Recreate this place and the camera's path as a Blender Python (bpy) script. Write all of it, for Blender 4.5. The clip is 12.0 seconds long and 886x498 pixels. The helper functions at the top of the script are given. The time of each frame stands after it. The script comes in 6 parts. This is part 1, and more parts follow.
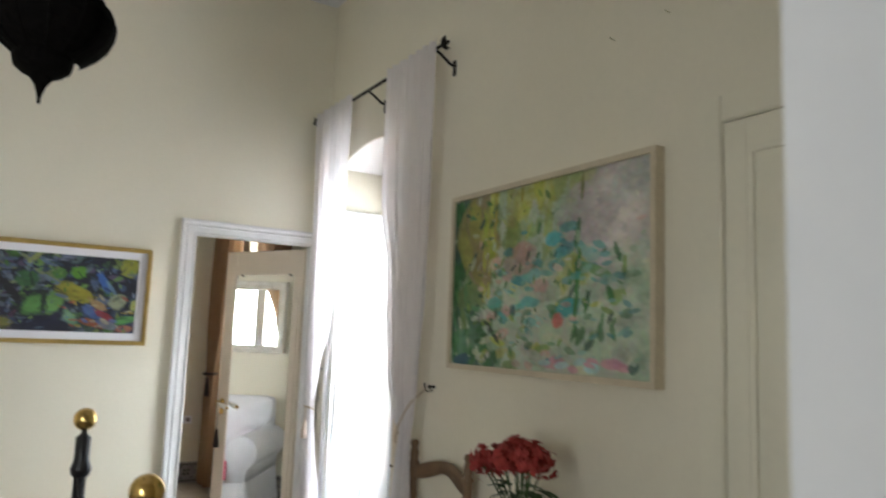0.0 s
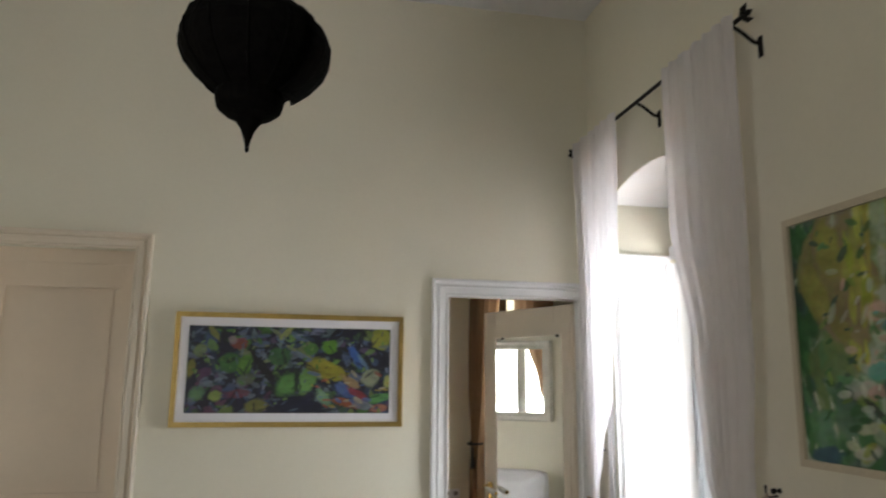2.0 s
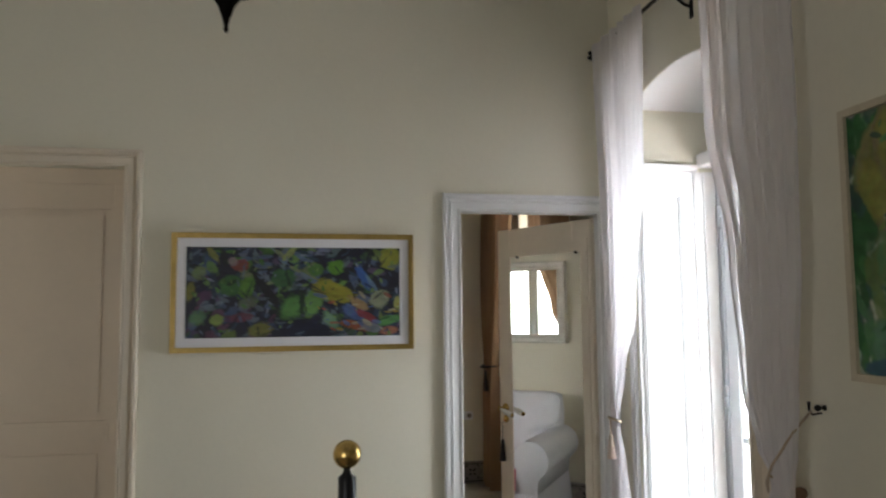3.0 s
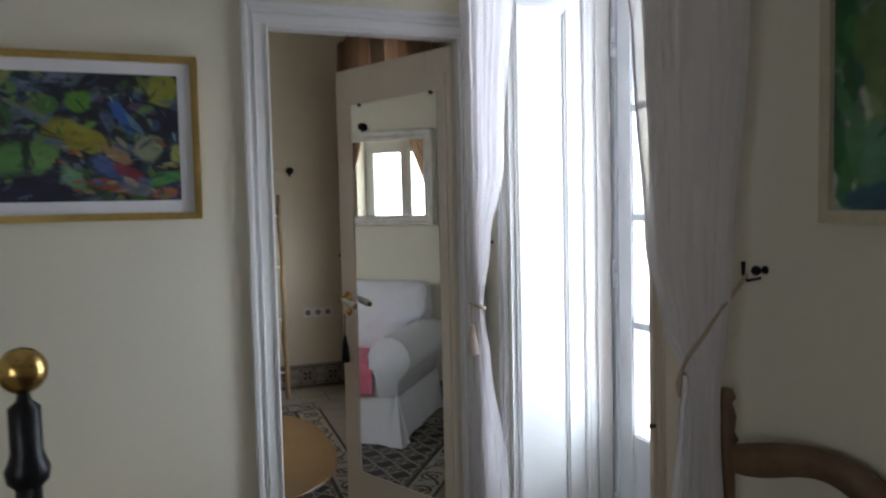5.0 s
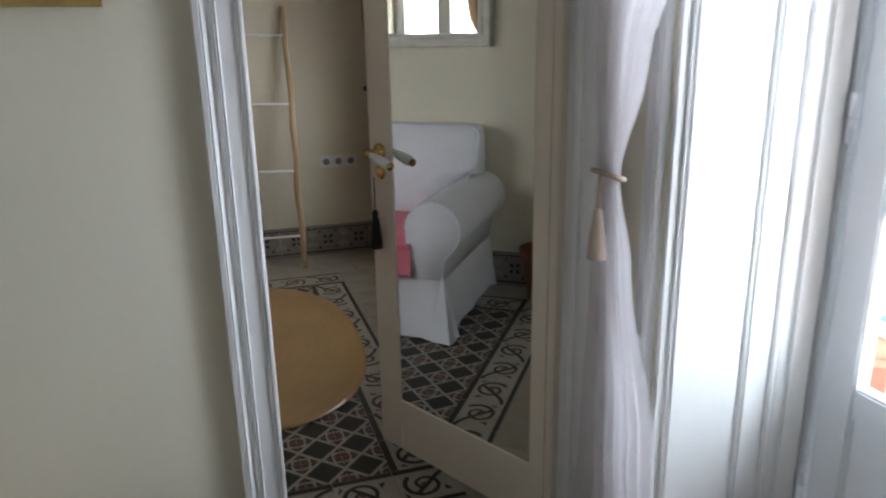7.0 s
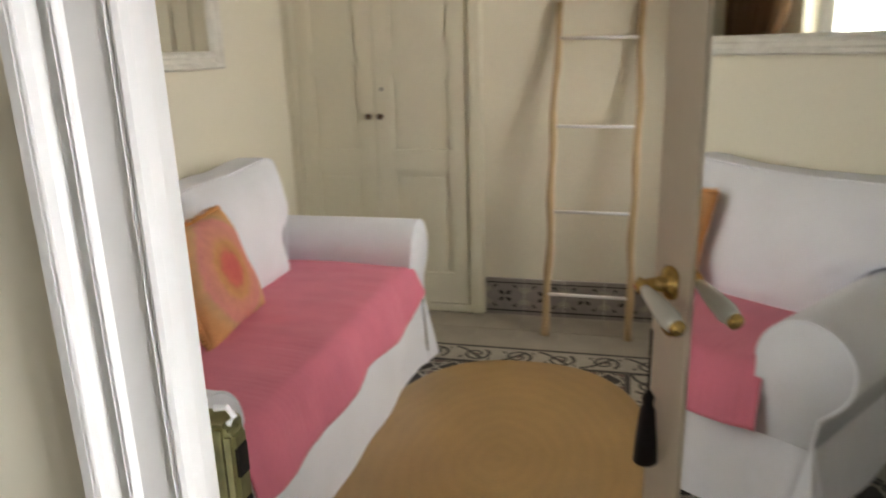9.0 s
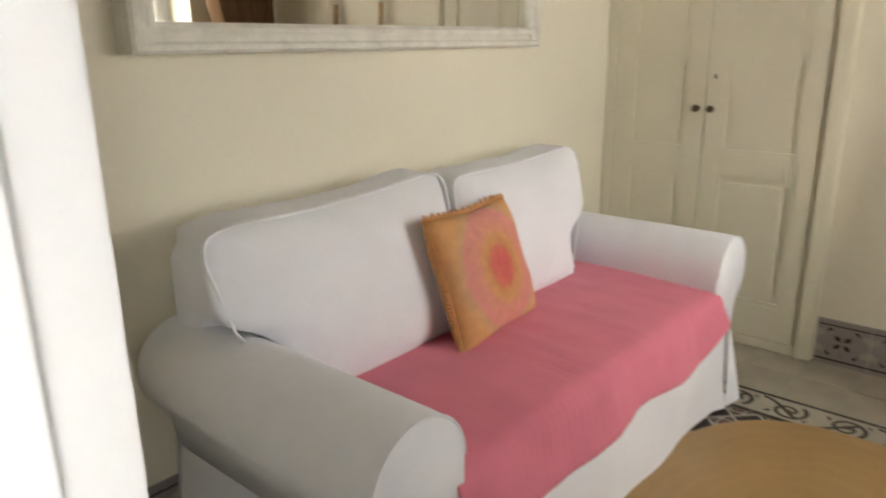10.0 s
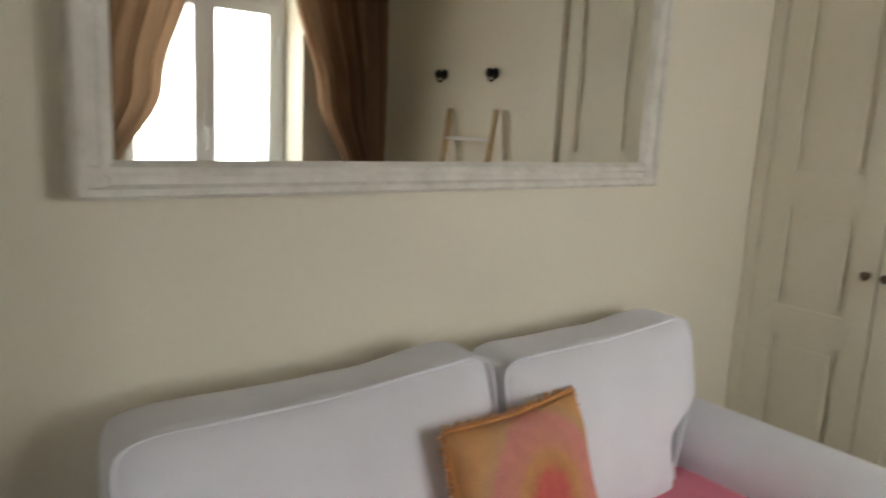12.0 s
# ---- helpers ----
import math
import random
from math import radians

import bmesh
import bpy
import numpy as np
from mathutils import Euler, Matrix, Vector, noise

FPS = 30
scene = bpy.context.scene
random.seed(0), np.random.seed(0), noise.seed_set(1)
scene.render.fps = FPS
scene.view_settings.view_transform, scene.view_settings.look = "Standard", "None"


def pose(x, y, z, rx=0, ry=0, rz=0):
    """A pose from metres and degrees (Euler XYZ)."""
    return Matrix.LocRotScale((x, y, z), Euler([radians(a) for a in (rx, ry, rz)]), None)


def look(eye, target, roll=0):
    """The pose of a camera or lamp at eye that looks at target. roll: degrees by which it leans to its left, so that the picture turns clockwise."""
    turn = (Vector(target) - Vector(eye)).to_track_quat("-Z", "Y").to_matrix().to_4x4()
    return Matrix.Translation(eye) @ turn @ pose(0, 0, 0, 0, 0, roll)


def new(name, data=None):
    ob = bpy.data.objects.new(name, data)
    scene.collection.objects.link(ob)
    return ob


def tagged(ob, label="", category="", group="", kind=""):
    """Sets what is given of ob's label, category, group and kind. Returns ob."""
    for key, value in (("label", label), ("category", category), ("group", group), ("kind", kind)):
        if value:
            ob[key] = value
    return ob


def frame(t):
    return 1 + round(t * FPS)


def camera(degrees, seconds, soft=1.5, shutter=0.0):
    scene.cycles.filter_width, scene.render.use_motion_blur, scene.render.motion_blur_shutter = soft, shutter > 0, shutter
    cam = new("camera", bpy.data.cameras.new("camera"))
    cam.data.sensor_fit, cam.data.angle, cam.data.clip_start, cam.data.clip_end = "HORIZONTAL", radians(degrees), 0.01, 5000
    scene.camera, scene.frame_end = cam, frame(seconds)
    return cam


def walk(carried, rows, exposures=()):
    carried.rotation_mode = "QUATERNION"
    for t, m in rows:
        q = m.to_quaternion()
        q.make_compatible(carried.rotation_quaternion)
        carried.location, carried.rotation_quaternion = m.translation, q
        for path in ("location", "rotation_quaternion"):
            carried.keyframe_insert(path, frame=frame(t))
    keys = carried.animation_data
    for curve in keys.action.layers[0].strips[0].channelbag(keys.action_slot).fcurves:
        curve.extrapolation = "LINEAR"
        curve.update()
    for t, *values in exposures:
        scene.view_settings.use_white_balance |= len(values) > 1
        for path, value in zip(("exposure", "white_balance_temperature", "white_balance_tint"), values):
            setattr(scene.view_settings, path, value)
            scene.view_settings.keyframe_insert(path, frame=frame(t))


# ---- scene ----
cam = camera(63.9, 12.0, soft=2.0, shutter=0.4)
PATH = [
    (0, (-0.188, -0.812, 1.532), (0.858, 0.875, 1.778), 2.2),
    (0.5, (-0.219, -0.674, 1.569), (0.658, 1.092, 1.906), 1.9),
    (1, (-0.197, -0.504, 1.599), (0.552, 1.313, 1.969), 1.2),
    (1.5, (-0.093, -0.239, 1.621), (0.497, 1.633, 2.009), 1.0),
    (2, (0.001, -0.08, 1.647), (0.397, 1.846, 2.012), 0.5),
    (2.5, (0.007, -0.006, 1.637), (0.283, 1.957, 1.905), 0.5),
    (3, (0.032, 0.156, 1.612), (0.412, 2.113, 1.778), -0.5),
    (3.2, (0.055, 0.242, 1.617), (0.497, 2.187, 1.768), -0.8),
    (4.8, (0.471, 0.87, 1.466), (1.101, 2.767, 1.399), -1.5),
    (5, (0.5, 0.974, 1.438), (1.171, 2.855, 1.321), -1.3),
    (5.5, (0.559, 1.22, 1.395), (1.333, 3.049, 1.157), -1.2),
    (6, (0.643, 1.505, 1.361), (1.454, 3.296, 0.995), -0.6),
    (6.5, (0.678, 1.824, 1.323), (1.389, 3.624, 0.817), -0.3),
    (6.7, (0.69, 1.948, 1.33), (1.349, 3.757, 0.79), -0.7),
    (8.3, (0.993, 2.785, 1.378), (1.036, 4.699, 0.801), -0.9),
    (8.5, (1.038, 2.932, 1.339), (0.972, 4.851, 0.78), -1.3),
    (9, (1.11, 3.163, 1.374), (0.627, 5.027, 0.831), -1.7),
    (9.5, (1.156, 3.336, 1.352), (0.212, 5.01, 0.797), 0.1),
    (10, (1.063, 3.517, 1.337), (-0.194, 4.969, 0.779), -0.6),
    (10.5, (0.993, 3.669, 1.368), (-0.456, 4.945, 0.848), -1.2),
    (11, (0.938, 3.792, 1.383), (-0.66, 4.906, 0.933), -1.0),
    (11.5, (0.86, 3.938, 1.457), (-0.827, 4.935, 1.057), 0.2),
    (12, (0.846, 4.088, 1.49), (-0.722, 5.278, 1.137), 2.9),
]
walk(cam, [(t, look(eye, target, roll)) for t, eye, target, roll in PATH], [
    (0, 1.6, 6200, 9), (0.5, 1.2, 6350, 10), (1, 1.22, 6350, 10), (2, 1.06, 6500, 10), (2.5, 0.93, 6500, 10), (3.2, 0.62, 6300, 10), (5, 0.25, 5900, 10), (5.5, 0.08, 5950, 10), (6.5, 0.2, 5800, 10),
    (8.3, 1.1, 6800, 10), (9, 0.98, 6900, 11), (9.5, 0.72, 7000, 11), (10, 1.22, 7000, 10), (10.5, 1.4, 7000, 10), (11, 1.02, 6900, 10), (11.5, 0.86, 6700, 10), (12, 0.66, 6600, 10)])


# ---- world, sun, large lights, exposure ----
SUN_EL, SUN_AZ = 56, 177
world = bpy.data.worlds.new("sky")
scene.world = world
world.use_nodes = True
_nt = world.node_tree
_bg = _nt.nodes["Background"]
_sky = _nt.nodes.new("ShaderNodeTexSky")
_sky.sky_type, _sky.sun_disc = "NISHITA", False
_sky.sun_elevation, _sky.sun_rotation = radians(SUN_EL), radians(SUN_AZ)
_nt.links.new(_sky.outputs["Color"], _bg.inputs["Color"])
_bg.inputs["Strength"].default_value = 0.15


def lamp_sun():
    d = bpy.data.lights.new("sun", "SUN")
    d.energy, d.angle, d.color = 5.0, radians(0.6), (1.0, 0.95, 0.86)
    ob = new("sun", d)
    a, e = radians(SUN_AZ), radians(SUN_EL)
    way = Vector((math.sin(a) * math.cos(e), math.cos(a) * math.cos(e), math.sin(e)))
    ob.matrix_world = look(way * 30, (0, 0, 0))


def area_lamp(name, place, target, w, h, watts, colour):
    d = bpy.data.lights.new(name, "AREA")
    d.shape, d.size, d.size_y, d.energy, d.color = "RECTANGLE", w, h, watts, colour
    ob = new(name, d)
    ob.matrix_world = look(place, target)
    return ob


lamp_sun()
area_lamp("daylight_french_door", (3.0, 2.35, 1.2), (0.6, 2.50, 1.40), 2.0, 2.4, 172, (0.88, 0.94, 1.0))
area_lamp("daylight_window", (2.38, 5.62, 1.65), (0, 5.4, 1.0), 0.95, 1.45, 25.5, (0.98, 0.97, 0.95))
# added fill lamp inside the closed hall, brightens the right wall; no window there
area_lamp("fill_hall", (-2.35, -1.75, 1.7), (0.6, 0.0, 1.6), 0.9, 1.8, 9, (0.90, 0.95, 1.0))
# added fill lamp in an invented opening behind the start, lifts the back wall
area_lamp("fill_entry_wall", (-1.75, -0.585, 1.35), (0.45, 3.6, 0.95), 1.05, 1.5, 9.8, (0.99, 0.98, 0.96))

# ---- materials ----


def mat(name, colour, rough=0.6, metal=0.0, var=0.08, scale=6.0, bump=0.1, bscale=60.0, spec=0.4, colour2=None, stretch=None, coat=0.0, sheen=0.0):
    """Principled surface with two scales of variation in colour and a fine relief."""
    m = bpy.data.materials.new(name)
    m.use_nodes = True
    nt = m.node_tree
    b = nt.nodes["Principled BSDF"]
    b.inputs["Metallic"].default_value = metal
    b.inputs["Roughness"].default_value = rough
    b.inputs["Specular IOR Level"].default_value = spec
    b.inputs["Coat Weight"].default_value = coat
    b.inputs["Sheen Weight"].default_value = sheen
    tc = nt.nodes.new("ShaderNodeTexCoord")
    mp = nt.nodes.new("ShaderNodeMapping")
    if stretch:
        mp.inputs["Scale"].default_value = stretch
    nt.links.new(tc.outputs["Object"], mp.inputs["Vector"])
    n1 = nt.nodes.new("ShaderNodeTexNoise")
    n1.inputs["Scale"].default_value, n1.inputs["Detail"].default_value = scale, 6
    n2 = nt.nodes.new("ShaderNodeTexNoise")
    n2.inputs["Scale"].default_value, n2.inputs["Detail"].default_value = bscale, 4
    for n in (n1, n2):
        nt.links.new(mp.outputs["Vector"], n.inputs["Vector"])
    add = nt.nodes.new("ShaderNodeMath")
    add.operation = "MULTIPLY_ADD"
    nt.links.new(n2.outputs["Fac"], add.inputs[0])
    add.inputs[1].default_value = 0.35
    nt.links.new(n1.outputs["Fac"], add.inputs[2])
    ramp = nt.nodes.new("ShaderNodeValToRGB")
    c = Vector(colour)
    lo = colour2 if colour2 else tuple(c * (1 - var))
    hi = tuple(min(1, x) for x in c * (1 + var * 0.6))
    ramp.color_ramp.elements[0].position, ramp.color_ramp.elements[1].position = 0.45, 0.95
    ramp.color_ramp.elements[0].color = (*lo, 1)
    ramp.color_ramp.elements[1].color = (*hi, 1)
    nt.links.new(add.outputs[0], ramp.inputs["Fac"])
    nt.links.new(ramp.outputs["Color"], b.inputs["Base Color"])
    if bump:
        bp = nt.nodes.new("ShaderNodeBump")
        bp.inputs["Strength"].default_value, bp.inputs["Distance"].default_value = bump, 0.004
        nt.links.new(n2.outputs["Fac"], bp.inputs["Height"])
        nt.links.new(bp.outputs["Normal"], b.inputs["Normal"])
    return m


def sheer(name, colour, through_share, clear):
    """Thin woven cloth that lets light through."""
    m = bpy.data.materials.new(name)
    m.use_nodes = True
    nt = m.node_tree
    nt.nodes.clear()
    out = nt.nodes.new("ShaderNodeOutputMaterial")
    d = nt.nodes.new("ShaderNodeBsdfDiffuse")
    tr = nt.nodes.new("ShaderNodeBsdfTranslucent")
    tp = nt.nodes.new("ShaderNodeBsdfTransparent")
    tc = nt.nodes.new("ShaderNodeTexCoord")
    mp = nt.nodes.new("ShaderNodeMapping")
    mp.inputs["Scale"].default_value = (1, 1, 0.15)
    nz = nt.nodes.new("ShaderNodeTexNoise")
    nz.inputs["Scale"].default_value, nz.inputs["Detail"].default_value = 40, 5
    nt.links.new(tc.outputs["Object"], mp.inputs["Vector"])
    nt.links.new(mp.outputs["Vector"], nz.inputs["Vector"])
    ramp = nt.nodes.new("ShaderNodeValToRGB")
    ramp.color_ramp.elements[0].color = (*[x * 0.88 for x in colour], 1)
    ramp.color_ramp.elements[1].color = (*colour, 1)
    nt.links.new(nz.outputs["Fac"], ramp.inputs["Fac"])
    for n in (d, tr):
        nt.links.new(ramp.outputs["Color"], n.inputs["Color"])
    a, b = nt.nodes.new("ShaderNodeMixShader"), nt.nodes.new("ShaderNodeMixShader")
    a.inputs[0].default_value, b.inputs[0].default_value = through_share, clear
    nt.links.new(d.outputs[0], a.inputs[1])
    nt.links.new(tr.outputs[0], a.inputs[2])
    nt.links.new(a.outputs[0], b.inputs[1])
    nt.links.new(tp.outputs[0], b.inputs[2])
    nt.links.new(b.outputs[0], out.inputs["Surface"])
    return m


def glass():
    m = bpy.data.materials.new("window_glass")
    m.use_nodes = True
    nt = m.node_tree
    nt.nodes.clear()
    out = nt.nodes.new("ShaderNodeOutputMaterial")
    tp = nt.nodes.new("ShaderNodeBsdfTransparent")
    tp.inputs["Color"].default_value = (0.96, 0.98, 0.97, 1)
    gl = nt.nodes.new("ShaderNodeBsdfGlossy")
    gl.inputs["Roughness"].default_value = 0.02
    mx = nt.nodes.new("ShaderNodeMixShader")
    mx.inputs[0].default_value = 0.05
    nt.links.new(tp.outputs[0], mx.inputs[1])
    nt.links.new(gl.outputs[0], mx.inputs[2])
    nt.links.new(mx.outputs[0], out.inputs["Surface"])
    return m


def paint_mat(name, rough=0.55):
    """Paint whose colour comes dab by dab from the mesh."""
    m = bpy.data.materials.new(name)
    m.use_nodes = True
    nt = m.node_tree
    b = nt.nodes["Principled BSDF"]
    b.inputs["Roughness"].default_value = rough
    at = nt.nodes.new("ShaderNodeVertexColor")
    at.layer_name = "paint"
    tc = nt.nodes.new("ShaderNodeTexCoord")
    nz = nt.nodes.new("ShaderNodeTexNoise")
    nz.inputs["Scale"].default_value, nz.inputs["Detail"].default_value = 45, 6
    nt.links.new(tc.outputs["Object"], nz.inputs["Vector"])
    mul = nt.nodes.new("ShaderNodeMixRGB")
    mul.blend_type = "OVERLAY"
    mul.inputs[0].default_value = 0.18
    nt.links.new(at.outputs["Color"], mul.inputs[1])
    nt.links.new(nz.outputs["Color"], mul.inputs[2])
    nt.links.new(mul.outputs[0], b.inputs["Base Color"])
    bp = nt.nodes.new("ShaderNodeBump")
    bp.inputs["Strength"].default_value, bp.inputs["Distance"].default_value = 0.25, 0.004
    nt.links.new(nz.outputs["Fac"], bp.inputs["Height"])
    nt.links.new(bp.outputs["Normal"], b.inputs["Normal"])
    return m


M = {}
M["wall"] = mat("cream_wall_paint", (0.78, 0.735, 0.60), 0.75, var=0.05, scale=1.3, bump=0.12, bscale=45)
M["ceiling"] = mat("ceiling_paint", (0.80, 0.79, 0.80), 0.8, var=0.04, scale=1.5, bump=0.08, bscale=40)
M["white"] = mat("white_gloss_paint", (0.80, 0.79, 0.78), 0.36, var=0.04, scale=3, bump=0.05, bscale=35)
M["door"] = mat("cream_door_paint", (0.78, 0.69, 0.56), 0.4, var=0.06, scale=3, bump=0.06, bscale=40)
M["beige_door"] = mat("beige_door_paint", (0.74, 0.61, 0.46), 0.45, var=0.05, scale=2, bump=0.05, bscale=40)
M["cupboard"] = mat("ivory_cupboard_paint", (0.78, 0.74, 0.60), 0.42, var=0.05, scale=3, bump=0.05, bscale=40)
M["pvc"] = mat("white_lacquered_metal", (0.84, 0.86, 0.89), 0.28, var=0.03, scale=4, bump=0.02, bscale=50)
M["slip"] = mat("white_cotton_slipcover", (0.84, 0.85, 0.90), 0.85, var=0.05, scale=5, bump=0.35, bscale=420, spec=0.2, sheen=0.1)
M["pink"] = mat("pink_cotton_throw", (0.73, 0.21, 0.29), 0.9, var=0.10, scale=6, bump=0.3, bscale=260, spec=0.1, sheen=0.15)
M["brass"] = mat("polished_brass", (0.66, 0.46, 0.16), 0.22, 1.0, var=0.15, scale=20, bump=0.04)
M["black"] = mat("black_painted_iron", (0.012, 0.012, 0.014), 0.35, 0.2, var=0.3, scale=20, bump=0.2, bscale=80)
M["iron"] = mat("dark_wrought_iron", (0.02, 0.017, 0.015), 0.5, 0.6, var=0.3, scale=25, bump=0.2)
M["porcelain"] = mat("white_porcelain", (0.80, 0.79, 0.74), 0.15, var=0.03, coat=0.4, bump=0.0)
M["mirror"] = mat("mirror_silver", (0.90, 0.91, 0.89), 0.012, 1.0, var=0.0, bump=0.0)
M["gold"] = mat("gilt_wood", (0.46, 0.32, 0.10), 0.45, 0.5, var=0.2, scale=15, bump=0.15)
M["mat_board"] = mat("white_mat_board", (0.80, 0.79, 0.82), 0.8, var=0.02, bump=0.03)
M["pole"] = mat("peeled_wood", (0.58, 0.42, 0.24), 0.6, var=0.3, scale=9, bump=0.3, bscale=50, stretch=(1, 1, 0.2))
M["wood"] = mat("walnut_wood", (0.22, 0.12, 0.06), 0.45, var=0.35, scale=8, bump=0.15, bscale=60, stretch=(1, 1, 0.15))
M["rush"] = mat("woven_rush", (0.50, 0.35, 0.18), 0.75, var=0.3, scale=30, bump=0.4, bscale=160)
M["brown_cloth"] = sheer("brown_cotton_curtain", (0.29, 0.185, 0.11), 0.3, 0.0)
M["sheer"] = sheer("white_voile_curtain", (0.93, 0.90, 0.92), 0.60, 0.14)
M["cord"] = mat("beige_cord", (0.50, 0.40, 0.30), 0.85, var=0.15, scale=60, bump=0.4, bscale=300)
M["tassel_black"] = mat("black_silk_tassel", (0.012, 0.008, 0.008), 0.7, var=0.3, scale=60, bump=0.5, bscale=250, stretch=(1, 1, 0.1))
M["tassel"] = mat("cream_silk_tassel", (0.66, 0.54, 0.44), 0.75, var=0.15, scale=60, bump=0.5, bscale=250, stretch=(1, 1, 0.1))
M["glass"] = glass()
M["stone"] = mat("grey_beige_cement_tile", (0.36, 0.32, 0.25), 0.35, var=0.2, scale=5, bump=0.05, bscale=60)
M["t_dull"] = mat("worn_dark_cement", (0.15, 0.13, 0.11), 0.45, var=0.25, scale=4, bump=0.05)
M["t_light"] = mat("tile_ivory", (0.40, 0.365, 0.30), 0.35, var=0.15, scale=12, bump=0.04)
M["t_dark"] = mat("tile_black_brown", (0.020, 0.016, 0.014), 0.45, var=0.3, scale=12, bump=0.04)
M["t_red"] = mat("tile_oxblood", (0.10, 0.035, 0.028), 0.35, var=0.3, scale=12, bump=0.04)
M["t_grey"] = mat("tile_grey", (0.30, 0.27, 0.25), 0.4, var=0.15, scale=12, bump=0.04)
M["terracotta"] = mat("terracotta", (0.32, 0.14, 0.075), 0.8, var=0.2, scale=12, bump=0.2)
M["terrace"] = mat("orange_terrace_tile", (0.62, 0.27, 0.18), 0.6, var=0.15, scale=3, bump=0.1)
M["render_white"] = mat("whitewashed_render", (0.80, 0.78, 0.74), 0.85, var=0.06, scale=3, bump=0.3)
M["lattice"] = mat("golden_timber", (0.86, 0.76, 0.55), 0.7, var=0.2, scale=10, bump=0.2)
M["pool"] = mat("blue_cover", (0.10, 0.35, 0.52), 0.4, var=0.1, bump=0.05)
M["white_plastic"] = mat("white_garden_plastic", (0.84, 0.84, 0.85), 0.4, var=0.03, bump=0.03)
M["petal"] = mat("red_petals", (0.40, 0.045, 0.04), 0.7, var=0.4, scale=40, bump=0.3, bscale=120)
M["leaf"] = mat("green_leaf", (0.05, 0.10, 0.03), 0.5, var=0.4, scale=30, bump=0.2)
M["strike"] = mat("aged_brass_plate", (0.34, 0.32, 0.16), 0.4, 0.9, var=0.3, scale=30, bump=0.1)
M["chair_wood"] = mat("waxed_brown_wood", (0.20, 0.125, 0.07), 0.45, var=0.3, scale=8, bump=0.12, bscale=70, stretch=(0.3, 1, 1))
M["bedding"] = mat("sand_cotton_bedcover", (0.42, 0.34, 0.25), 0.9, var=0.12, scale=6, bump=0.3, bscale=250)
M["orange"] = mat("orange_embroidered_cotton", (0.62, 0.30, 0.11), 0.9, var=0.25, scale=18, bump=0.6, bscale=170)
M["frame_wood"] = mat("pale_limed_wood", (0.60, 0.52, 0.38), 0.6, var=0.15, scale=10, bump=0.12, bscale=80)
# self-lit white for the backdrop board; its glow stands in for bright sky
M["sky_glow"] = mat("glowing_sky_board", (0.9, 0.9, 0.9), 1.0, var=0.02, scale=0.05, bump=0.0)
M["sky_glow"].node_tree.nodes["Principled BSDF"].inputs["Emission Color"].default_value = (0.94, 0.97, 1.0, 1)
M["sky_glow"].node_tree.nodes["Principled BSDF"].inputs["Emission Strength"].default_value = 1.3
M["bronze"] = mat("dark_bronze", (0.12, 0.075, 0.045), 0.35, 0.7, var=0.3, scale=40, bump=0.05)
M["paint"] = paint_mat("oil_paint")


def jute():
    """Braided rings of straw-coloured fibre following the oval outline."""
    m = mat("braided_jute", (0.39, 0.24, 0.09), 0.36, var=0.16, scale=3, bump=0.0, spec=0.5, coat=0.25, bscale=120)
    nt = m.node_tree
    b = nt.nodes["Principled BSDF"]
    tc = nt.nodes.new("ShaderNodeTexCoord")
    mp = nt.nodes.new("ShaderNodeMapping")
    mp.inputs["Scale"].default_value = (1.0, 0.66, 1.0)
    nt.links.new(tc.outputs["Object"], mp.inputs["Vector"])
    wv = nt.nodes.new("ShaderNodeTexWave")
    wv.wave_type, wv.rings_direction = "RINGS", "Z"
    wv.inputs["Scale"].default_value, wv.inputs["Distortion"].default_value = 26, 1.5
    wv.inputs["Detail"].default_value = 3
    nt.links.new(mp.outputs["Vector"], wv.inputs["Vector"])
    bp = nt.nodes.new("ShaderNodeBump")
    bp.inputs["Strength"].default_value, bp.inputs["Distance"].default_value = 0.06, 0.003
    nt.links.new(wv.outputs["Fac"], bp.inputs["Height"])
    nt.links.new(bp.outputs["Normal"], b.inputs["Normal"])
    wide = nt.nodes.new("ShaderNodeTexWave")
    wide.wave_type, wide.rings_direction = "RINGS", "Z"
    wide.inputs["Scale"].default_value, wide.inputs["Distortion"].default_value = 6.5, 5.0
    wide.inputs["Detail"].default_value = 4
    nt.links.new(mp.outputs["Vector"], wide.inputs["Vector"])
    old = b.inputs["Base Color"].links[0].from_socket
    mx = nt.nodes.new("ShaderNodeMixRGB")
    mx.blend_type, mx.inputs[0].default_value = "MULTIPLY", 0.05
    nt.links.new(old, mx.inputs[1])
    nt.links.new(wide.outputs["Color"], mx.inputs[2])
    nt.links.new(mx.outputs[0], b.inputs["Base Color"])
    return m


M["jute"] = jute()

# ---- mesh helpers ----


def finish(name, bm, material, smooth=False):
    bmesh.ops.recalc_face_normals(bm, faces=bm.faces)
    if smooth:
        for f in bm.faces:
            f.smooth = True
    me = bpy.data.meshes.new(name)
    bm.to_mesh(me)
    bm.free()
    for mm in material if isinstance(material, (list, tuple)) else [material]:
        me.materials.append(mm)
    return new(name, me)


def part(name, bm, material, parent, label="", smooth=False):
    ob = finish(name, bm, material, smooth)
    ob.parent = parent
    if parent.type == "EMPTY":
        ob.matrix_parent_inverse = Matrix.Translation(-parent.location)
    if label:
        ob["label"] = label
    return ob


def thing(name, base, label, category, group="", kind=""):
    ob = new(name)
    ob.empty_display_size = 0.05
    ob.location = base
    return tagged(ob, label, category, group, kind)


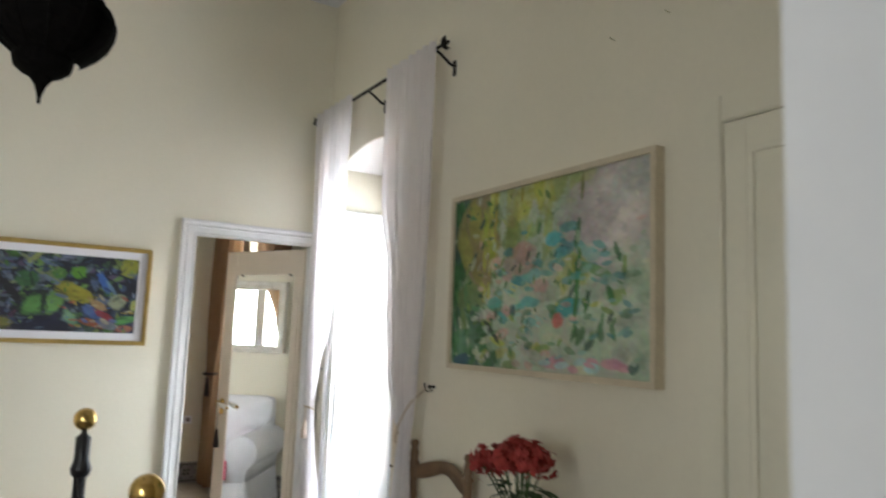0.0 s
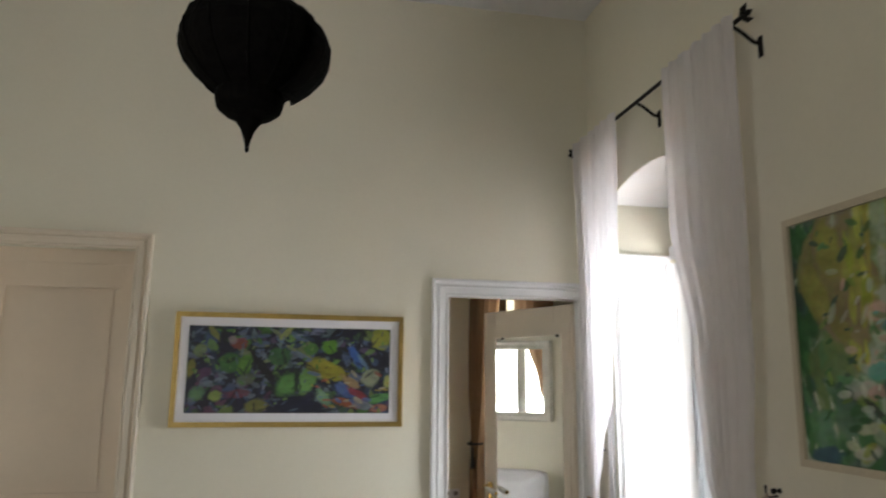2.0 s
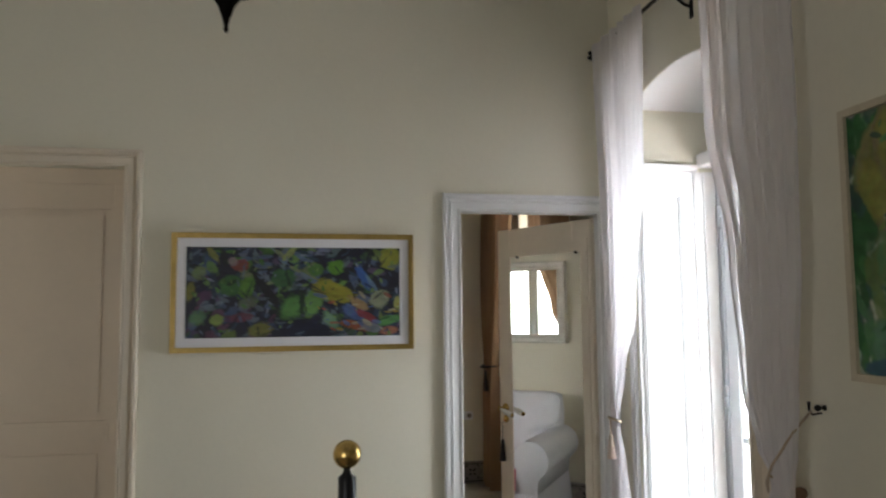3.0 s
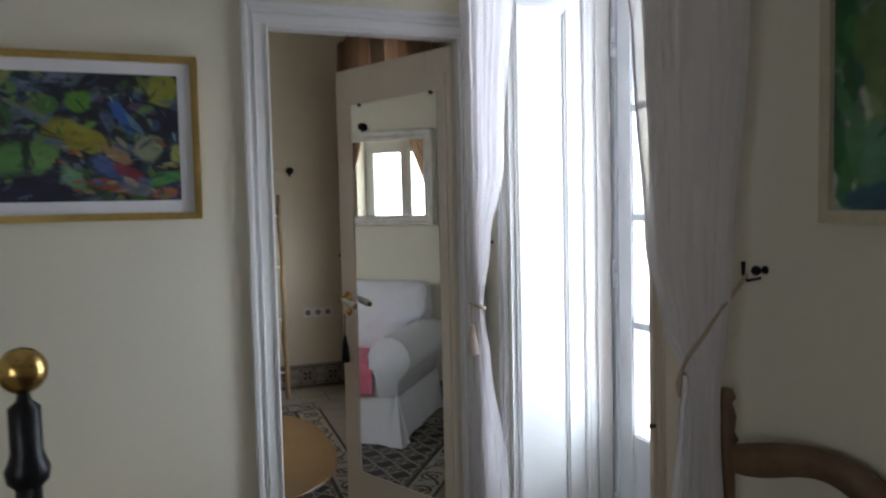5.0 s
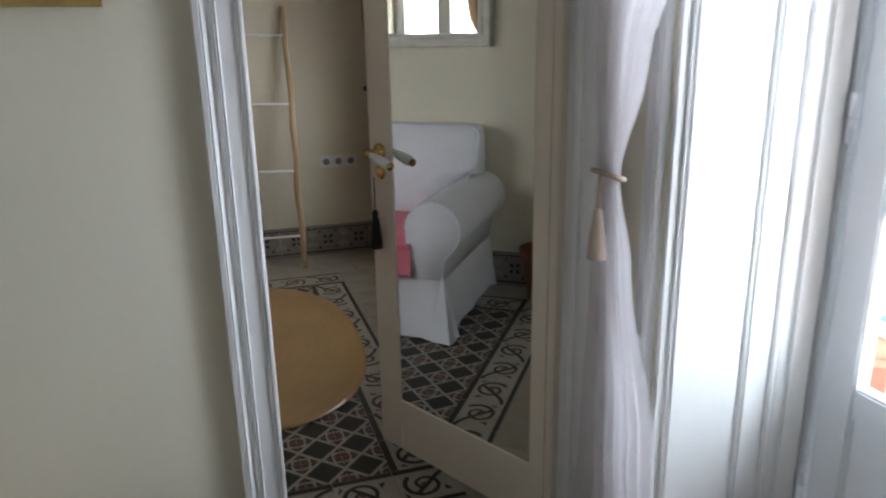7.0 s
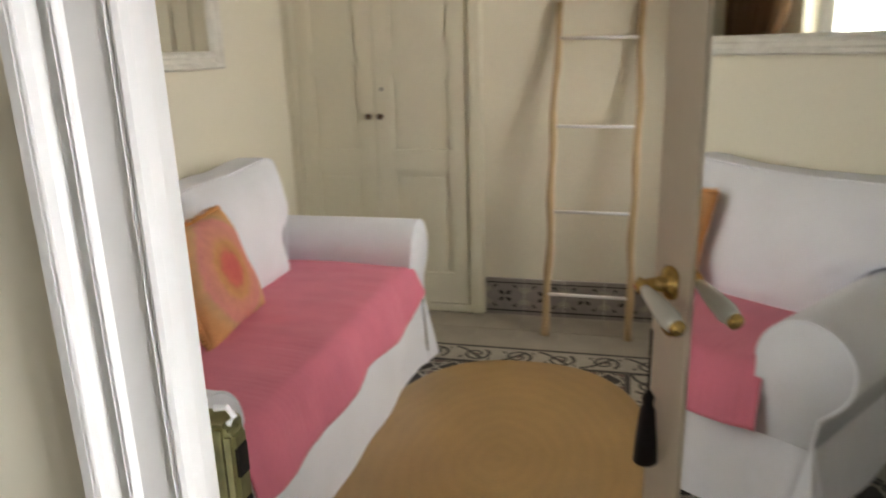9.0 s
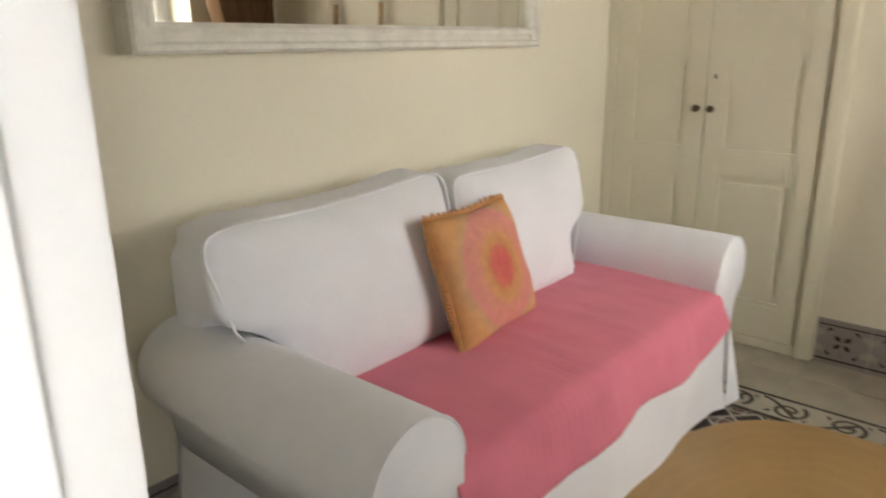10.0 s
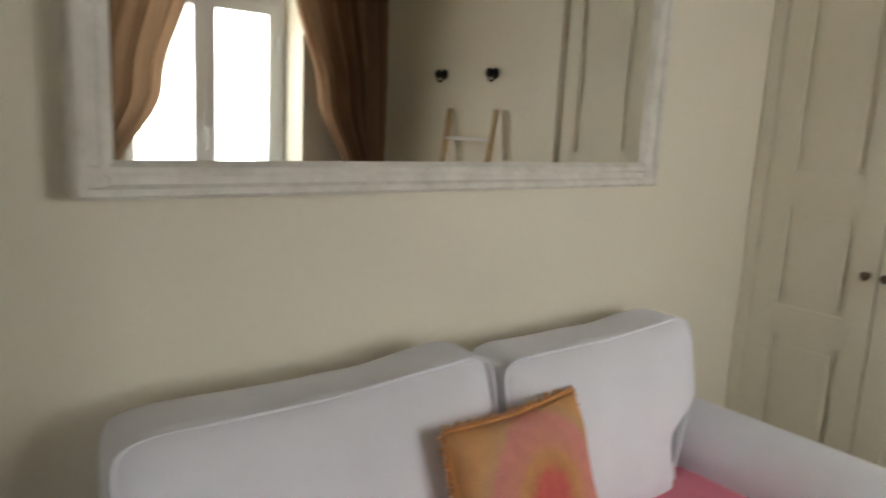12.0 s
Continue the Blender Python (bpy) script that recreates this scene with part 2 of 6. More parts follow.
def box(bm, lo, hi, bevel=0.0, mi=0):
    vs = [bm.verts.new((x, y, z)) for x in (lo[0], hi[0]) for y in (lo[1], hi[1]) for z in (lo[2], hi[2])]
    fs = [bm.faces.new([vs[i] for i in q]) for q in ((0, 1, 3, 2), (4, 6, 7, 5), (0, 4, 5, 1), (2, 3, 7, 6), (0, 2, 6, 4), (1, 5, 7, 3))]
    for f in fs:
        f.material_index = mi
    if bevel:
        es = list({e for f in fs for e in f.edges})
        r = bmesh.ops.bevel(bm, geom=es, offset=bevel, segments=2, affect="EDGES")
        for f in r["faces"]:
            f.material_index = mi
    return bm


def B(lo, hi, bevel=0.0):
    return box(bmesh.new(), lo, hi, bevel)


def hexa(bm, q0, q1):
    """A solid between two matching quads."""
    a, b = [bm.verts.new(p) for p in q0], [bm.verts.new(p) for p in q1]
    bm.faces.new(a), bm.faces.new(b[::-1])
    for i in range(4):
        j = (i + 1) % 4
        bm.faces.new((a[i], b[i], b[j], a[j]))


def lathe(bm, profile, at=(0, 0, 0), axis="z", seg=24):
    """Turns (radius, height) pairs round an axis through a place."""
    rings = []
    for r, h in profile:
        ring = []
        for k in range(seg):
            a = 2 * math.pi * k / seg
            c, s = r * math.cos(a), r * math.sin(a)
            p = {"z": (c, s, h), "x": (h, c, s), "y": (s, h, c)}[axis]
            ring.append(bm.verts.new(Vector(p) + Vector(at)))
        rings.append(ring)
    for a, b in zip(rings, rings[1:]):
        for k in range(seg):
            bm.faces.new((a[k], a[(k + 1) % seg], b[(k + 1) % seg], b[k]))
    bm.faces.new(rings[0][::-1]), bm.faces.new(rings[-1])
    return bm


def tube(bm, pts, r, seg=10):
    """A round bar along points; r is one radius or one for each point."""
    pts = [Vector(p) for p in pts]
    rs = r if isinstance(r, (list, tuple)) else [r] * len(pts)
    rings, up = [], Vector((0.31, 0.17, 0.93))
    for i, p in enumerate(pts):
        t = (pts[min(i + 1, len(pts) - 1)] - pts[max(i - 1, 0)]).normalized()
        a = t.cross(up)
        if a.length < 0.05:
            a = t.cross(Vector((1, 0, 0)))
        a.normalize()
        b = t.cross(a)
        rings.append([bm.verts.new(p + rs[i] * (math.cos(2 * math.pi * k / seg) * a + math.sin(2 * math.pi * k / seg) * b)) for k in range(seg)])
    for a, b in zip(rings, rings[1:]):
        for k in range(seg):
            bm.faces.new((a[k], a[(k + 1) % seg], b[(k + 1) % seg], b[k]))
    bm.faces.new(rings[0][::-1]), bm.faces.new(rings[-1])
    return bm


def prism(bm, outline, lo, hi, axis="x"):
    """Extrudes a closed outline of 2D points along an axis."""
    def put(p, h):
        return {"x": (h, p[0], p[1]), "y": (p[0], h, p[1]), "z": (p[0], p[1], h)}[axis]
    a = [bm.verts.new(put(p, lo)) for p in outline]
    b = [bm.verts.new(put(p, hi)) for p in outline]
    bm.faces.new(a), bm.faces.new(b[::-1])
    n = len(outline)
    for i in range(n):
        bm.faces.new((a[i], b[i], b[(i + 1) % n], a[(i + 1) % n]))
    return bm


def roundbox(lo, hi, r, seg=14, bulge=(0, 0, 0), wob=0.0):
    """A soft block: rounded edges, bulging faces, slightly uneven."""
    bm = bmesh.new()
    bmesh.ops.create_cube(bm, size=2)
    bmesh.ops.subdivide_edges(bm, edges=bm.edges, cuts=seg, use_grid_fill=True)
    lo, hi = Vector(lo), Vector(hi)
    c, h = (lo + hi) / 2, (hi - lo) / 2
    for v in bm.verts:
        u = v.co.copy()
        p = Vector([u[i] * h[i] for i in range(3)])
        inner = Vector([max(-h[i] + r, min(h[i] - r, p[i])) for i in range(3)])
        d = p - inner
        if d.length > 1e-9:
            m = max(abs(x) for x in d)
            p = inner + d.normalized() * min(r, m if d.length < r else r)
        for i in range(3):
            j, k = (i + 1) % 3, (i + 2) % 3
            p[i] += bulge[i] * u[i] * (1 - u[j] ** 2) * (1 - u[k] ** 2)
        if wob:
            q = (c + p) * 5
            p += wob * Vector((noise.noise(q), noise.noise(q + Vector((9, 0, 0))), noise.noise(q + Vector((0, 9, 0)))))
        v.co = c + p
    return bm


def ring_frame(bm, axis, plane0, plane1, outer, inner):
    """A rectangular frame between two planes; outer and inner are (a0, b0, a1, b1)."""
    def put(h, a, b):
        return (h, a, b) if axis == "x" else (a, h, b)
    oc = [(outer[0], outer[1]), (outer[2], outer[1]), (outer[2], outer[3]), (outer[0], outer[3])]
    ic = [(inner[0], inner[1]), (inner[2], inner[1]), (inner[2], inner[3]), (inner[0], inner[3])]
    for i in range(4):
        j = (i + 1) % 4
        hexa(bm, [put(plane0, *oc[i]), put(plane0, *oc[j]), put(plane0, *ic[j]), put(plane0, *ic[i])],
             [put(plane1, *oc[i]), put(plane1, *oc[j]), put(plane1, *ic[j]), put(plane1, *ic[i])])
    return bm


# ---- large structure ----
WX, YB, H = 1.61, 3.60, 3.77     # right wall and back wall of the bedroom, ceiling
PT = 0.10                        # partition
SX, FY, RX = -0.62, 6.70, 1.87   # sitting room: sofa wall, far wall, window wall
LX, NY = -2.75, -0.56            # bedroom: left wall, entry wall
DX0, DX1, DT = 0.793, 1.512, 2.087
OX = 2.25                        # outer face
RA, RB = 2.49, 3.37              # near and far side of the window recess


def arch_z(y):
    """Underside of the low segmental arch over the recess."""
    return 2.682 - 1.09 + math.sqrt(1.09 ** 2 - (y - 2.925) ** 2)


def structure():
    bm = bmesh.new()
    box(bm, (LX, NY - 0.14, -0.12), (WX, YB, 0.0))
    tagged(finish("floor_bedroom", bm, M["t_dull"]), "dark grey cement floor of the bedroom", "floor", kind="structure")
    bm = bmesh.new()
    box(bm, (LX, NY - 3.2, -0.12), (WX, NY - 0.14, 0.0))
    tagged(finish("floor_hall", bm, M["stone"]), "grey-beige cement floor of the entry hall", "floor", kind="structure")
    bm = bmesh.new()
    box(bm, (LX - 0.2, NY - 3.3, H), (OX + 0.2, FY + 0.2, H + 0.15))
    tagged(finish("ceiling", bm, M["ceiling"]), "plain white painted high ceiling", "ceiling", kind="structure")
    # partition with two doorways
    bm = bmesh.new()
    y0, y1 = YB, YB + PT
    box(bm, (LX, y0, 0), (-1.443, y1, H))
    box(bm, (-1.443, y0, 2.27), (-0.788, y1, H))
    box(bm, (-0.788, y0, 0), (DX0 - 0.075, y0 + 0.042, H))
    box(bm, (-0.788, y0 + 0.042, 0), (DX0 - 0.155, y1, H))
    box(bm, (DX0 - 0.075, y0, DT + 0.07), (DX1 + 0.075, y0 + 0.042, H))
    box(bm, (DX0 - 0.155, y0 + 0.042, DT + 0.07), (DX1 + 0.075, y1, H))
    box(bm, (DX1 + 0.075, y0, 0), (OX, y1, H))
    tagged(finish("wall_partition", bm, M["wall"]), "cream painted wall between bedroom and sitting room", "wall", kind="structure")
    # right wall with arched recess
    bm = bmesh.new()
    ya, yb = RA, RB
    box(bm, (WX, NY - 0.14, 0), (OX, ya, H))
    box(bm, (WX, yb, 0), (OX, YB, H))
    n = 16
    for i in range(n):
        p, q = ya + (yb - ya) * i / n, ya + (yb - ya) * (i + 1) / n
        zp, zq = arch_z(p), arch_z(q)
        hexa(bm, [(WX, p, zp), (WX, q, zq), (WX, q, H), (WX, p, H)], [(2.07, p, zp), (2.07, q, zq), (2.07, q, H), (2.07, p, H)])
    box(bm, (2.07, ya, 2.36), (OX, yb, H))
    tagged(finish("wall_window_side", bm, M["wall"]), "cream painted thick wall with an arched window recess", "wall", kind="structure")
    bm = B((LX - 0.2, NY - 3.2, 0), (LX, YB + PT, H))
    tagged(finish("wall_bed_side", bm, M["wall"]), "cream painted bedroom wall", "wall", kind="structure")
    # entry wall with the doorway the walk starts in, and an added unseen opening for the fill lamp
    bm = bmesh.new()
    box(bm, (LX, NY - 0.14, 0), (-2.3, NY, H))
    box(bm, (-1.2, NY - 0.14, 0), (-0.66, NY, H))
    box(bm, (-2.3, NY - 0.14, 0), (-1.2, NY, 0.56))
    box(bm, (-2.3, NY - 0.14, 2.12), (-1.2, NY, H))
    box(bm, (-0.66, NY - 0.14, 2.12), (0.25, NY, H))
    box(bm, (0.25, NY - 0.14, 0), (WX, NY, H))
    tagged(finish("wall_entry", bm, M["wall"]), "cream painted wall with the entry doorway and an added unseen opening for a fill lamp", "wall", kind="structure")
    bm = bmesh.new()
    box(bm, (LX, NY - 3.3, 0), (WX, NY - 3.2, H))
    box(bm, (WX, NY - 3.3, 0), (OX, NY - 0.14, H))
    tagged(finish("wall_hall", bm, M["wall"]), "cream painted wall of the entry hall", "wall", kind="structure")
    # sitting room
    bm = B((SX - 0.2, YB + PT, 0), (SX, FY, H))
    tagged(finish("wall_sofa_side", bm, M["wall"]), "cream painted wall behind the sofa", "wall", kind="structure")
    bm = bmesh.new()
    box(bm, (SX - 0.2, FY, 0), (OX, FY + 0.2, H))
    tagged(finish("wall_far", bm, M["wall"]), "cream painted far wall of the sitting room", "wall", kind="structure")
    bm = bmesh.new()
    box(bm, (RX, YB + PT, 0), (OX, 5.12, H))
    box(bm, (RX, 6.12, 0), (OX, FY, H))
    box(bm, (RX, 5.12, 0), (OX, 6.12, 0.88))
    box(bm, (RX, 5.12, 2.46), (OX, 6.12, H))
    tagged(finish("wall_window_sitting", bm, M["wall"]), "cream painted wall with a deep window opening", "wall", kind="structure")


structure()


PROFILE = ((0.0, 0.0), (0.0, 0.026), (0.02, 0.028), (0.12, 0.029), (0.15, 0.027), (0.165, 0.0295), (0.185, 0.028), (0.20, 0.020), (0.25, 0.013), (0.31, 0.011), (0.365, 0.013), (0.39, 0.017), (0.40, 0.0205), (0.415, 0.017),
           (0.43, 0.0175), (0.445, 0.021), (0.46, 0.0165), (0.48, 0.014), (0.80, 0.014), (0.82, 0.0175), (0.84, 0.0185), (0.855, 0.015), (0.88, 0.0185), (0.92, 0.0205), (0.96, 0.0185), (0.985, 0.012), (1.0, 0.0))


def architrave(name, x0, x1, top, w, label, paint):
    """Moulded frame with mitred corners on the wall face that looks along -y."""
    t = thing(name, ((x0 + x1) / 2, YB, 0), label, "door frame", kind="structure")
    for side in (-1, 1):
        bm = bmesh.new()
        rows = []
        for f, d in PROFILE:
            o = (1 - f) * w
            x = x0 - o if side < 0 else x1 + o
            rows.append((bm.verts.new((x, YB - d, 0.0)), bm.verts.new((x, YB - d, top + o))))
        for a, b in zip(rows, rows[1:]):
            bm.faces.new((a[0], b[0], b[1], a[1]))
        part("upright", bm, paint, t)
    bm = bmesh.new()
    rows = []
    for f, d in PROFILE:
        o = (1 - f) * w
        rows.append((bm.verts.new((x0 - o, YB - d, top + o)), bm.verts.new((x1 + o, YB - d, top + o))))
    for a, b in zip(rows, rows[1:]):
        bm.faces.new((a[0], b[0], b[1], a[1]))
    part("head", bm, paint, t)
    return t


a1 = architrave("door_frame_1", DX0, DX1, DT, 0.094, "white painted moulded frame round the open doorway", M["white"])
bm = bmesh.new()
box(bm, (DX0 - 0.075, YB + 0.001, 0), (DX0 - 0.015, YB + 0.041, DT + 0.07), 0.003)
box(bm, (DX1 + 0.001, YB + 0.001, 0), (DX1 + 0.075, YB + 0.045, DT + 0.07), 0.003)
box(bm, (DX0 - 0.015, YB + 0.001, DT + 0.001), (DX1 + 0.001, YB + 0.045, DT + 0.07), 0.003)
part("rebate", bm, M["white"], a1)
bm = bmesh.new()
box(bm, (DX0 - 0.050, YB + 0.042, 0.925), (DX0 - 0.006, YB + 0.075, 1.067), 0.004)
box(bm, (DX0 - 0.012, YB + 0.0425, 0.932), (DX0 + 0.002, YB + 0.066, 1.060), 0.004)
part("strike_plate", bm, M["strike"], a1, "aged brass strike plate")
# dark blocks on the plate give the slots their shade; nothing is cut
for za, zb in ((1.016, 1.046), (0.946, 0.992)):
    part("latch_slot_shade", B((DX0 - 0.001, YB + 0.046, za), (DX0 + 0.0035, YB + 0.062, zb), 0.001), M["iron"], a1)
bm = tube(bmesh.new(), [(DX0 - 0.016, YB + 0.048, 1.082), (DX0 - 0.004, YB + 0.048, 1.084), (DX0 + 0.002, YB + 0.048, 1.076), (DX0 - 0.004, YB + 0.048, 1.068)], 0.003, 8)
part("strike_screw", bm, M["white"], a1)
bm = bmesh.new()
box(bm, (0.225, NY - 0.16, 0), (0.262, NY + 0.012, 2.14), 0.006)
box(bm, (-0.672, NY - 0.16, 0), (-0.635, NY + 0.012, 2.14), 0.006)
box(bm, (-0.635, NY - 0.16, 2.095), (0.225, NY + 0.012, 2.14), 0.006)
tagged(finish("door_frame_3", bm, M["white"]), "white painted lining of the entry doorway", "door frame", kind="structure")
architrave("door_frame_2", -1.443, -0.788, 2.27, 0.080, "cream painted frame of the closed recessed door", M["door"])


# ---- doors ----


def lever(parent, root, out, along, material_lever):
    """Brass rose on a plate and a porcelain lever with brass ends."""
    root, out, along = Vector(root), Vector(out).normalized(), Vector(along).normalized()
    q = out.to_track_quat("Z", "Y").to_matrix().to_4x4()
    bm = bmesh.new()
    lathe(bm, [(0.026, 0.0), (0.027, 0.004), (0.022, 0.009), (0.012, 0.013), (0.010, 0.045), (0.014, 0.050), (0.006, 0.058)], seg=20)
    bmesh.ops.transform(bm, matrix=Matrix.Translation(root) @ q, verts=bm.verts)
    rose = part("handle", bm, M["brass"], parent, "polished brass rose", True)
    bm = bmesh.new()
    low = root + Vector((0, 0, -0.062))
    lathe(bm, [(0.022, 0.0), (0.023, 0.003), (0.016, 0.008), (0.006, 0.010)], seg=20)
    bmesh.ops.transform(bm, matrix=Matrix.Translation(low) @ q, verts=bm.verts)
    part("keyhole_rose", bm, M["brass"], parent, "brass keyhole rose", True)
    p = root + out * 0.048
    bm = bmesh.new()
    tube(bm, [p + along * d + Vector((0, 0, -d * 0.28)) for d in (0.008, 0.02, 0.05, 0.08, 0.098)], [0.008, 0.010, 0.014, 0.016, 0.012], 14)
    lev = part("lever", bm, material_lever, rose, "white porcelain lever", True)
    bm = bmesh.new()
    tube(bm, [p + along * d + Vector((0, 0, -d * 0.28)) for d in (0.097, 0.104, 0.110)], [0.012, 0.012, 0.005], 14)
    part("lever_cap", bm, M["brass"], rose, "brass lever cap", True)
    return rose


def open_mirror_door():
    """Door leaf that stands open into the sitting room, with a long mirror on its face."""
    a = radians(117.0)
    d = Vector((math.cos(a), math.sin(a), 0))          # hinge to free edge
    nrm = Vector((math.sin(a), -math.cos(a), 0))  # away from the mirror face
    o = Vector((1.435, 3.70, 0)) - d * 0.092
    w = 0.715
    m = Matrix.Translation(o) @ Matrix(((d.x, nrm.x, 0, 0), (d.y, nrm.y, 0, 0), (0, 0, 1, 0), (0, 0, 0, 1)))
    t = thing("mirror_door", o, "open cream panelled door with a tall mirror and porcelain handles", "door")
    def loc(bm):
        bmesh.ops.transform(bm, matrix=m, verts=bm.verts)
        return bm
    z0, z1 = 0.03, 2.07
    bm = bmesh.new()
    box(bm, (0, 0.012, z0), (0.125, 0.05, z1), 0.003)
    box(bm, (w - 0.105, 0.012, z0), (w, 0.05, z1), 0.003)
    box(bm, (0.125, 0.012, z0), (w - 0.105, 0.05, z0 + 0.17), 0.003)
    box(bm, (0.125, 0.012, z1 - 0.16), (w - 0.105, 0.05, z1), 0.003)
    part("leaf_frame", loc(bm), M["door"], t)
    bm = bmesh.new()
    ring_frame(bm, "y", 0.004, 0.014, (0.02, z0 + 0.10, w - 0.085, z1 - 0.10), (0.045, z0 + 0.19, w - 0.112, z1 - 0.165))
    part("moulding", loc(bm), M["door"], t)
    bm = B((0.10, 0.022, z0 + 0.15), (w - 0.09, 0.042, z1 - 0.14))
    part("panel", loc(bm), M["door"], t)
    bm = B((0.070, 0.008, 0.215), (w - 0.115, 0.012, 1.905))
    part("mirror_pane", loc(bm), M["mirror"], t, "long frameless mirror")
    for px, pz in ((0.10, 1.903), (w - 0.17, 1.903)):
        bm = B((px - 0.01, 0.003, pz - 0.008), (px + 0.01, 0.009, pz + 0.008), 0.002)
        part("mirror_clip", loc(bm), M["iron"], t)
    inward = -nrm
    lever(t, o + d * (w - 0.052) + nrm * 0.012 + Vector((0, 0, 1.03)), inward, -d, M["porcelain"])
    lever(t, o + d * (w - 0.052) + nrm * 0.05 + Vector((0, 0, 1.03)), nrm, -d, M["porcelain"])
    # tassel on the key
    k = o + d * (w - 0.045) - nrm * 0.012 + Vector((0, 0, 0.955))
    tas = thing("key_tassel", k, "black silk tassel hanging from the door key", "tassel")
    bm = bmesh.new()
    tube(bm, [k, k + Vector((0, 0, -0.05)), k + Vector((0, 0, -0.11))], 0.0022, 6)
    part("cord", bm, M["tassel_black"], tas)
    bm = bmesh.new()
    lathe(bm, [(0.003, -0.10), (0.010, -0.112), (0.008, -0.125), (0.012, -0.135), (0.017, -0.19), (0.019, -0.225)], at=k, seg=14)
    part("skirt", bm, M["tassel_black"], tas, smooth=True)


open_mirror_door()


def panel_leaf(t, axis, plane, sign, a0, a1, z0, z1, panels, material, thick=0.04, inset=0.075):
    """A panelled leaf whose face lies at plane; sign points out of the face."""
    def b3(bm, p0, p1, u0, v0, u1, v1, bev=0.003):
        lo, hi = sorted((p0, p1))
        if axis == "y":
            box(bm, (u0, lo, v0), (u1, hi, v1), bev)
        else:
            box(bm, (lo, u0, v0), (hi, u1, v1), bev)
    back = plane - sign * thick
    bm = bmesh.new()
    b3(bm, plane - sign * 0.014, back, a0, z0, a1, z1)
    edges = [z0] + [z for p in panels for z in p] + [z1]
    b3(bm, plane, plane - sign * 0.014, a0, z0, a0 + inset, z1, 0.002)
    b3(bm, plane, plane - sign * 0.014, a1 - inset, z0, a1, z1, 0.002)
    for i in range(0, len(edges), 2):
        b3(bm, plane, plane - sign * 0.014, a0 + inset, edges[i], a1 - inset, edges[i + 1], 0.002)
    body = part("leaf", bm, material, t)
    for p0, p1 in panels:
        bm = bmesh.new()
        ring_frame(bm, axis, plane - sign * 0.013, plane - sign * 0.002, (a0 + inset, p0, a1 - inset, p1), (a0 + inset + 0.018, p0 + 0.018, a1 - inset - 0.018, p1 - 0.018))
        part("panel_moulding", bm, material, t)
        bm = bmesh.new()
        b3(bm, plane - sign * 0.006, plane - sign * 0.014, a0 + inset + 0.045, p0 + 0.045, a1 - inset - 0.045, p1 - 0.045, 0.004)
        part("raised_panel", bm, material, t)
    return body


def closed_door():
    t = thing("recessed_door", (-1.115, YB + 0.11, 0), "closed cream painted door with a long brass handle, in a deep reveal", "door")
    panel_leaf(t, "y", YB + 0.06, -1, -1.443, -0.788, 0.01, 2.20, [(0.16, 1.02), (1.10, 2.10)], M["beige_door"], inset=0.05)
    bm = bmesh.new()
    box(bm, (-1.443, YB + 0.055, 2.20), (-0.788, YB + 0.10, 2.27))
    part("head_rail", bm, M["beige_door"], t)
    bm = B((-1.440, YB + 0.045, 1.06), (-1.402, YB + 0.06, 1.28), 0.004)
    pl = part("handle_plate", bm, M["brass"], t, "polished brass handle plate")
    bm = bmesh.new()
    tube(bm, [(-1.42, YB + 0.05, 1.235), (-1.42, YB + 0.0, 1.235), (-1.425, YB - 0.006, 1.22), (-1.43, YB - 0.006, 1.12), (-1.43, YB - 0.002, 1.075)], [0.010, 0.010, 0.011, 0.012, 0.008], 12)
    part("lever", bm, M["brass"], t, "polished brass lever", True)


closed_door()


def wall_cupboard_bedroom():
    t = thing("wall_cupboard", (WX, 0.05, 0), "closed ivory panelled cupboard door set in the wall", "cupboard")
    bm = bmesh.new()
    y0, y1, top = -0.32, 0.505, 2.20
    box(bm, (WX - 0.022, y1, 0), (WX, y1 + 0.085, top + 0.085), 0.005)
    box(bm, (WX - 0.022, y0 - 0.085, 0), (WX, y0, top + 0.085), 0.005)
    box(bm, (WX - 0.022, y0, top), (WX, y1, top + 0.085), 0.005)
    part("frame", bm, M["cupboard"], t)
    panel_leaf(t, "x", WX - 0.016, -1, y0 + 0.004, y1 - 0.004, 0.02, top - 0.004, [(0.15, 0.95), (1.06, 2.11)], M["cupboard"], thick=0.015)
    for z in (0.35, 1.52, 1.92):
        bm = bmesh.new()
        lathe(bm, [(0.006, -0.04), (0.007, -0.035), (0.007, 0.035), (0.004, 0.04)], at=(WX - 0.026, y1 - 0.002, z), seg=10)
        part("hinge", bm, M["cupboard"], t)


wall_cupboard_bedroom()


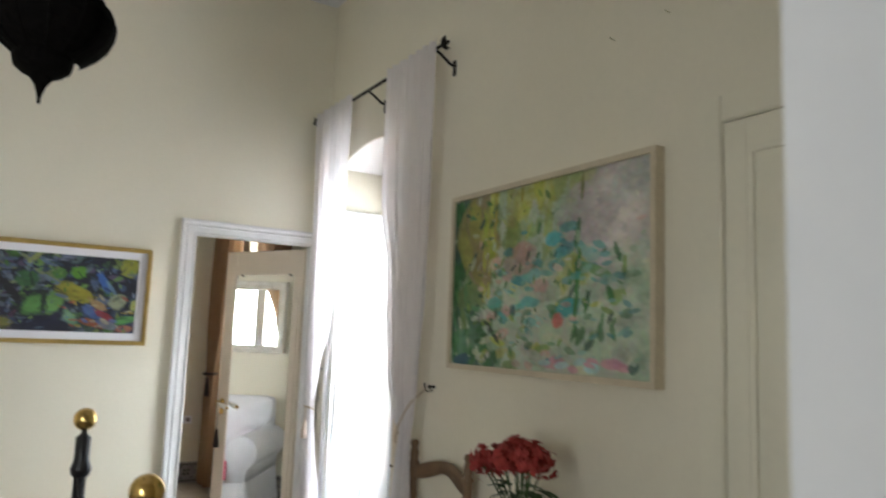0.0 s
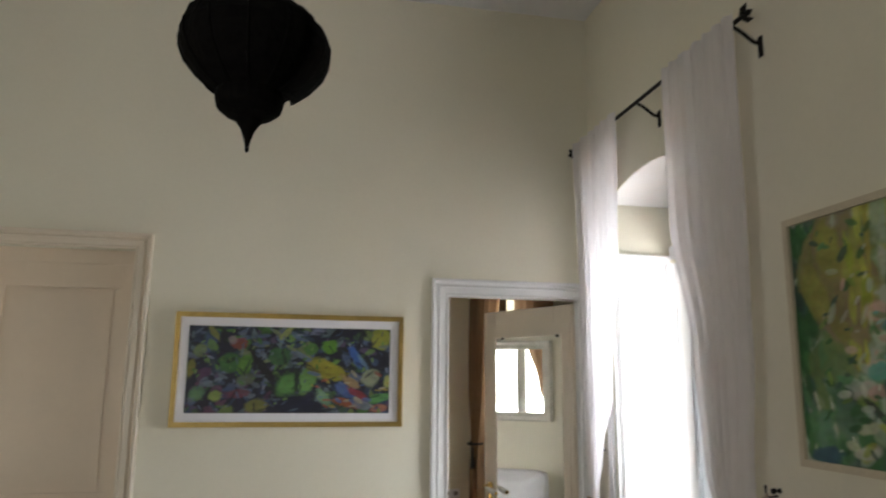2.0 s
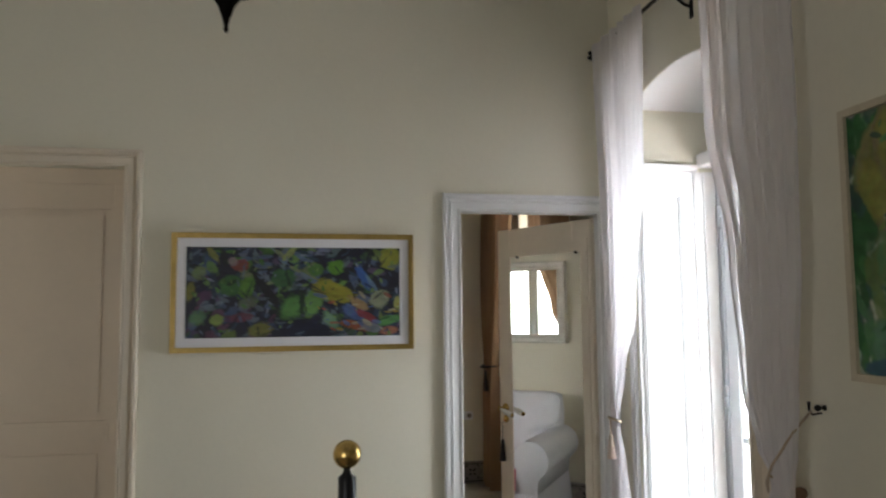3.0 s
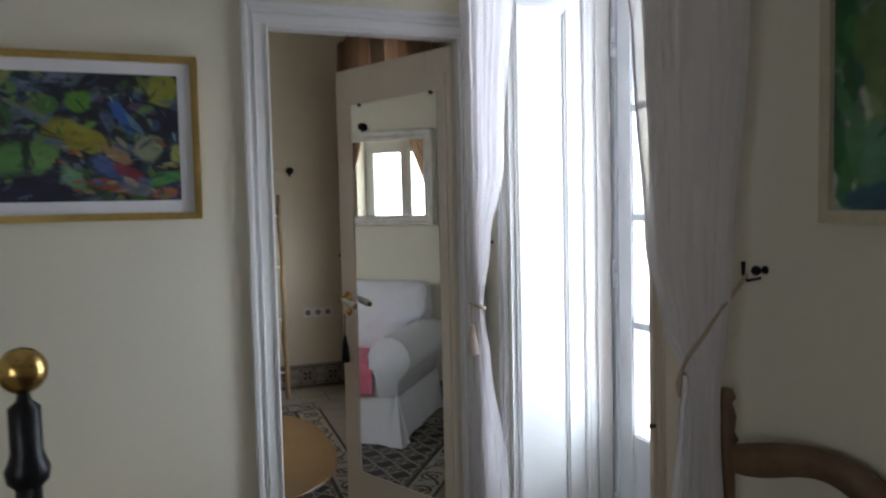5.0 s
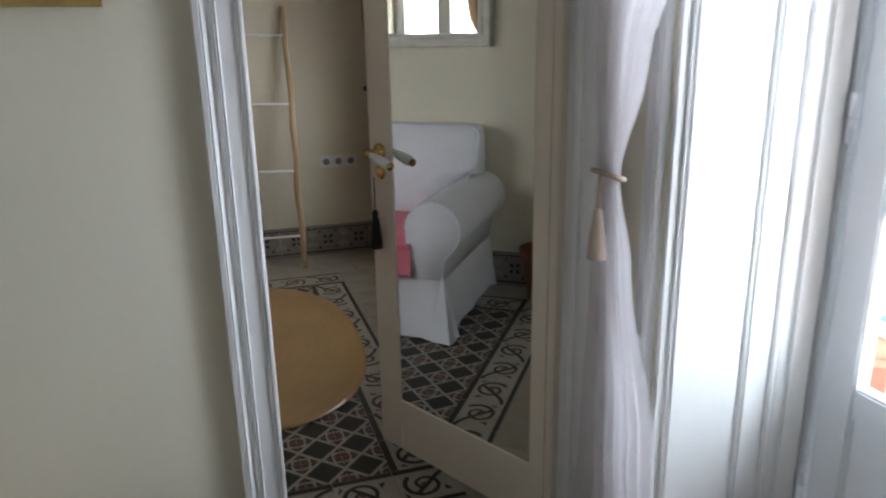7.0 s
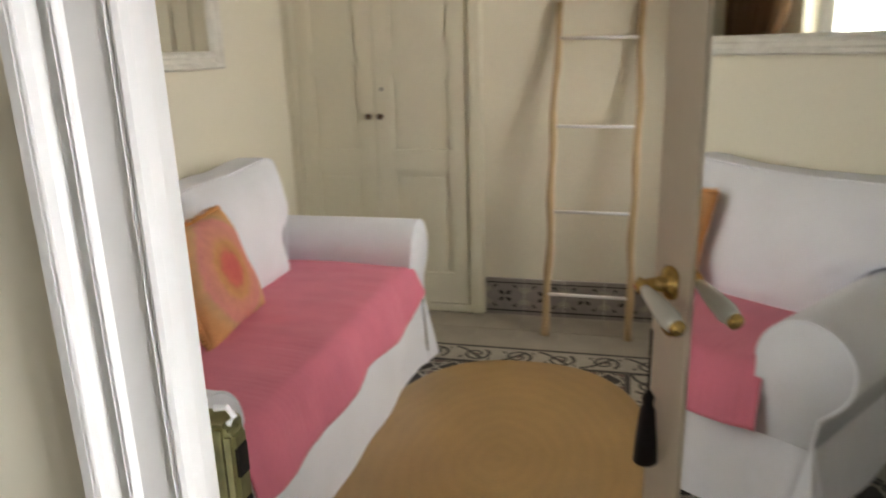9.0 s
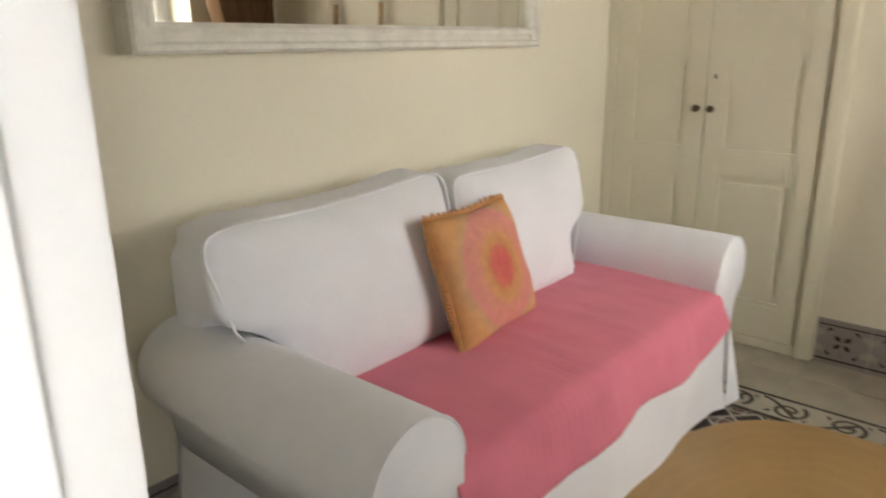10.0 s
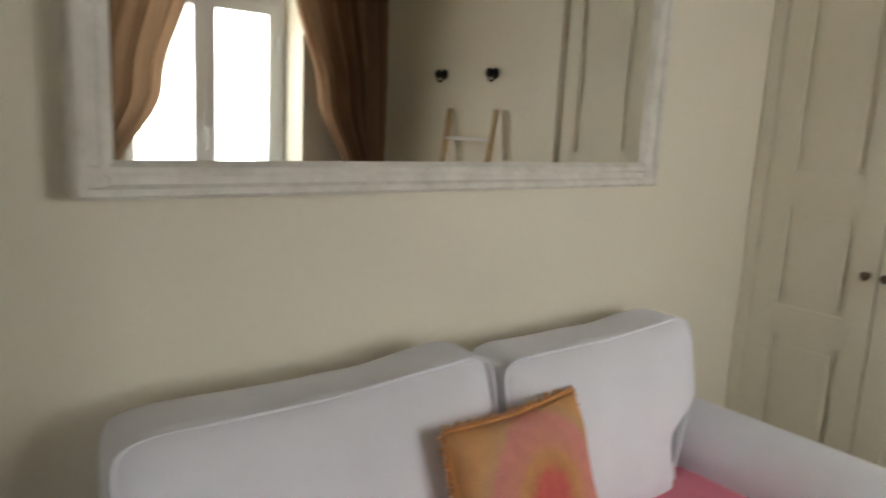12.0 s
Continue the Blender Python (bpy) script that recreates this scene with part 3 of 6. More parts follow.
def cupboard_sitting():
    t = thing("built_in_cupboard", (-0.08, FY, 0), "closed ivory two-door panelled cupboard with small brass knobs", "cupboard")
    x0, x1, top = -0.565, 0.345, 2.35
    y = FY
    bm = bmesh.new()
    box(bm, (x1, y - 0.035, 0), (x1 + 0.075, y, top + 0.08), 0.006)
    box(bm, (x1 + 0.012, y - 0.044, 0), (x1 + 0.035, y - 0.035, top + 0.06), 0.004)
    part("upright", bm, M["cupboard"], t)
    bm = B((SX, y - 0.035, 0), (x0, y, top + 0.08), 0.006)
    part("upright", bm, M["cupboard"], t)
    bm = B((x0, y - 0.035, top), (x1, y, top + 0.08), 0.006)
    part("head", bm, M["cupboard"], t)
    bm = B((x0, y - 0.03, 0), (x1, y, 0.045), 0.004)
    part("plinth", bm, M["cupboard"], t)
    mid = -0.135
    pans = [(0.20, 0.78), (0.86, 1.27), (1.36, 2.27)]
    panel_leaf(t, "y", y - 0.028, -1, x0 + 0.003, mid - 0.002, 0.05, top - 0.003, pans, M["cupboard"], thick=0.027, inset=0.07)
    panel_leaf(t, "y", y - 0.028, -1, mid + 0.002, x1 - 0.003, 0.05, top - 0.003, pans, M["cupboard"], thick=0.027, inset=0.07)
    for x in (mid - 0.034, mid + 0.030):
        bm = bmesh.new()
        lathe(bm, [(0.010, 0.0), (0.007, -0.006), (0.007, -0.014), (0.014, -0.020), (0.016, -0.028), (0.010, -0.034)], at=(x, y - 0.028, 1.048), axis="y", seg=16)
        part("knob", bm, M["bronze"], t, "small dark bronze knob", True)
    bm = B((mid + 0.030, y - 0.031, 1.175), (mid + 0.040, y - 0.027, 1.195), 0.002)
    part("keyhole", bm, M["iron"], t, "dark keyhole plate")


cupboard_sitting()

# ---- bedroom window recess ----


def recess():
    t = thing("window_recess", (1.85, RB, 0), "white panelled sides of the deep window recess", "panelling", kind="structure")
    for y, s in ((RB, -1), (RA, 1)):
        def slab3(name, x0, x1, d0, d1, z0, z1, bevel):
            a, b = sorted((y + s * d0, y + s * d1))
            part(name, B((x0, a, z0), (x1, b, z1), bevel), M["white"], t)
        slab3("side_board", WX + 0.004, 2.045, 0.0005, 0.012, 0.0, 2.278, 0.002)
        for d0, d1, o, i in ((0.012, 0.019, 0.0, 0.012), (0.012, 0.023, 0.010, 0.021), (0.012, 0.018, 0.021, 0.030)):
            bm = bmesh.new()
            ring_frame(bm, "y", y + s * d0, y + s * d1, (1.637 + o, 0.172 + o, 1.872 - o, 2.18 - o), (1.637 + i, 0.172 + i, 1.872 - i, 2.18 - i))
            part("panel_moulding", bm, M["white"], t)
        slab3("fillet", 1.925, 1.944, 0.012, 0.020, 0.0, 2.278, 0.005)
        slab3("fillet", 1.944, 1.972, 0.012, 0.017, 0.0, 2.278, 0.003)
        slab3("fillet", 1.972, 2.045, 0.012, 0.023, 0.0, 2.278, 0.006)
        slab3("side_ledge", WX + 0.006, 1.95, 0.0005, 0.030, 2.279, 2.315, 0.006)
        # casing on the room side of the corner
        paint, wide = (M["door"], 0.16) if s > 0 else (M["white"], 0.066)
        c0, c1 = sorted((y - s * 0.003, y - s * wide))
        part("casing", B((WX - 0.012, c0, 0), (WX - 0.0005, c1, 2.36), 0.003), paint, t)
        for d0, d1, h in ((0.003, 0.026, 0.020), (0.036, 0.046, 0.018), (0.052, 0.060, 0.017)):
            c0, c1 = sorted((y - s * d0, y - s * d1))
            part("casing_bead", B((WX - h, c0, 0), (WX - 0.0125, c1, 2.36), 0.003), paint, t)
    k = lathe(bmesh.new(), [(0.006, -0.019), (0.004, -0.021), (0.004, -0.024), (0.006, -0.027), (0.007, -0.031), (0.003, -0.034)], at=(WX, 2.466, 0.873), axis="x", seg=14)
    part("knob", k, M["bronze"], t, "small dark knob", True)
    part("tympanum", B((2.062, RA + 0.005, 2.372), (2.0695, RB - 0.005, 2.575)), M["white"], t)
    bm = bmesh.new()
    line = []
    for i in range(25):
        y = RA + 0.004 + (RB - RA - 0.008) * i / 24
        z = arch_z(y) - 0.004
        line.append([bm.verts.new(p) for p in ((WX + 0.004, y, z), (2.061, y, z), (2.061, y, z + 0.003), (WX + 0.004, y, z + 0.003))])
    for a, b in zip(line, line[1:]):
        for q in range(4):
            bm.faces.new((a[q], b[q], b[(q + 1) % 4], a[(q + 1) % 4]))
    part("soffit", bm, M["white"], t)
    part("head_ledge", B((1.952, RA + 0.002, 2.30), (2.07, RB - 0.002, 2.37), 0.006), M["white"], t)
    part("threshold", B((WX, RA + 0.04, 0.002), (2.05, RB - 0.04, 0.03), 0.004), M["stone"], t)


recess()


def french_leaf(door, ya, yb, hinge_at):
    x0, x1 = 2.055, 2.10
    z0, zt, gb = 0.04, 2.30, 0.565
    lo, hi = min(ya, yb), max(ya, yb)
    sw = 0.095
    bm = bmesh.new()
    for a, b in ((lo, lo + sw), (hi - sw, hi)):
        box(bm, (x0, a, z0), (x1, b, zt), 0.006)
    t = part("leaf", bm, M["pvc"], door)
    part("bottom_rail", B((x0, lo + sw, z0), (x1, hi - sw, z0 + 0.09), 0.006), M["pvc"], t)
    part("lock_rail", B((x0, lo + sw, gb - 0.085), (x1, hi - sw, gb), 0.006), M["pvc"], t)
    part("top_rail", B((x0, lo + sw, zt - 0.09), (x1, hi - sw, zt), 0.006), M["pvc"], t)
    part("kick_panel", B((x0 + 0.012, lo + sw, z0 + 0.09), (x1 - 0.012, hi - sw, gb - 0.085)), M["pvc"], t)
    zs = [gb, 0.98, 1.385, 1.79, zt - 0.09]
    for z in zs[1:-1]:
        part("glazing_bar", B((x0 + 0.004, lo + sw, z - 0.014), (x1 - 0.004, hi - sw, z + 0.014), 0.004), M["pvc"], t)
    for a, b in zip(zs, zs[1:]):
        g = part("pane", B((x0 + 0.02, lo + sw, a + 0.010), (x0 + 0.025, hi - sw, b - 0.010)), M["glass"], t)
        g.visible_shadow = False
    for z in (0.25, 1.17, 2.05):
        bm = bmesh.new()
        lathe(bm, [(0.006, -0.055), (0.011, -0.05), (0.011, -0.003), (0.008, -0.002), (0.008, 0.002), (0.011, 0.003), (0.011, 0.05), (0.006, 0.055)], at=(x0 - 0.010, hinge_at, z), seg=12)
        part("hinge", bm, M["pvc"], t, smooth=True)


fd = thing("french_door", (2.08, 2.93, 0), "white lacquered glazed double door with lower panels", "door")
french_leaf(fd, 3.325, 2.80, 3.330)
french_leaf(fd, 2.79, 2.535, 2.53)
bm = bmesh.new()
box(bm, (2.05, 3.33, 0), (2.12, 3.37, 2.36), 0.004)
box(bm, (2.05, RA, 0), (2.12, 2.53, 2.36), 0.004)
box(bm, (2.05, 2.53, 2.305), (2.12, 3.33, 2.36), 0.004)
part("door_frame", bm, M["pvc"], fd)
bm = B((2.040, 2.832, 1.05), (2.056, 2.880, 1.26), 0.006)
hp = part("handle_plate", bm, M["pvc"], fd)
bm = bmesh.new()
tube(bm, [(2.052, 2.855, 1.18), (2.028, 2.855, 1.18), (2.020, 2.862, 1.178), (2.020, 2.905, 1.165), (2.022, 2.925, 1.13), (2.024, 2.93, 1.06)], [0.016, 0.016, 0.017, 0.016, 0.016, 0.012], 14)
part("handle", bm, M["white_plastic"], fd, "white lever handle", True)


def cloth(name, rows, folds, depth, x, material, n=90, m=60, thick=0.0, seed=1):
    """Hanging cloth facing x: rows of (z, y from, y to, depth factor) from top to bottom."""
    zs = [r[0] for r in rows]
    bm = bmesh.new()
    grid = []
    for j in range(m + 1):
        z = zs[0] + (zs[-1] - zs[0]) * j / m
        k = 0
        while k < len(rows) - 2 and z < rows[k + 1][0]:
            k += 1
        r0, r1 = rows[k], rows[k + 1]
        f = (z - r0[0]) / (r1[0] - r0[0])
        f = f * f * (3 - 2 * f)
        ya, yb, dp = [r0[i] + (r1[i] - r0[i]) * f for i in (1, 2, 3)]
        line = []
        for i in range(n + 1):
            u = i / n
            ph = 2 * math.pi * folds * (u + 0.03 * math.sin(7 * u + seed) + 0.012 * math.sin(2.2 * z + seed))
            dx = depth * dp * (math.sin(ph) + 0.35 * math.sin(2.3 * ph + seed + 1.3 * z))
            xx = x[0] + (x[1] - x[0]) * j / m
            line.append(bm.verts.new((xx + dx, ya + (yb - ya) * u + 0.15 * depth * dp * math.cos(ph), z)))
        grid.append(line)
    for a, b in zip(grid, grid[1:]):
        for i in range(n):
            bm.faces.new((a[i], a[i + 1], b[i + 1], b[i]))
    return bm


def tassel(parent, p, s=1.0):
    bm = bmesh.new()
    tube(bm, [Vector(p) + Vector((0, 0, 0.09 * s)), Vector(p) + Vector((0.0, 0.002, 0.0))], 0.004, 8)
    part("tassel_cord", bm, M["cord"], parent)
    bm = bmesh.new()
    lathe(bm, [(0.004, 0.0), (0.014 * s, -0.010 * s), (0.012 * s, -0.025 * s), (0.016 * s, -0.035 * s), (0.024 * s, -0.10 * s), (0.027 * s, -0.145 * s)], at=p, seg=16)
    part("tassel", bm, M["tassel"], parent, "cream silk tassel", True)


def bedroom_curtains():
    x = 1.50
    c = thing("curtain", (x, 3.4, 0), "white voile curtain tied back with a cream tassel cord", "curtain", "bedroom curtains")
    rows = [(2.955, 3.555, 2.99, 0.6), (2.90, 3.555, 2.99, 0.7), (2.3, 3.54, 3.03, 0.8), (1.6, 3.525, 3.165, 0.8), (1.30, 3.51, 3.31, 0.7), (1.065, 3.487, 3.40, 0.5), (0.88, 3.51, 3.345, 0.7), (0.5, 3.545, 3.24, 0.9), (0.02, 3.585, 3.17, 1.0)]
    part("cloth", cloth("curtain", rows, 6, 0.015, (1.482, 1.535), M["sheer"], seed=2), M["sheer"], c, smooth=True)
    bm = bmesh.new()
    ring = [(1.514 + 0.024 * math.cos(a), 3.443 + 0.050 * math.sin(a), 1.065 - 0.008 * math.cos(a)) for a in [2 * math.pi * k / 20 for k in range(21)]]
    tube(bm, ring, 0.006, 8)
    part("tie_cord", bm, M["cord"], c, "cream twisted tie cord")
    tassel(c, (1.484, 3.425, 0.998), 0.78)
    c2 = thing("curtain", (x, 2.2, 0), "white voile curtain gathered by a cord to a wall hook", "curtain", "bedroom curtains")
    rows = [(2.955, 1.99, 2.50, 0.6), (2.90, 1.99, 2.50, 0.7), (2.3, 1.995, 2.485, 0.85), (1.78, 2.02, 2.368, 0.9), (1.34, 2.065, 2.325, 0.8), (1.16, 2.085, 2.26, 0.7), (1.07, 2.105, 2.197, 0.5), (0.98, 2.105, 2.215, 0.6), (0.72, 2.09, 2.245, 0.8), (0.4, 2.07, 2.275, 0.9), (0.02, 2.05, 2.30, 1.0)]
    part("cloth", cloth("curtain", rows, 7, 0.016, (1.478, 1.478), M["sheer"], seed=5), M["sheer"], c2, smooth=True)
    bm = bmesh.new()
    tube(bm, [(1.568, 2.128, 1.285), (1.525, 2.108, 1.262), (1.470, 2.080, 1.236), (1.448, 2.085, 1.205), (1.441, 2.105, 1.172), (1.444, 2.155, 1.122), (1.455, 2.190, 1.082), (1.485, 2.200, 1.072)], 0.0042, 8)
    part("tie_cord", bm, M["cord"], c2, "cream twisted tie cord")
    bm = bmesh.new()
    tube(bm, [(1.450, 2.180, 1.090), (1.448, 2.188, 1.060), (1.452, 2.190, 1.03)], [0.004, 0.006, 0.003], 8)
    part("cord_end", bm, M["cord"], c2)
    # rod
    r = thing("curtain_rod", (WX, 2.8, 2.9), "black wrought iron curtain rod with leaf finials on brackets", "curtain rod")
    part("rod", tube(bmesh.new(), [(x, 1.99, 2.925), (x, 2.8, 2.925), (x, 3.57, 2.925)], 0.009, 10), M["iron"], r)
    for y in (2.04, 2.78, 3.50):
        bm = bmesh.new()
        tube(bm, [(WX, y, 2.86), (WX - 0.03, y, 2.865), (x + 0.03, y, 2.90), (x, y, 2.914)], 0.007, 8)
        box(bm, (WX - 0.006, y - 0.013, 2.81), (WX, y + 0.013, 2.89), 0.002)
        part("bracket", bm, M["iron"], r)
    for y, s in ((1.985, -1), (3.575, 0.2)):
        bm = bmesh.new()
        for k in range(4):
            a = k * math.pi / 2 + 0.5
            dy, dz, dx = -0.045 * (1 if s < 0 else -0.2), 0.026 * math.sin(a), 0.024 * math.cos(a)
            tube(bm, [(x, y, 2.925), (x + dx * 0.7, y + dy * 0.45, 2.925 + dz * 0.9), (x + dx, y + dy * (0.7 + 0.3 * (k % 2)), 2.925 + dz * 1.2)], [0.010, 0.011, 0.002], 8)
        part("finial", bm, M["iron"], r, "leaf-shaped iron finial")
    for y, z in ((2.127, 1.295), (3.52, 1.30)):
        h = thing("tieback_hook", (WX, y, z), "dark iron curtain hook with a round knob on the wall", "hook", "curtain hooks")
        bm = bmesh.new()
        lathe(bm, [(0.009, 0.0), (0.008, -0.004), (0.004, -0.008), (0.004, -0.016), (0.009, -0.020), (0.0105, -0.027), (0.006, -0.033)], at=(WX, y - 0.008, z), axis="x", seg=14)
        part("knob", bm, M["iron"], h, smooth=True)
        bm = bmesh.new()
        tube(bm, [(WX, y + 0.006, z - 0.018), (WX - 0.032, y + 0.008, z - 0.022), (WX - 0.042, y + 0.009, z - 0.008), (WX - 0.042, y + 0.009, z + 0.018)], [0.003, 0.003, 0.0035, 0.005], 8)
        part("prong", bm, M["iron"], h)


bedroom_curtains()

# ---- pictures ----


def blend(img, strokes, rnd, grain):
    """Lays soft-edged strokes over a picture: (across, up, length, width, turn, colour, cover), in parts of its height."""
    h, w, _ = img.shape
    yy, xx = np.mgrid[0:h, 0:w]
    u, v = (xx + 0.5) / h, 1 - (yy + 0.5) / h
    for a, b, ln, wd, tn, col, cover in strokes:
        c, q = math.cos(tn), math.sin(tn)
        du, dv = u - a * w / h, v - b
        near = (np.abs(du) < ln * 1.6) & (np.abs(dv) < ln * 1.6)
        if not near.any():
            continue
        p, r = (du[near] * c + dv[near] * q) / ln, (-du[near] * q + dv[near] * c) / wd
        d = np.sqrt(p * p + r * r) + grain[near] * 0.5
        k = np.clip((1.05 - d) / 0.28, 0, 1) * cover
        shade = np.array(col) * rnd.uniform(0.82, 1.18)
        tone = (1 + 0.5 * grain[near])[:, None]
        img[near] = img[near] * (1 - k[:, None]) + (shade * tone) * k[:, None]


def scatter(rnd, count, zone, palette, ln, flat, turn, cover=0.85):
    out = []
    for _ in range(count):
        le = rnd.uniform(*ln)
        out.append((rnd.uniform(zone[0], zone[2]), rnd.uniform(zone[1], zone[3]), le, le * rnd.uniform(*flat), rnd.uniform(*turn), rnd.choice(palette), cover))
    return out


def painted_sheet(img, put):
    """A finely divided sheet that carries the picture's colours point by point."""
    h, w, _ = img.shape
    verts = [put((i + 0.0) / (w - 1), 1 - j / (h - 1)) for j in range(h) for i in range(w)]
    faces = [(j * w + i, j * w + i + 1, (j + 1) * w + i + 1, (j + 1) * w + i) for j in range(h - 1) for i in range(w - 1)]
    me = bpy.data.meshes.new("painted_sheet")
    me.from_pydata(verts, [], faces)
    at = me.color_attributes.new("paint", "FLOAT_COLOR", "POINT")
    flat = np.ones((h * w, 4), dtype=np.float32)
    flat[:, :3] = np.clip(img.reshape(-1, 3), 0, 1)
    at.data.foreach_set("color", flat.ravel())
    me.materials.append(M["paint"])
    return me


def grain_map(h, w, seed):
    r = np.random.RandomState(seed)
    out = np.zeros((h, w))
    for n, amp in ((12, 0.5), (30, 0.35), (70, 0.25)):
        g = r.uniform(-1, 1, (n, n))
        yi, xi = np.linspace(0, n - 1.001, h), np.linspace(0, n - 1.001, w)
        y0, x0 = yi.astype(int), xi.astype(int)
        fy, fx = (yi - y0)[:, None], (xi - x0)[None, :]
        out += amp * (g[y0][:, x0] * (1 - fy) * (1 - fx) + g[y0][:, x0 + 1] * (1 - fy) * fx + g[y0 + 1][:, x0] * fy * (1 - fx) + g[y0 + 1][:, x0 + 1] * fy * fx)
    return out


def sheet_part(me, t):
    ob = new("canvas", me)
    ob.parent = t
    ob.matrix_parent_inverse = Matrix.Translation(-t.location)
    return ob


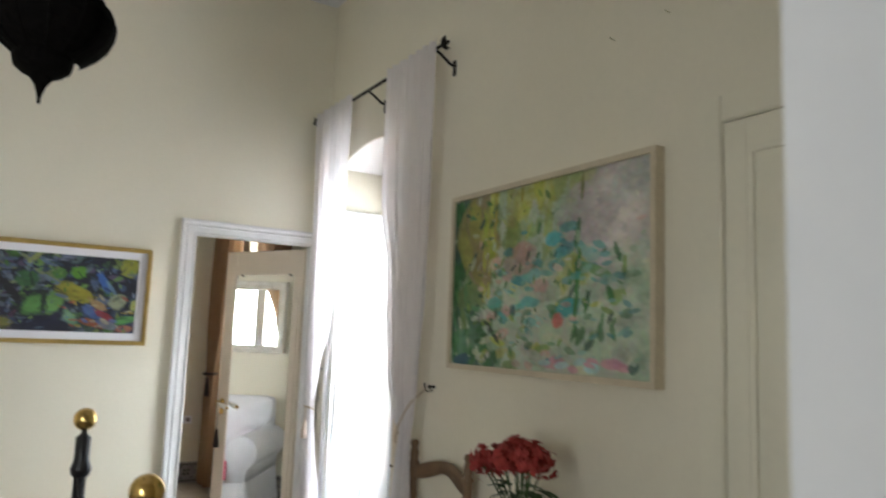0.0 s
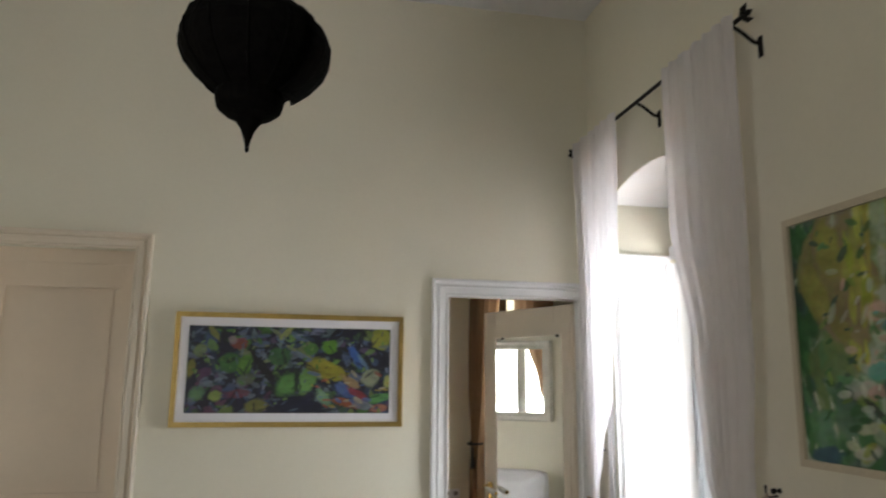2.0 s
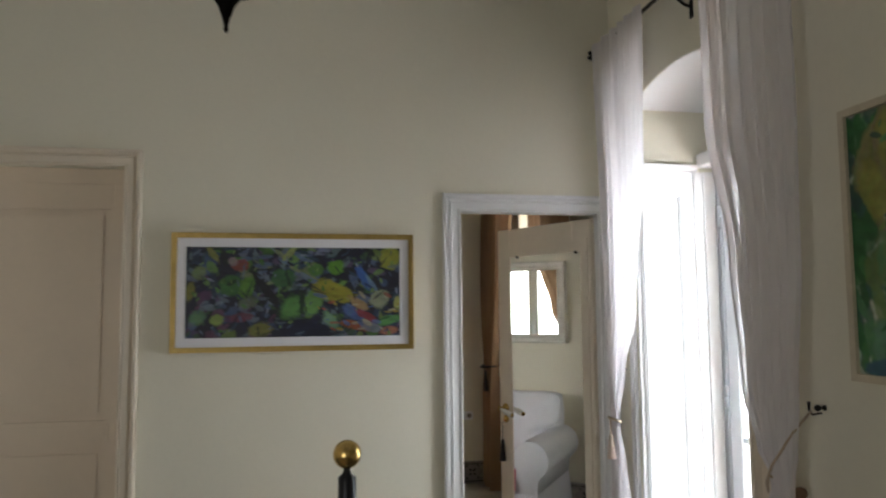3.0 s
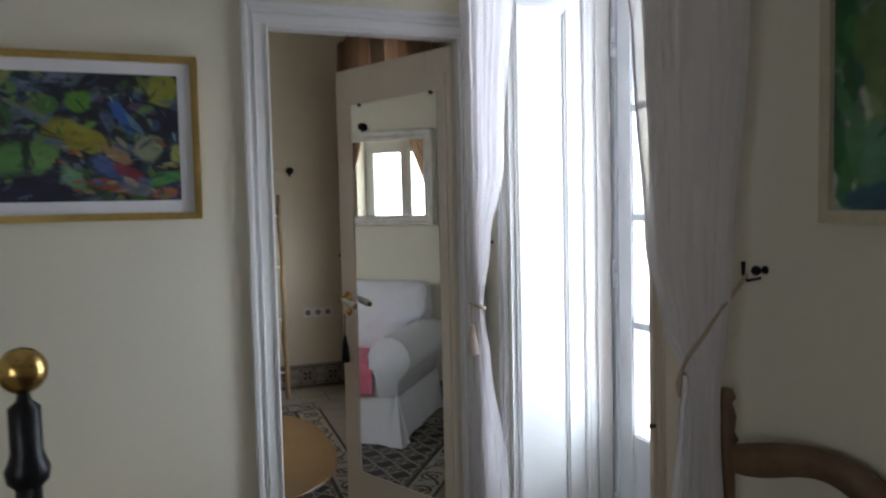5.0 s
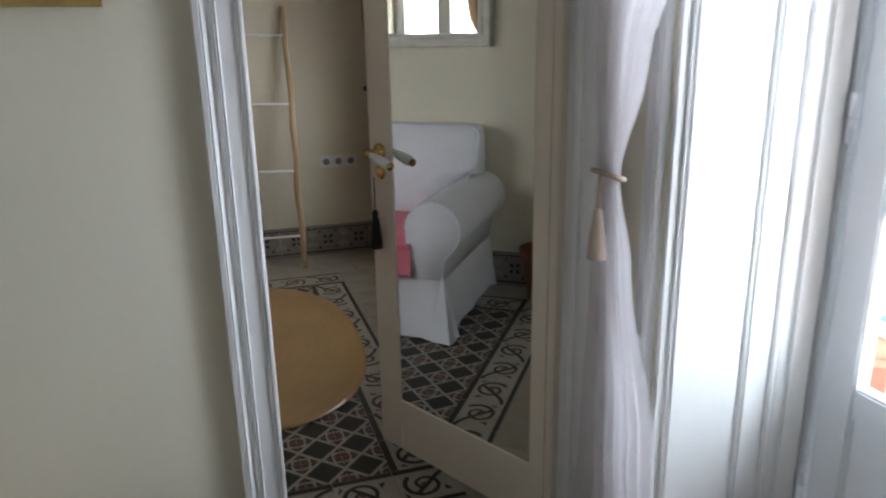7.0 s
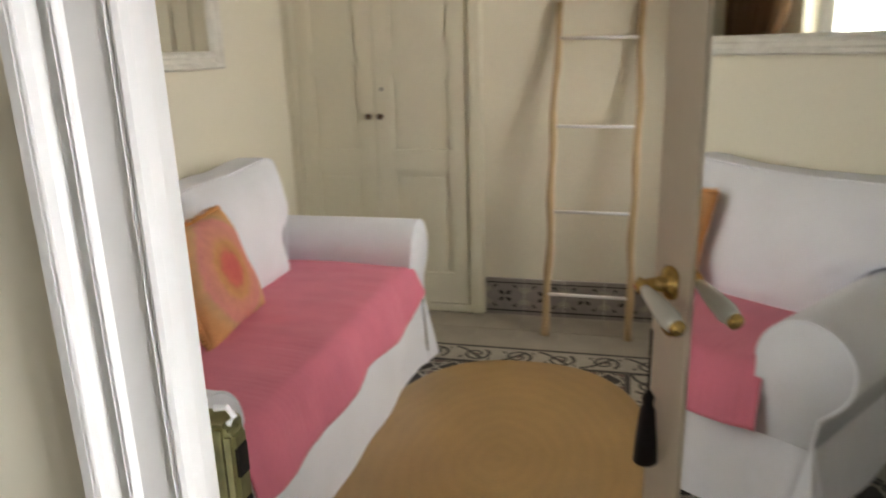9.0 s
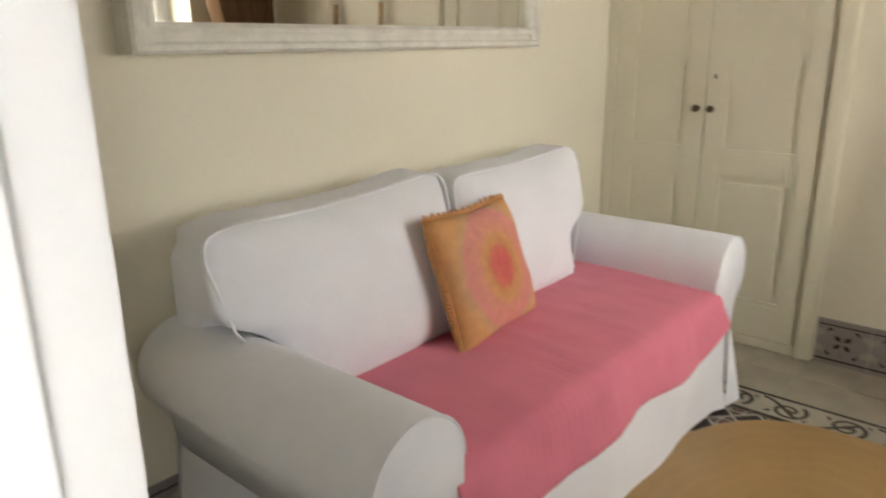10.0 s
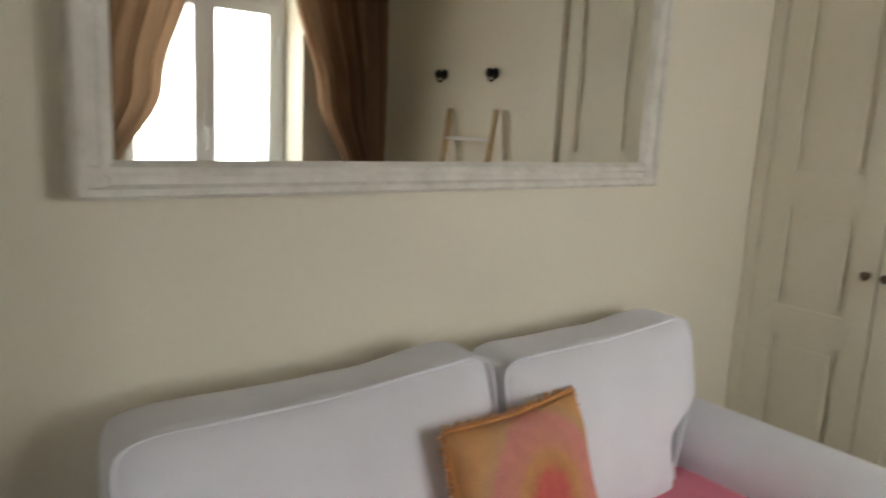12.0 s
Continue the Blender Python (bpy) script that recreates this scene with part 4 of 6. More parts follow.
def landscape_print():
    x0, x1, z0, z1 = -0.572, 0.547, 1.418, 1.970
    t = thing("framed_print", (0, YB, z0), "framed colourful abstract leaf print with white mat and gilt frame", "picture")
    y = YB
    bm = bmesh.new()
    f = 0.024
    ring_frame(bm, "y", y - 0.004, y - 0.030, (x0, z0, x1, z1), (x0 + f, z0 + f, x1 - f, z1 - f))
    ring_frame(bm, "y", y - 0.030, y - 0.036, (x0 + 0.004, z0 + 0.004, x1 - 0.004, z1 - 0.004), (x0 + 0.014, z0 + 0.014, x1 - 0.014, z1 - 0.014))
    part("frame", bm, M["gold"], t, "narrow gilt frame")
    part("mat_board", B((x0 + f, y - 0.018, z0 + f), (x1 - f, y - 0.004, z1 - f)), M["mat_board"], t)
    w = 0.042
    area = (x0 + f + w, z0 + f + w, x1 - f - w, z1 - f - w)
    h, w2 = 180, 396
    img = np.full((h, w2, 3), (0.020, 0.022, 0.042))
    g, rnd = grain_map(h, w2, 3), random.Random(5)
    dark = [(0.012, 0.012, 0.025), (0.02, 0.02, 0.05), (0.03, 0.05, 0.10), (0.015, 0.02, 0.02)]
    cold = [(0.06, 0.10, 0.20), (0.10, 0.14, 0.24), (0.18, 0.22, 0.32), (0.05, 0.10, 0.12), (0.12, 0.08, 0.16), (0.14, 0.20, 0.22)]
    green = [(0.05, 0.14, 0.03), (0.09, 0.24, 0.04), (0.17, 0.32, 0.07), (0.06, 0.12, 0.05), (0.20, 0.28, 0.06)]
    st = scatter(rnd, 150, (0, 0, 1, 1), cold, (0.05, 0.13), (0.25, 0.6), (-1.3, 1.3))
    st += scatter(rnd, 90, (0, 0, 1, 1), green, (0.04, 0.10), (0.4, 0.9), (-1.3, 1.3))
    st += scatter(rnd, 120, (0, 0, 1, 1), dark, (0.05, 0.16), (0.12, 0.4), (-1.5, 1.5))
    st += scatter(rnd, 40, (0, 0, 0.4, 0.5), [(0.14, 0.05, 0.10), (0.10, 0.04, 0.10), (0.16, 0.20, 0.26)], (0.03, 0.08), (0.4, 0.9), (-1, 1))
    st += scatter(rnd, 36, (0.25, 0.6, 0.6, 1), [(0.20, 0.24, 0.32), (0.12, 0.18, 0.30), (0.24, 0.28, 0.14)], (0.04, 0.10), (0.2, 0.4), (-1.1, 1.1))
    # chosen shapes
    st += [(0.95, 0.88, 0.13, 0.10, 1.3, (0.50, 0.52, 0.07), 1), (0.245, 0.80, 0.09, 0.07, 0.2, (0.30, 0.06, 0.05), 0.9), (0.21, 0.84, 0.05, 0.05, 0, (0.36, 0.26, 0.28), 0.8),
           (0.20, 0.57, 0.12, 0.11, 0.4, (0.07, 0.22, 0.05), 0.95), (0.275, 0.56, 0.12, 0.07, 1.2, (0.14, 0.34, 0.04), 0.95), (0.205, 0.60, 0.06, 0.02, 0.6, (0.02, 0.05, 0.02), 0.8),
           (0.44, 0.66, 0.12, 0.10, 0.1, (0.06, 0.18, 0.06), 0.9), (0.595, 0.75, 0.08, 0.08, 0, (0.12, 0.30, 0.06), 0.95), (0.69, 0.78, 0.10, 0.09, 0.2, (0.14, 0.36, 0.03), 0.95),
           (0.485, 0.33, 0.17, 0.16, 0.2, (0.02, 0.03, 0.02), 0.9), (0.485, 0.33, 0.145, 0.13, 0.4, (0.13, 0.34, 0.08), 0.95), (0.58, 0.36, 0.15, 0.10, 1.3, (0.20, 0.42, 0.10), 0.95), (0.53, 0.36, 0.13, 0.025, 1.5, (0.015, 0.03, 0.015), 0.9),
           (0.69, 0.50, 0.24, 0.12, -0.45, (0.40, 0.36, 0.03), 0.95), (0.80, 0.36, 0.14, 0.06, -0.6, (0.46, 0.30, 0.12), 0.9), (0.77, 0.27, 0.16, 0.07, -0.5, (0.10, 0.18, 0.46), 0.95), (0.83, 0.24, 0.15, 0.045, -0.55, (0.40, 0.05, 0.06), 0.9),
           (0.77, 0.13, 0.16, 0.05, -0.35, (0.44, 0.12, 0.03), 0.9), (0.86, 0.10, 0.12, 0.05, -0.3, (0.28, 0.30, 0.40), 0.8), (0.82, 0.68, 0.19, 0.06, -1.1, (0.05, 0.14, 0.46), 0.95), (0.86, 0.60, 0.14, 0.03, -1.0, (0.16, 0.28, 0.42), 0.8),
           (0.90, 0.42, 0.12, 0.10, 0.5, (0.36, 0.40, 0.24), 0.9), (0.99, 0.38, 0.10, 0.06, 1.5, (0.44, 0.46, 0.14), 0.9), (0.95, 0.18, 0.13, 0.05, 0.25, (0.12, 0.38, 0.10), 0.95), (0.95, 0.06, 0.12, 0.05, 0.2, (0.52, 0.20, 0.12), 0.95),
           (0.54, 0.08, 0.30, 0.11, 0.0, (0.010, 0.012, 0.035), 1), (0.34, 0.08, 0.14, 0.08, 0.1, (0.24, 0.24, 0.05), 0.95), (0.14, 0.19, 0.08, 0.07, 0.2, (0.28, 0.38, 0.08), 0.95), (0.05, 0.22, 0.11, 0.09, 0.4, (0.14, 0.30, 0.14), 0.9),
           (0.66, 0.20, 0.12, 0.07, -0.9, (0.20, 0.36, 0.20), 0.9), (0.02, 0.50, 0.12, 0.05, 1.4, (0.34, 0.32, 0.05), 0.85), (0.37, 0.50, 0.26, 0.05, -1.0, (0.012, 0.012, 0.014), 0.95), (0.47, 0.93, 0.13, 0.035, 0.9, (0.36, 0.40, 0.12), 0.9),
           (0.12, 0.92, 0.13, 0.035, -1.0, (0.34, 0.34, 0.08), 0.85), (0.06, 0.72, 0.09, 0.07, 0.8, (0.20, 0.26, 0.10), 0.8), (0.62, 0.96, 0.10, 0.05, 0.1, (0.22, 0.24, 0.36), 0.7), (0.28, 0.38, 0.10, 0.06, 0.2, (0.18, 0.24, 0.14), 0.8), (0.25, 0.22, 0.12, 0.05, 0.1, (0.20, 0.04, 0.07), 0.8)]
    st += scatter(rnd, 40, (0, 0, 1, 1), dark + [(0.16, 0.22, 0.30)], (0.03, 0.09), (0.12, 0.26), (-1.5, 1.5), 0.6)
    # swirling fine strokes, dark contours and light flecks
    st += scatter(rnd, 46, (0, 0, 1, 1), dark[:2], (0.03, 0.09), (0.09, 0.2), (-1.5, 1.5), 0.6)
    st += scatter(rnd, 46, (0, 0, 1, 1), green[1:3] + [(0.24, 0.40, 0.10)], (0.012, 0.04), (0.25, 0.6), (-1.5, 1.5), 0.8)
    st += scatter(rnd, 44, (0, 0, 1, 1), cold[1:3] + [(0.30, 0.34, 0.46)], (0.012, 0.05), (0.15, 0.4), (-1.5, 1.5), 0.75)
    st += scatter(rnd, 30, (0.60, 0.05, 1, 0.5), [(0.42, 0.10, 0.06), (0.46, 0.34, 0.06), (0.12, 0.20, 0.44), (0.50, 0.44, 0.30)], (0.02, 0.07), (0.2, 0.45), (-0.9, 0.2), 0.8)
    blend(img, st, rnd, g)
    img = img * 0.62
    me = painted_sheet(img, lambda a, b: (area[0] + a * (area[2] - area[0]), y - 0.0195, area[1] + b * (area[3] - area[1])))
    sheet_part(me, t)["label"] = "print of green leaves on dark blue"


landscape_print()


def garden_painting():
    y0, y1, z0, z1 = 0.735, 1.950, 1.395, 2.177
    t = thing("garden_painting", (WX, 1.34, z0), "large green and turquoise garden painting in a thin pale frame", "painting")
    x = WX
    bm = bmesh.new()
    f = 0.022
    ring_frame(bm, "x", x - 0.002, x - 0.045, (y0, z0, y1, z1), (y0 + f, z0 + f, y1 - f, z1 - f))
    part("frame", bm, M["frame_wood"], t, "thin pale wooden frame")
    part("stretcher", B((x - 0.030, y0 + f, z0 + f), (x - 0.002, y1 - f, z1 - f)), M["mat_board"], t)
    area = (y0 + f, z0 + f, y1 - f, z1 - f)
    h, w2 = 200, 310
    img = np.full((h, w2, 3), (0.42, 0.46, 0.36))
    g, rnd = grain_map(h, w2, 8), random.Random(11)
    pale = [(0.42, 0.50, 0.40), (0.36, 0.46, 0.36), (0.50, 0.52, 0.36), (0.44, 0.44, 0.36), (0.34, 0.46, 0.30)]
    lime = [(0.27, 0.34, 0.035), (0.40, 0.42, 0.06), (0.18, 0.30, 0.05), (0.44, 0.42, 0.13)]
    teal = [(0.08, 0.34, 0.32), (0.15, 0.42, 0.38), (0.05, 0.25, 0.27), (0.26, 0.46, 0.42)]
    deep = [(0.025, 0.11, 0.03), (0.05, 0.17, 0.05), (0.08, 0.22, 0.09), (0.03, 0.08, 0.06)]
    rose = [(0.54, 0.34, 0.30), (0.56, 0.42, 0.36), (0.50, 0.28, 0.26)]
    grey = [(0.46, 0.42, 0.42), (0.50, 0.46, 0.43), (0.44, 0.45, 0.42)]
    # from the window side (0) to the cupboard side (1)
    st = scatter(rnd, 160, (0, 0, 1, 1), pale, (0.06, 0.16), (0.3, 0.8), (-0.7, 0.7), 0.6)
    st += scatter(rnd, 60, (0.25, 0.45, 0.75, 1), lime + pale[:2], (0.06, 0.16), (0.3, 0.7), (0.8, 2.0), 0.6)
    st += scatter(rnd, 40, (0.72, 0.45, 1, 1), grey, (0.08, 0.18), (0.4, 0.9), (-1, 1), 0.7)
    st += scatter(rnd, 40, (0.85, 0.0, 1, 0.6), pale, (0.06, 0.14), (0.4, 0.9), (-1, 1), 0.6)
    st += scatter(rnd, 90, (0.0, 0.0, 0.13, 1), deep, (0.04, 0.12), (0.25, 0.55), (1.0, 2.1), 0.85)
    olive = [(0.20, 0.20, 0.045), (0.27, 0.23, 0.09), (0.13, 0.19, 0.06), (0.30, 0.30, 0.06), (0.22, 0.17, 0.10)]
    st += scatter(rnd, 44, (0.08, 0.40, 0.27, 1), olive, (0.07, 0.17), (0.3, 0.6), (1.0, 2.1), 0.8)
    st += scatter(rnd, 30, (0.06, 0.0, 0.30, 0.45), deep[1:] + olive[2:3] + [(0.12, 0.24, 0.16)], (0.06, 0.14), (0.35, 0.7), (0.6, 2.4), 0.75)
    st += scatter(rnd, 12, (0.20, 0.40, 0.32, 1), lime[:2], (0.06, 0.14), (0.15, 0.3), (1.35, 1.75), 0.75)
    st += scatter(rnd, 46, (0.30, 0.25, 0.85, 0.75), teal, (0.025, 0.07), (0.3, 0.6), (-0.3, 0.3), 0.75)
    st += scatter(rnd, 50, (0.12, 0.0, 0.9, 0.42), lime + deep[1:3] + pale, (0.03, 0.09), (0.3, 0.7), (-0.6, 0.8), 0.75)
    st += scatter(rnd, 20, (0.18, 0.02, 0.65, 0.65), rose, (0.03, 0.08), (0.4, 0.7), (-0.4, 0.4), 0.7)
    st += scatter(rnd, 26, (0.08, 0.1, 0.26, 0.95), deep, (0.015, 0.04), (0.3, 0.5), (-0.4, 0.9), 0.85)
    st += scatter(rnd, 34, (0.60, 0.15, 0.90, 0.62), deep + lime[2:3], (0.02, 0.06), (0.25, 0.5), (0.6, 2.2), 0.8)
    st += scatter(rnd, 12, (0.55, 0.02, 0.95, 0.07), [(0.56, 0.28, 0.34), (0.34, 0.52, 0.52)], (0.04, 0.08), (0.3, 0.5), (-0.2, 0.2), 0.85)
    st += [(0.58, 0.68, 0.07, 0.04, 0, (0.10, 0.40, 0.44), 0.95), (0.62, 0.60, 0.05, 0.03, 0, (0.12, 0.42, 0.44), 0.9), (0.48, 0.50, 0.09, 0.035, 0.1, (0.16, 0.38, 0.36), 0.9), (0.66, 0.33, 0.09, 0.05, 0.2, (0.07, 0.36, 0.36), 0.95),
           (0.46, 0.36, 0.09, 0.035, 0, (0.12, 0.40, 0.38), 0.9), (0.27, 0.36, 0.10, 0.04, 0, (0.10, 0.34, 0.28), 0.9), (0.60, 0.40, 0.06, 0.05, 0, (0.30, 0.36, 0.26), 0.9), (0.70, 0.42, 0.22, 0.02, 1.5, (0.06, 0.20, 0.06), 0.95),
           (0.70, 0.68, 0.08, 0.02, 1.4, (0.05, 0.16, 0.06), 0.9), (0.78, 0.50, 0.10, 0.03, -0.3, (0.16, 0.32, 0.12), 0.9), (0.61, 0.26, 0.05, 0.04, 0.4, (0.56, 0.14, 0.12), 0.9), (0.26, 0.20, 0.10, 0.018, -0.7, (0.04, 0.06, 0.04), 0.95), (0.38, 0.32, 0.035, 0.05, 0.2, (0.05, 0.10, 0.10), 0.9),
           (0.07, 0.03, 0.10, 0.04, 0.1, (0.04, 0.10, 0.16), 0.9), (0.40, 0.56, 0.12, 0.05, -0.1, (0.56, 0.42, 0.34), 0.8), (0.72, 0.93, 0.07, 0.01, 1.5, (0.20, 0.24, 0.06), 0.9), (0.42, 0.93, 0.06, 0.014, 1.5, (0.34, 0.30, 0.05), 0.9), (0.27, 0.85, 0.20, 0.016, 1.55, (0.30, 0.26, 0.05), 0.85), (0.93, 0.05, 0.035, 0.03, 0.4, (0.08, 0.18, 0.14), 0.9)]
    # broken smaller dabs: dark leaf marks, teal water, pale lights
    st += scatter(rnd, 60, (0.10, 0.05, 0.60, 0.95), deep + lime[2:3], (0.012, 0.035), (0.25, 0.6), (0.3, 2.4), 0.75)
    st += scatter(rnd, 60, (0.25, 0.05, 0.95, 0.6), teal + deep[2:3], (0.015, 0.05), (0.25, 0.5), (-0.5, 0.5), 0.65)
    st += scatter(rnd, 70, (0.1, 0.03, 0.97, 0.9), pale + rose[:1] + [(0.60, 0.62, 0.52)], (0.012, 0.045), (0.2, 0.6), (-0.5, 1.8), 0.65)
    blend(img, st, rnd, g)
    me = painted_sheet(img, lambda a, b: (x - 0.0335, area[2] - a * (area[2] - area[0]), area[1] + b * (area[3] - area[1])))
    sheet_part(me, t)["label"] = "canvas with loose green and turquoise brushwork"


garden_painting()

# ---- sitting room: sofa and what lies on it ----


def sofa():
    x0, x1, ya, yb = SX + 0.02, 0.25, 4.245, 6.155
    t = thing("sofa", (-0.2, 5.2, 0), "white slipcovered two-seat sofa with rolled arms and a floor-length skirt", "sofa")
    # body and skirt, slightly wavy, hanging to the floor
    bm = bmesh.new()
    grid = []
    n = 120
    outline = []
    for k in range(n):
        u = k / n * 4
        s, f = int(u), u - int(u)
        c = [(x0, ya + 0.09), (x1, ya + 0.09), (x1, yb - 0.09), (x0, yb - 0.09)]
        p, q = c[s], c[(s + 1) % 4]
        outline.append((p[0] + (q[0] - p[0]) * f, p[1] + (q[1] - p[1]) * f, s, f))
    for z, flare in ((0.012, 0.028), (0.10, 0.018), (0.22, 0.008), (0.33, 0.0), (0.42, 0.0)):
        ring = []
        for k, (x, y, s, f) in enumerate(outline):
            nx, ny = ((0, -1), (1, 0), (0, 1), (-1, 0))[s]
            corner = min(f, 1 - f)
            w = flare * (0.5 + 0.12 * math.sin(k * 0.55)) + (flare * 0.9 if corner < 0.06 else 0)
            if s == 1:
                w += flare * 0.18 * math.sin(k * 0.9)
            if nx < 0:
                w = 0
            ring.append(bm.verts.new((x + nx * w, y + ny * w, z + (0.003 * math.sin(k * 0.7) if z < 0.05 else 0))))
        grid.append(ring)
    for a, b in zip(grid, grid[1:]):
        for k in range(n):
            bm.faces.new((a[k], a[(k + 1) % n], b[(k + 1) % n], b[k]))
    bm.faces.new(grid[-1])
    part("skirt", bm, M["slip"], t, "white skirt with corner pleats", True)
    # corner pleats at the front
    for y, s in ((ya + 0.09, -1), (yb - 0.09, 1)):
        bm = bmesh.new()
        for k, wx in enumerate((-0.055, 0.012)):
            p0 = (x1 + 0.008, y + s * 0.004, 0.34)
            q = [(x1 + 0.040 + wx * 0.2, y - s * 0.05, 0.012), (x1 + 0.062, y + s * 0.050, 0.012), (x1 + wx, y + s * 0.062, 0.012)]
            vs = [bm.verts.new(p) for p in [p0] + q]
            bm.faces.new(vs)
        part("pleat", bm, M["slip"], t)
    # arms
    for yc, s in ((ya + 0.13, -1), (yb - 0.13, 1)):
        pts = []
        r, zc = 0.132, 0.535
        inner = yc - s * 0.132
        pts.append((inner, 0.30))
        for k in range(25):
            a = math.pi - (math.pi + 0.75) * k / 24
            pts.append((yc + s * r * math.cos(a), zc + r * math.sin(a)))
        pts += [(yc + s * 0.055, 0.40), (yc + s * 0.042, 0.30)]
        bm = bmesh.new()
        rings = []
        for xx, sc in ((x0, 0.96), (x0 + 0.02, 1.0), (-0.2, 1.0), (0.0, 1.005), (x1 - 0.035, 1.01), (x1 + 0.002, 1.0), (x1 + 0.012, 0.965)):
            rings.append([bm.verts.new((xx, yc + (p - yc) * sc + 0.002 * noise.noise((xx * 6, p * 9, 1)), zc + (z - zc) * sc + 0.003 * noise.noise((xx * 5, p * 8, 4)))) for p, z in pts])
        for a, b in zip(rings, rings[1:]):
            for k in range(len(pts)):
                j = (k + 1) % len(pts)
                bm.faces.new((a[k], a[j], b[j], b[k]))
        bm.faces.new(rings[0]), bm.faces.new(rings[-1][::-1])
        part("arm", bm, M["slip"], t, smooth=True)
        bm = bmesh.new()
        tube(bm, [(x1 + 0.011, yc + (p - yc) * 0.985, zc + (z - zc) * 0.985) for p, z in pts[1:]], 0.0035, 6)
        part("arm_piping", bm, M["slip"], t)
    # back
    part("back", roundbox((x0, ya + 0.10, 0.30), (-0.43, yb - 0.10, 0.885), 0.075, 16, (0.0, 0, 0.01), 0.004), M["slip"], t, smooth=True)
    # seat
    part("seat_cushion", roundbox((-0.50, ya + 0.255, 0.30), (x1 + 0.015, yb - 0.255, 0.475), 0.045, 16, (0.0, 0.0, 0.015), 0.003), M["slip"], t, smooth=True)
    def peak(near, notch):
        k = min(1, max(0, (near - 0.62) / 0.34)) if notch < 0 else min(1, max(0, (0.45 - near) / 0.4))
        return 0.008 + (0.030 if notch < 0 else 0.020) * k * k * (3 - 2 * k)

    # loose back cushions: broad above the arms, narrow between them
    for ca, cb, notch in ((4.325, 5.165, -1), (5.205, 5.955, 1)):
        bm = roundbox((-0.14, 0, 0.0), (0.14, 1.0, 1.0), 0.03, 22, (0.045, 0.0, 0.0), 0.0)
        lo, hi, zb, zt = ca, cb, 0.46, 0.925
        for v in bm.verts:
            x, u, w = v.co
            uu, ww = min(1, max(0, u)), min(1, max(0, w))
            near = uu if notch < 0 else 1 - uu
            # cut-back for the arm
            cut = 0.145 * (1 - 1 / (1 + math.exp(-(ww - 0.46) * 28)))
            y = lo + (hi - lo) * uu
            y += (cut * (1 - near) if notch < 0 else -cut * (1 - near))
            z = zb + (zt - zb) * ww + peak(near, notch) * ww
            edge = min(uu, 1 - uu, ww, 1 - ww)
            x = x * (0.55 + 0.45 * min(1, edge / 0.16) ** 0.6)
            xx = -0.375 + 0.8 * x - 0.12 * (ww - 0.5)
            # rounded plan corners
            k = max(0, 1 - min(uu, 1 - uu) / 0.10) * max(0, 1 - min(ww, 1 - ww) / 0.14)
            z += (-0.012 if ww > 0.5 else 0.02) * k
            y += (0.014 if uu < 0.5 else -0.014) * k
            q = Vector((xx * 4, y * 5, z * 6))
            v.co = (xx + 0.010 * noise.noise(q) + 0.004 * noise.noise(q * 2.3), y + 0.004 * noise.noise(q + Vector((3, 0, 0))), z + 0.006 * noise.noise(q + Vector((0, 5, 0))))
        cu = part("back_cushion", bm, M["slip"], t, "plump white back cushion", True)
        # piping round the front face
        bm = bmesh.new()
        loop = []
        for k in range(65):
            a = 2 * math.pi * k / 64
            c, s2 = math.cos(a), math.sin(a)
            uu = 0.5 + 0.5 * math.copysign(abs(c) ** 0.16, c)
            ww = 0.5 + 0.5 * math.copysign(abs(s2) ** 0.16, s2)
            near = uu if notch < 0 else 1 - uu
            cut = 0.145 * (1 - 1 / (1 + math.exp(-(ww - 0.46) * 28)))
            y = lo + (hi - lo) * uu + (cut * (1 - near) if notch < 0 else -cut * (1 - near))
            z = zb + (zt - zb) * ww + peak(near, notch) * ww
            loop.append((-0.375 + 0.070 - 0.12 * (ww - 0.5), y, z - 0.006))
        tube(bm, loop, 0.0045, 6)
        part("piping", bm, M["slip"], cu, smooth=True)


sofa()


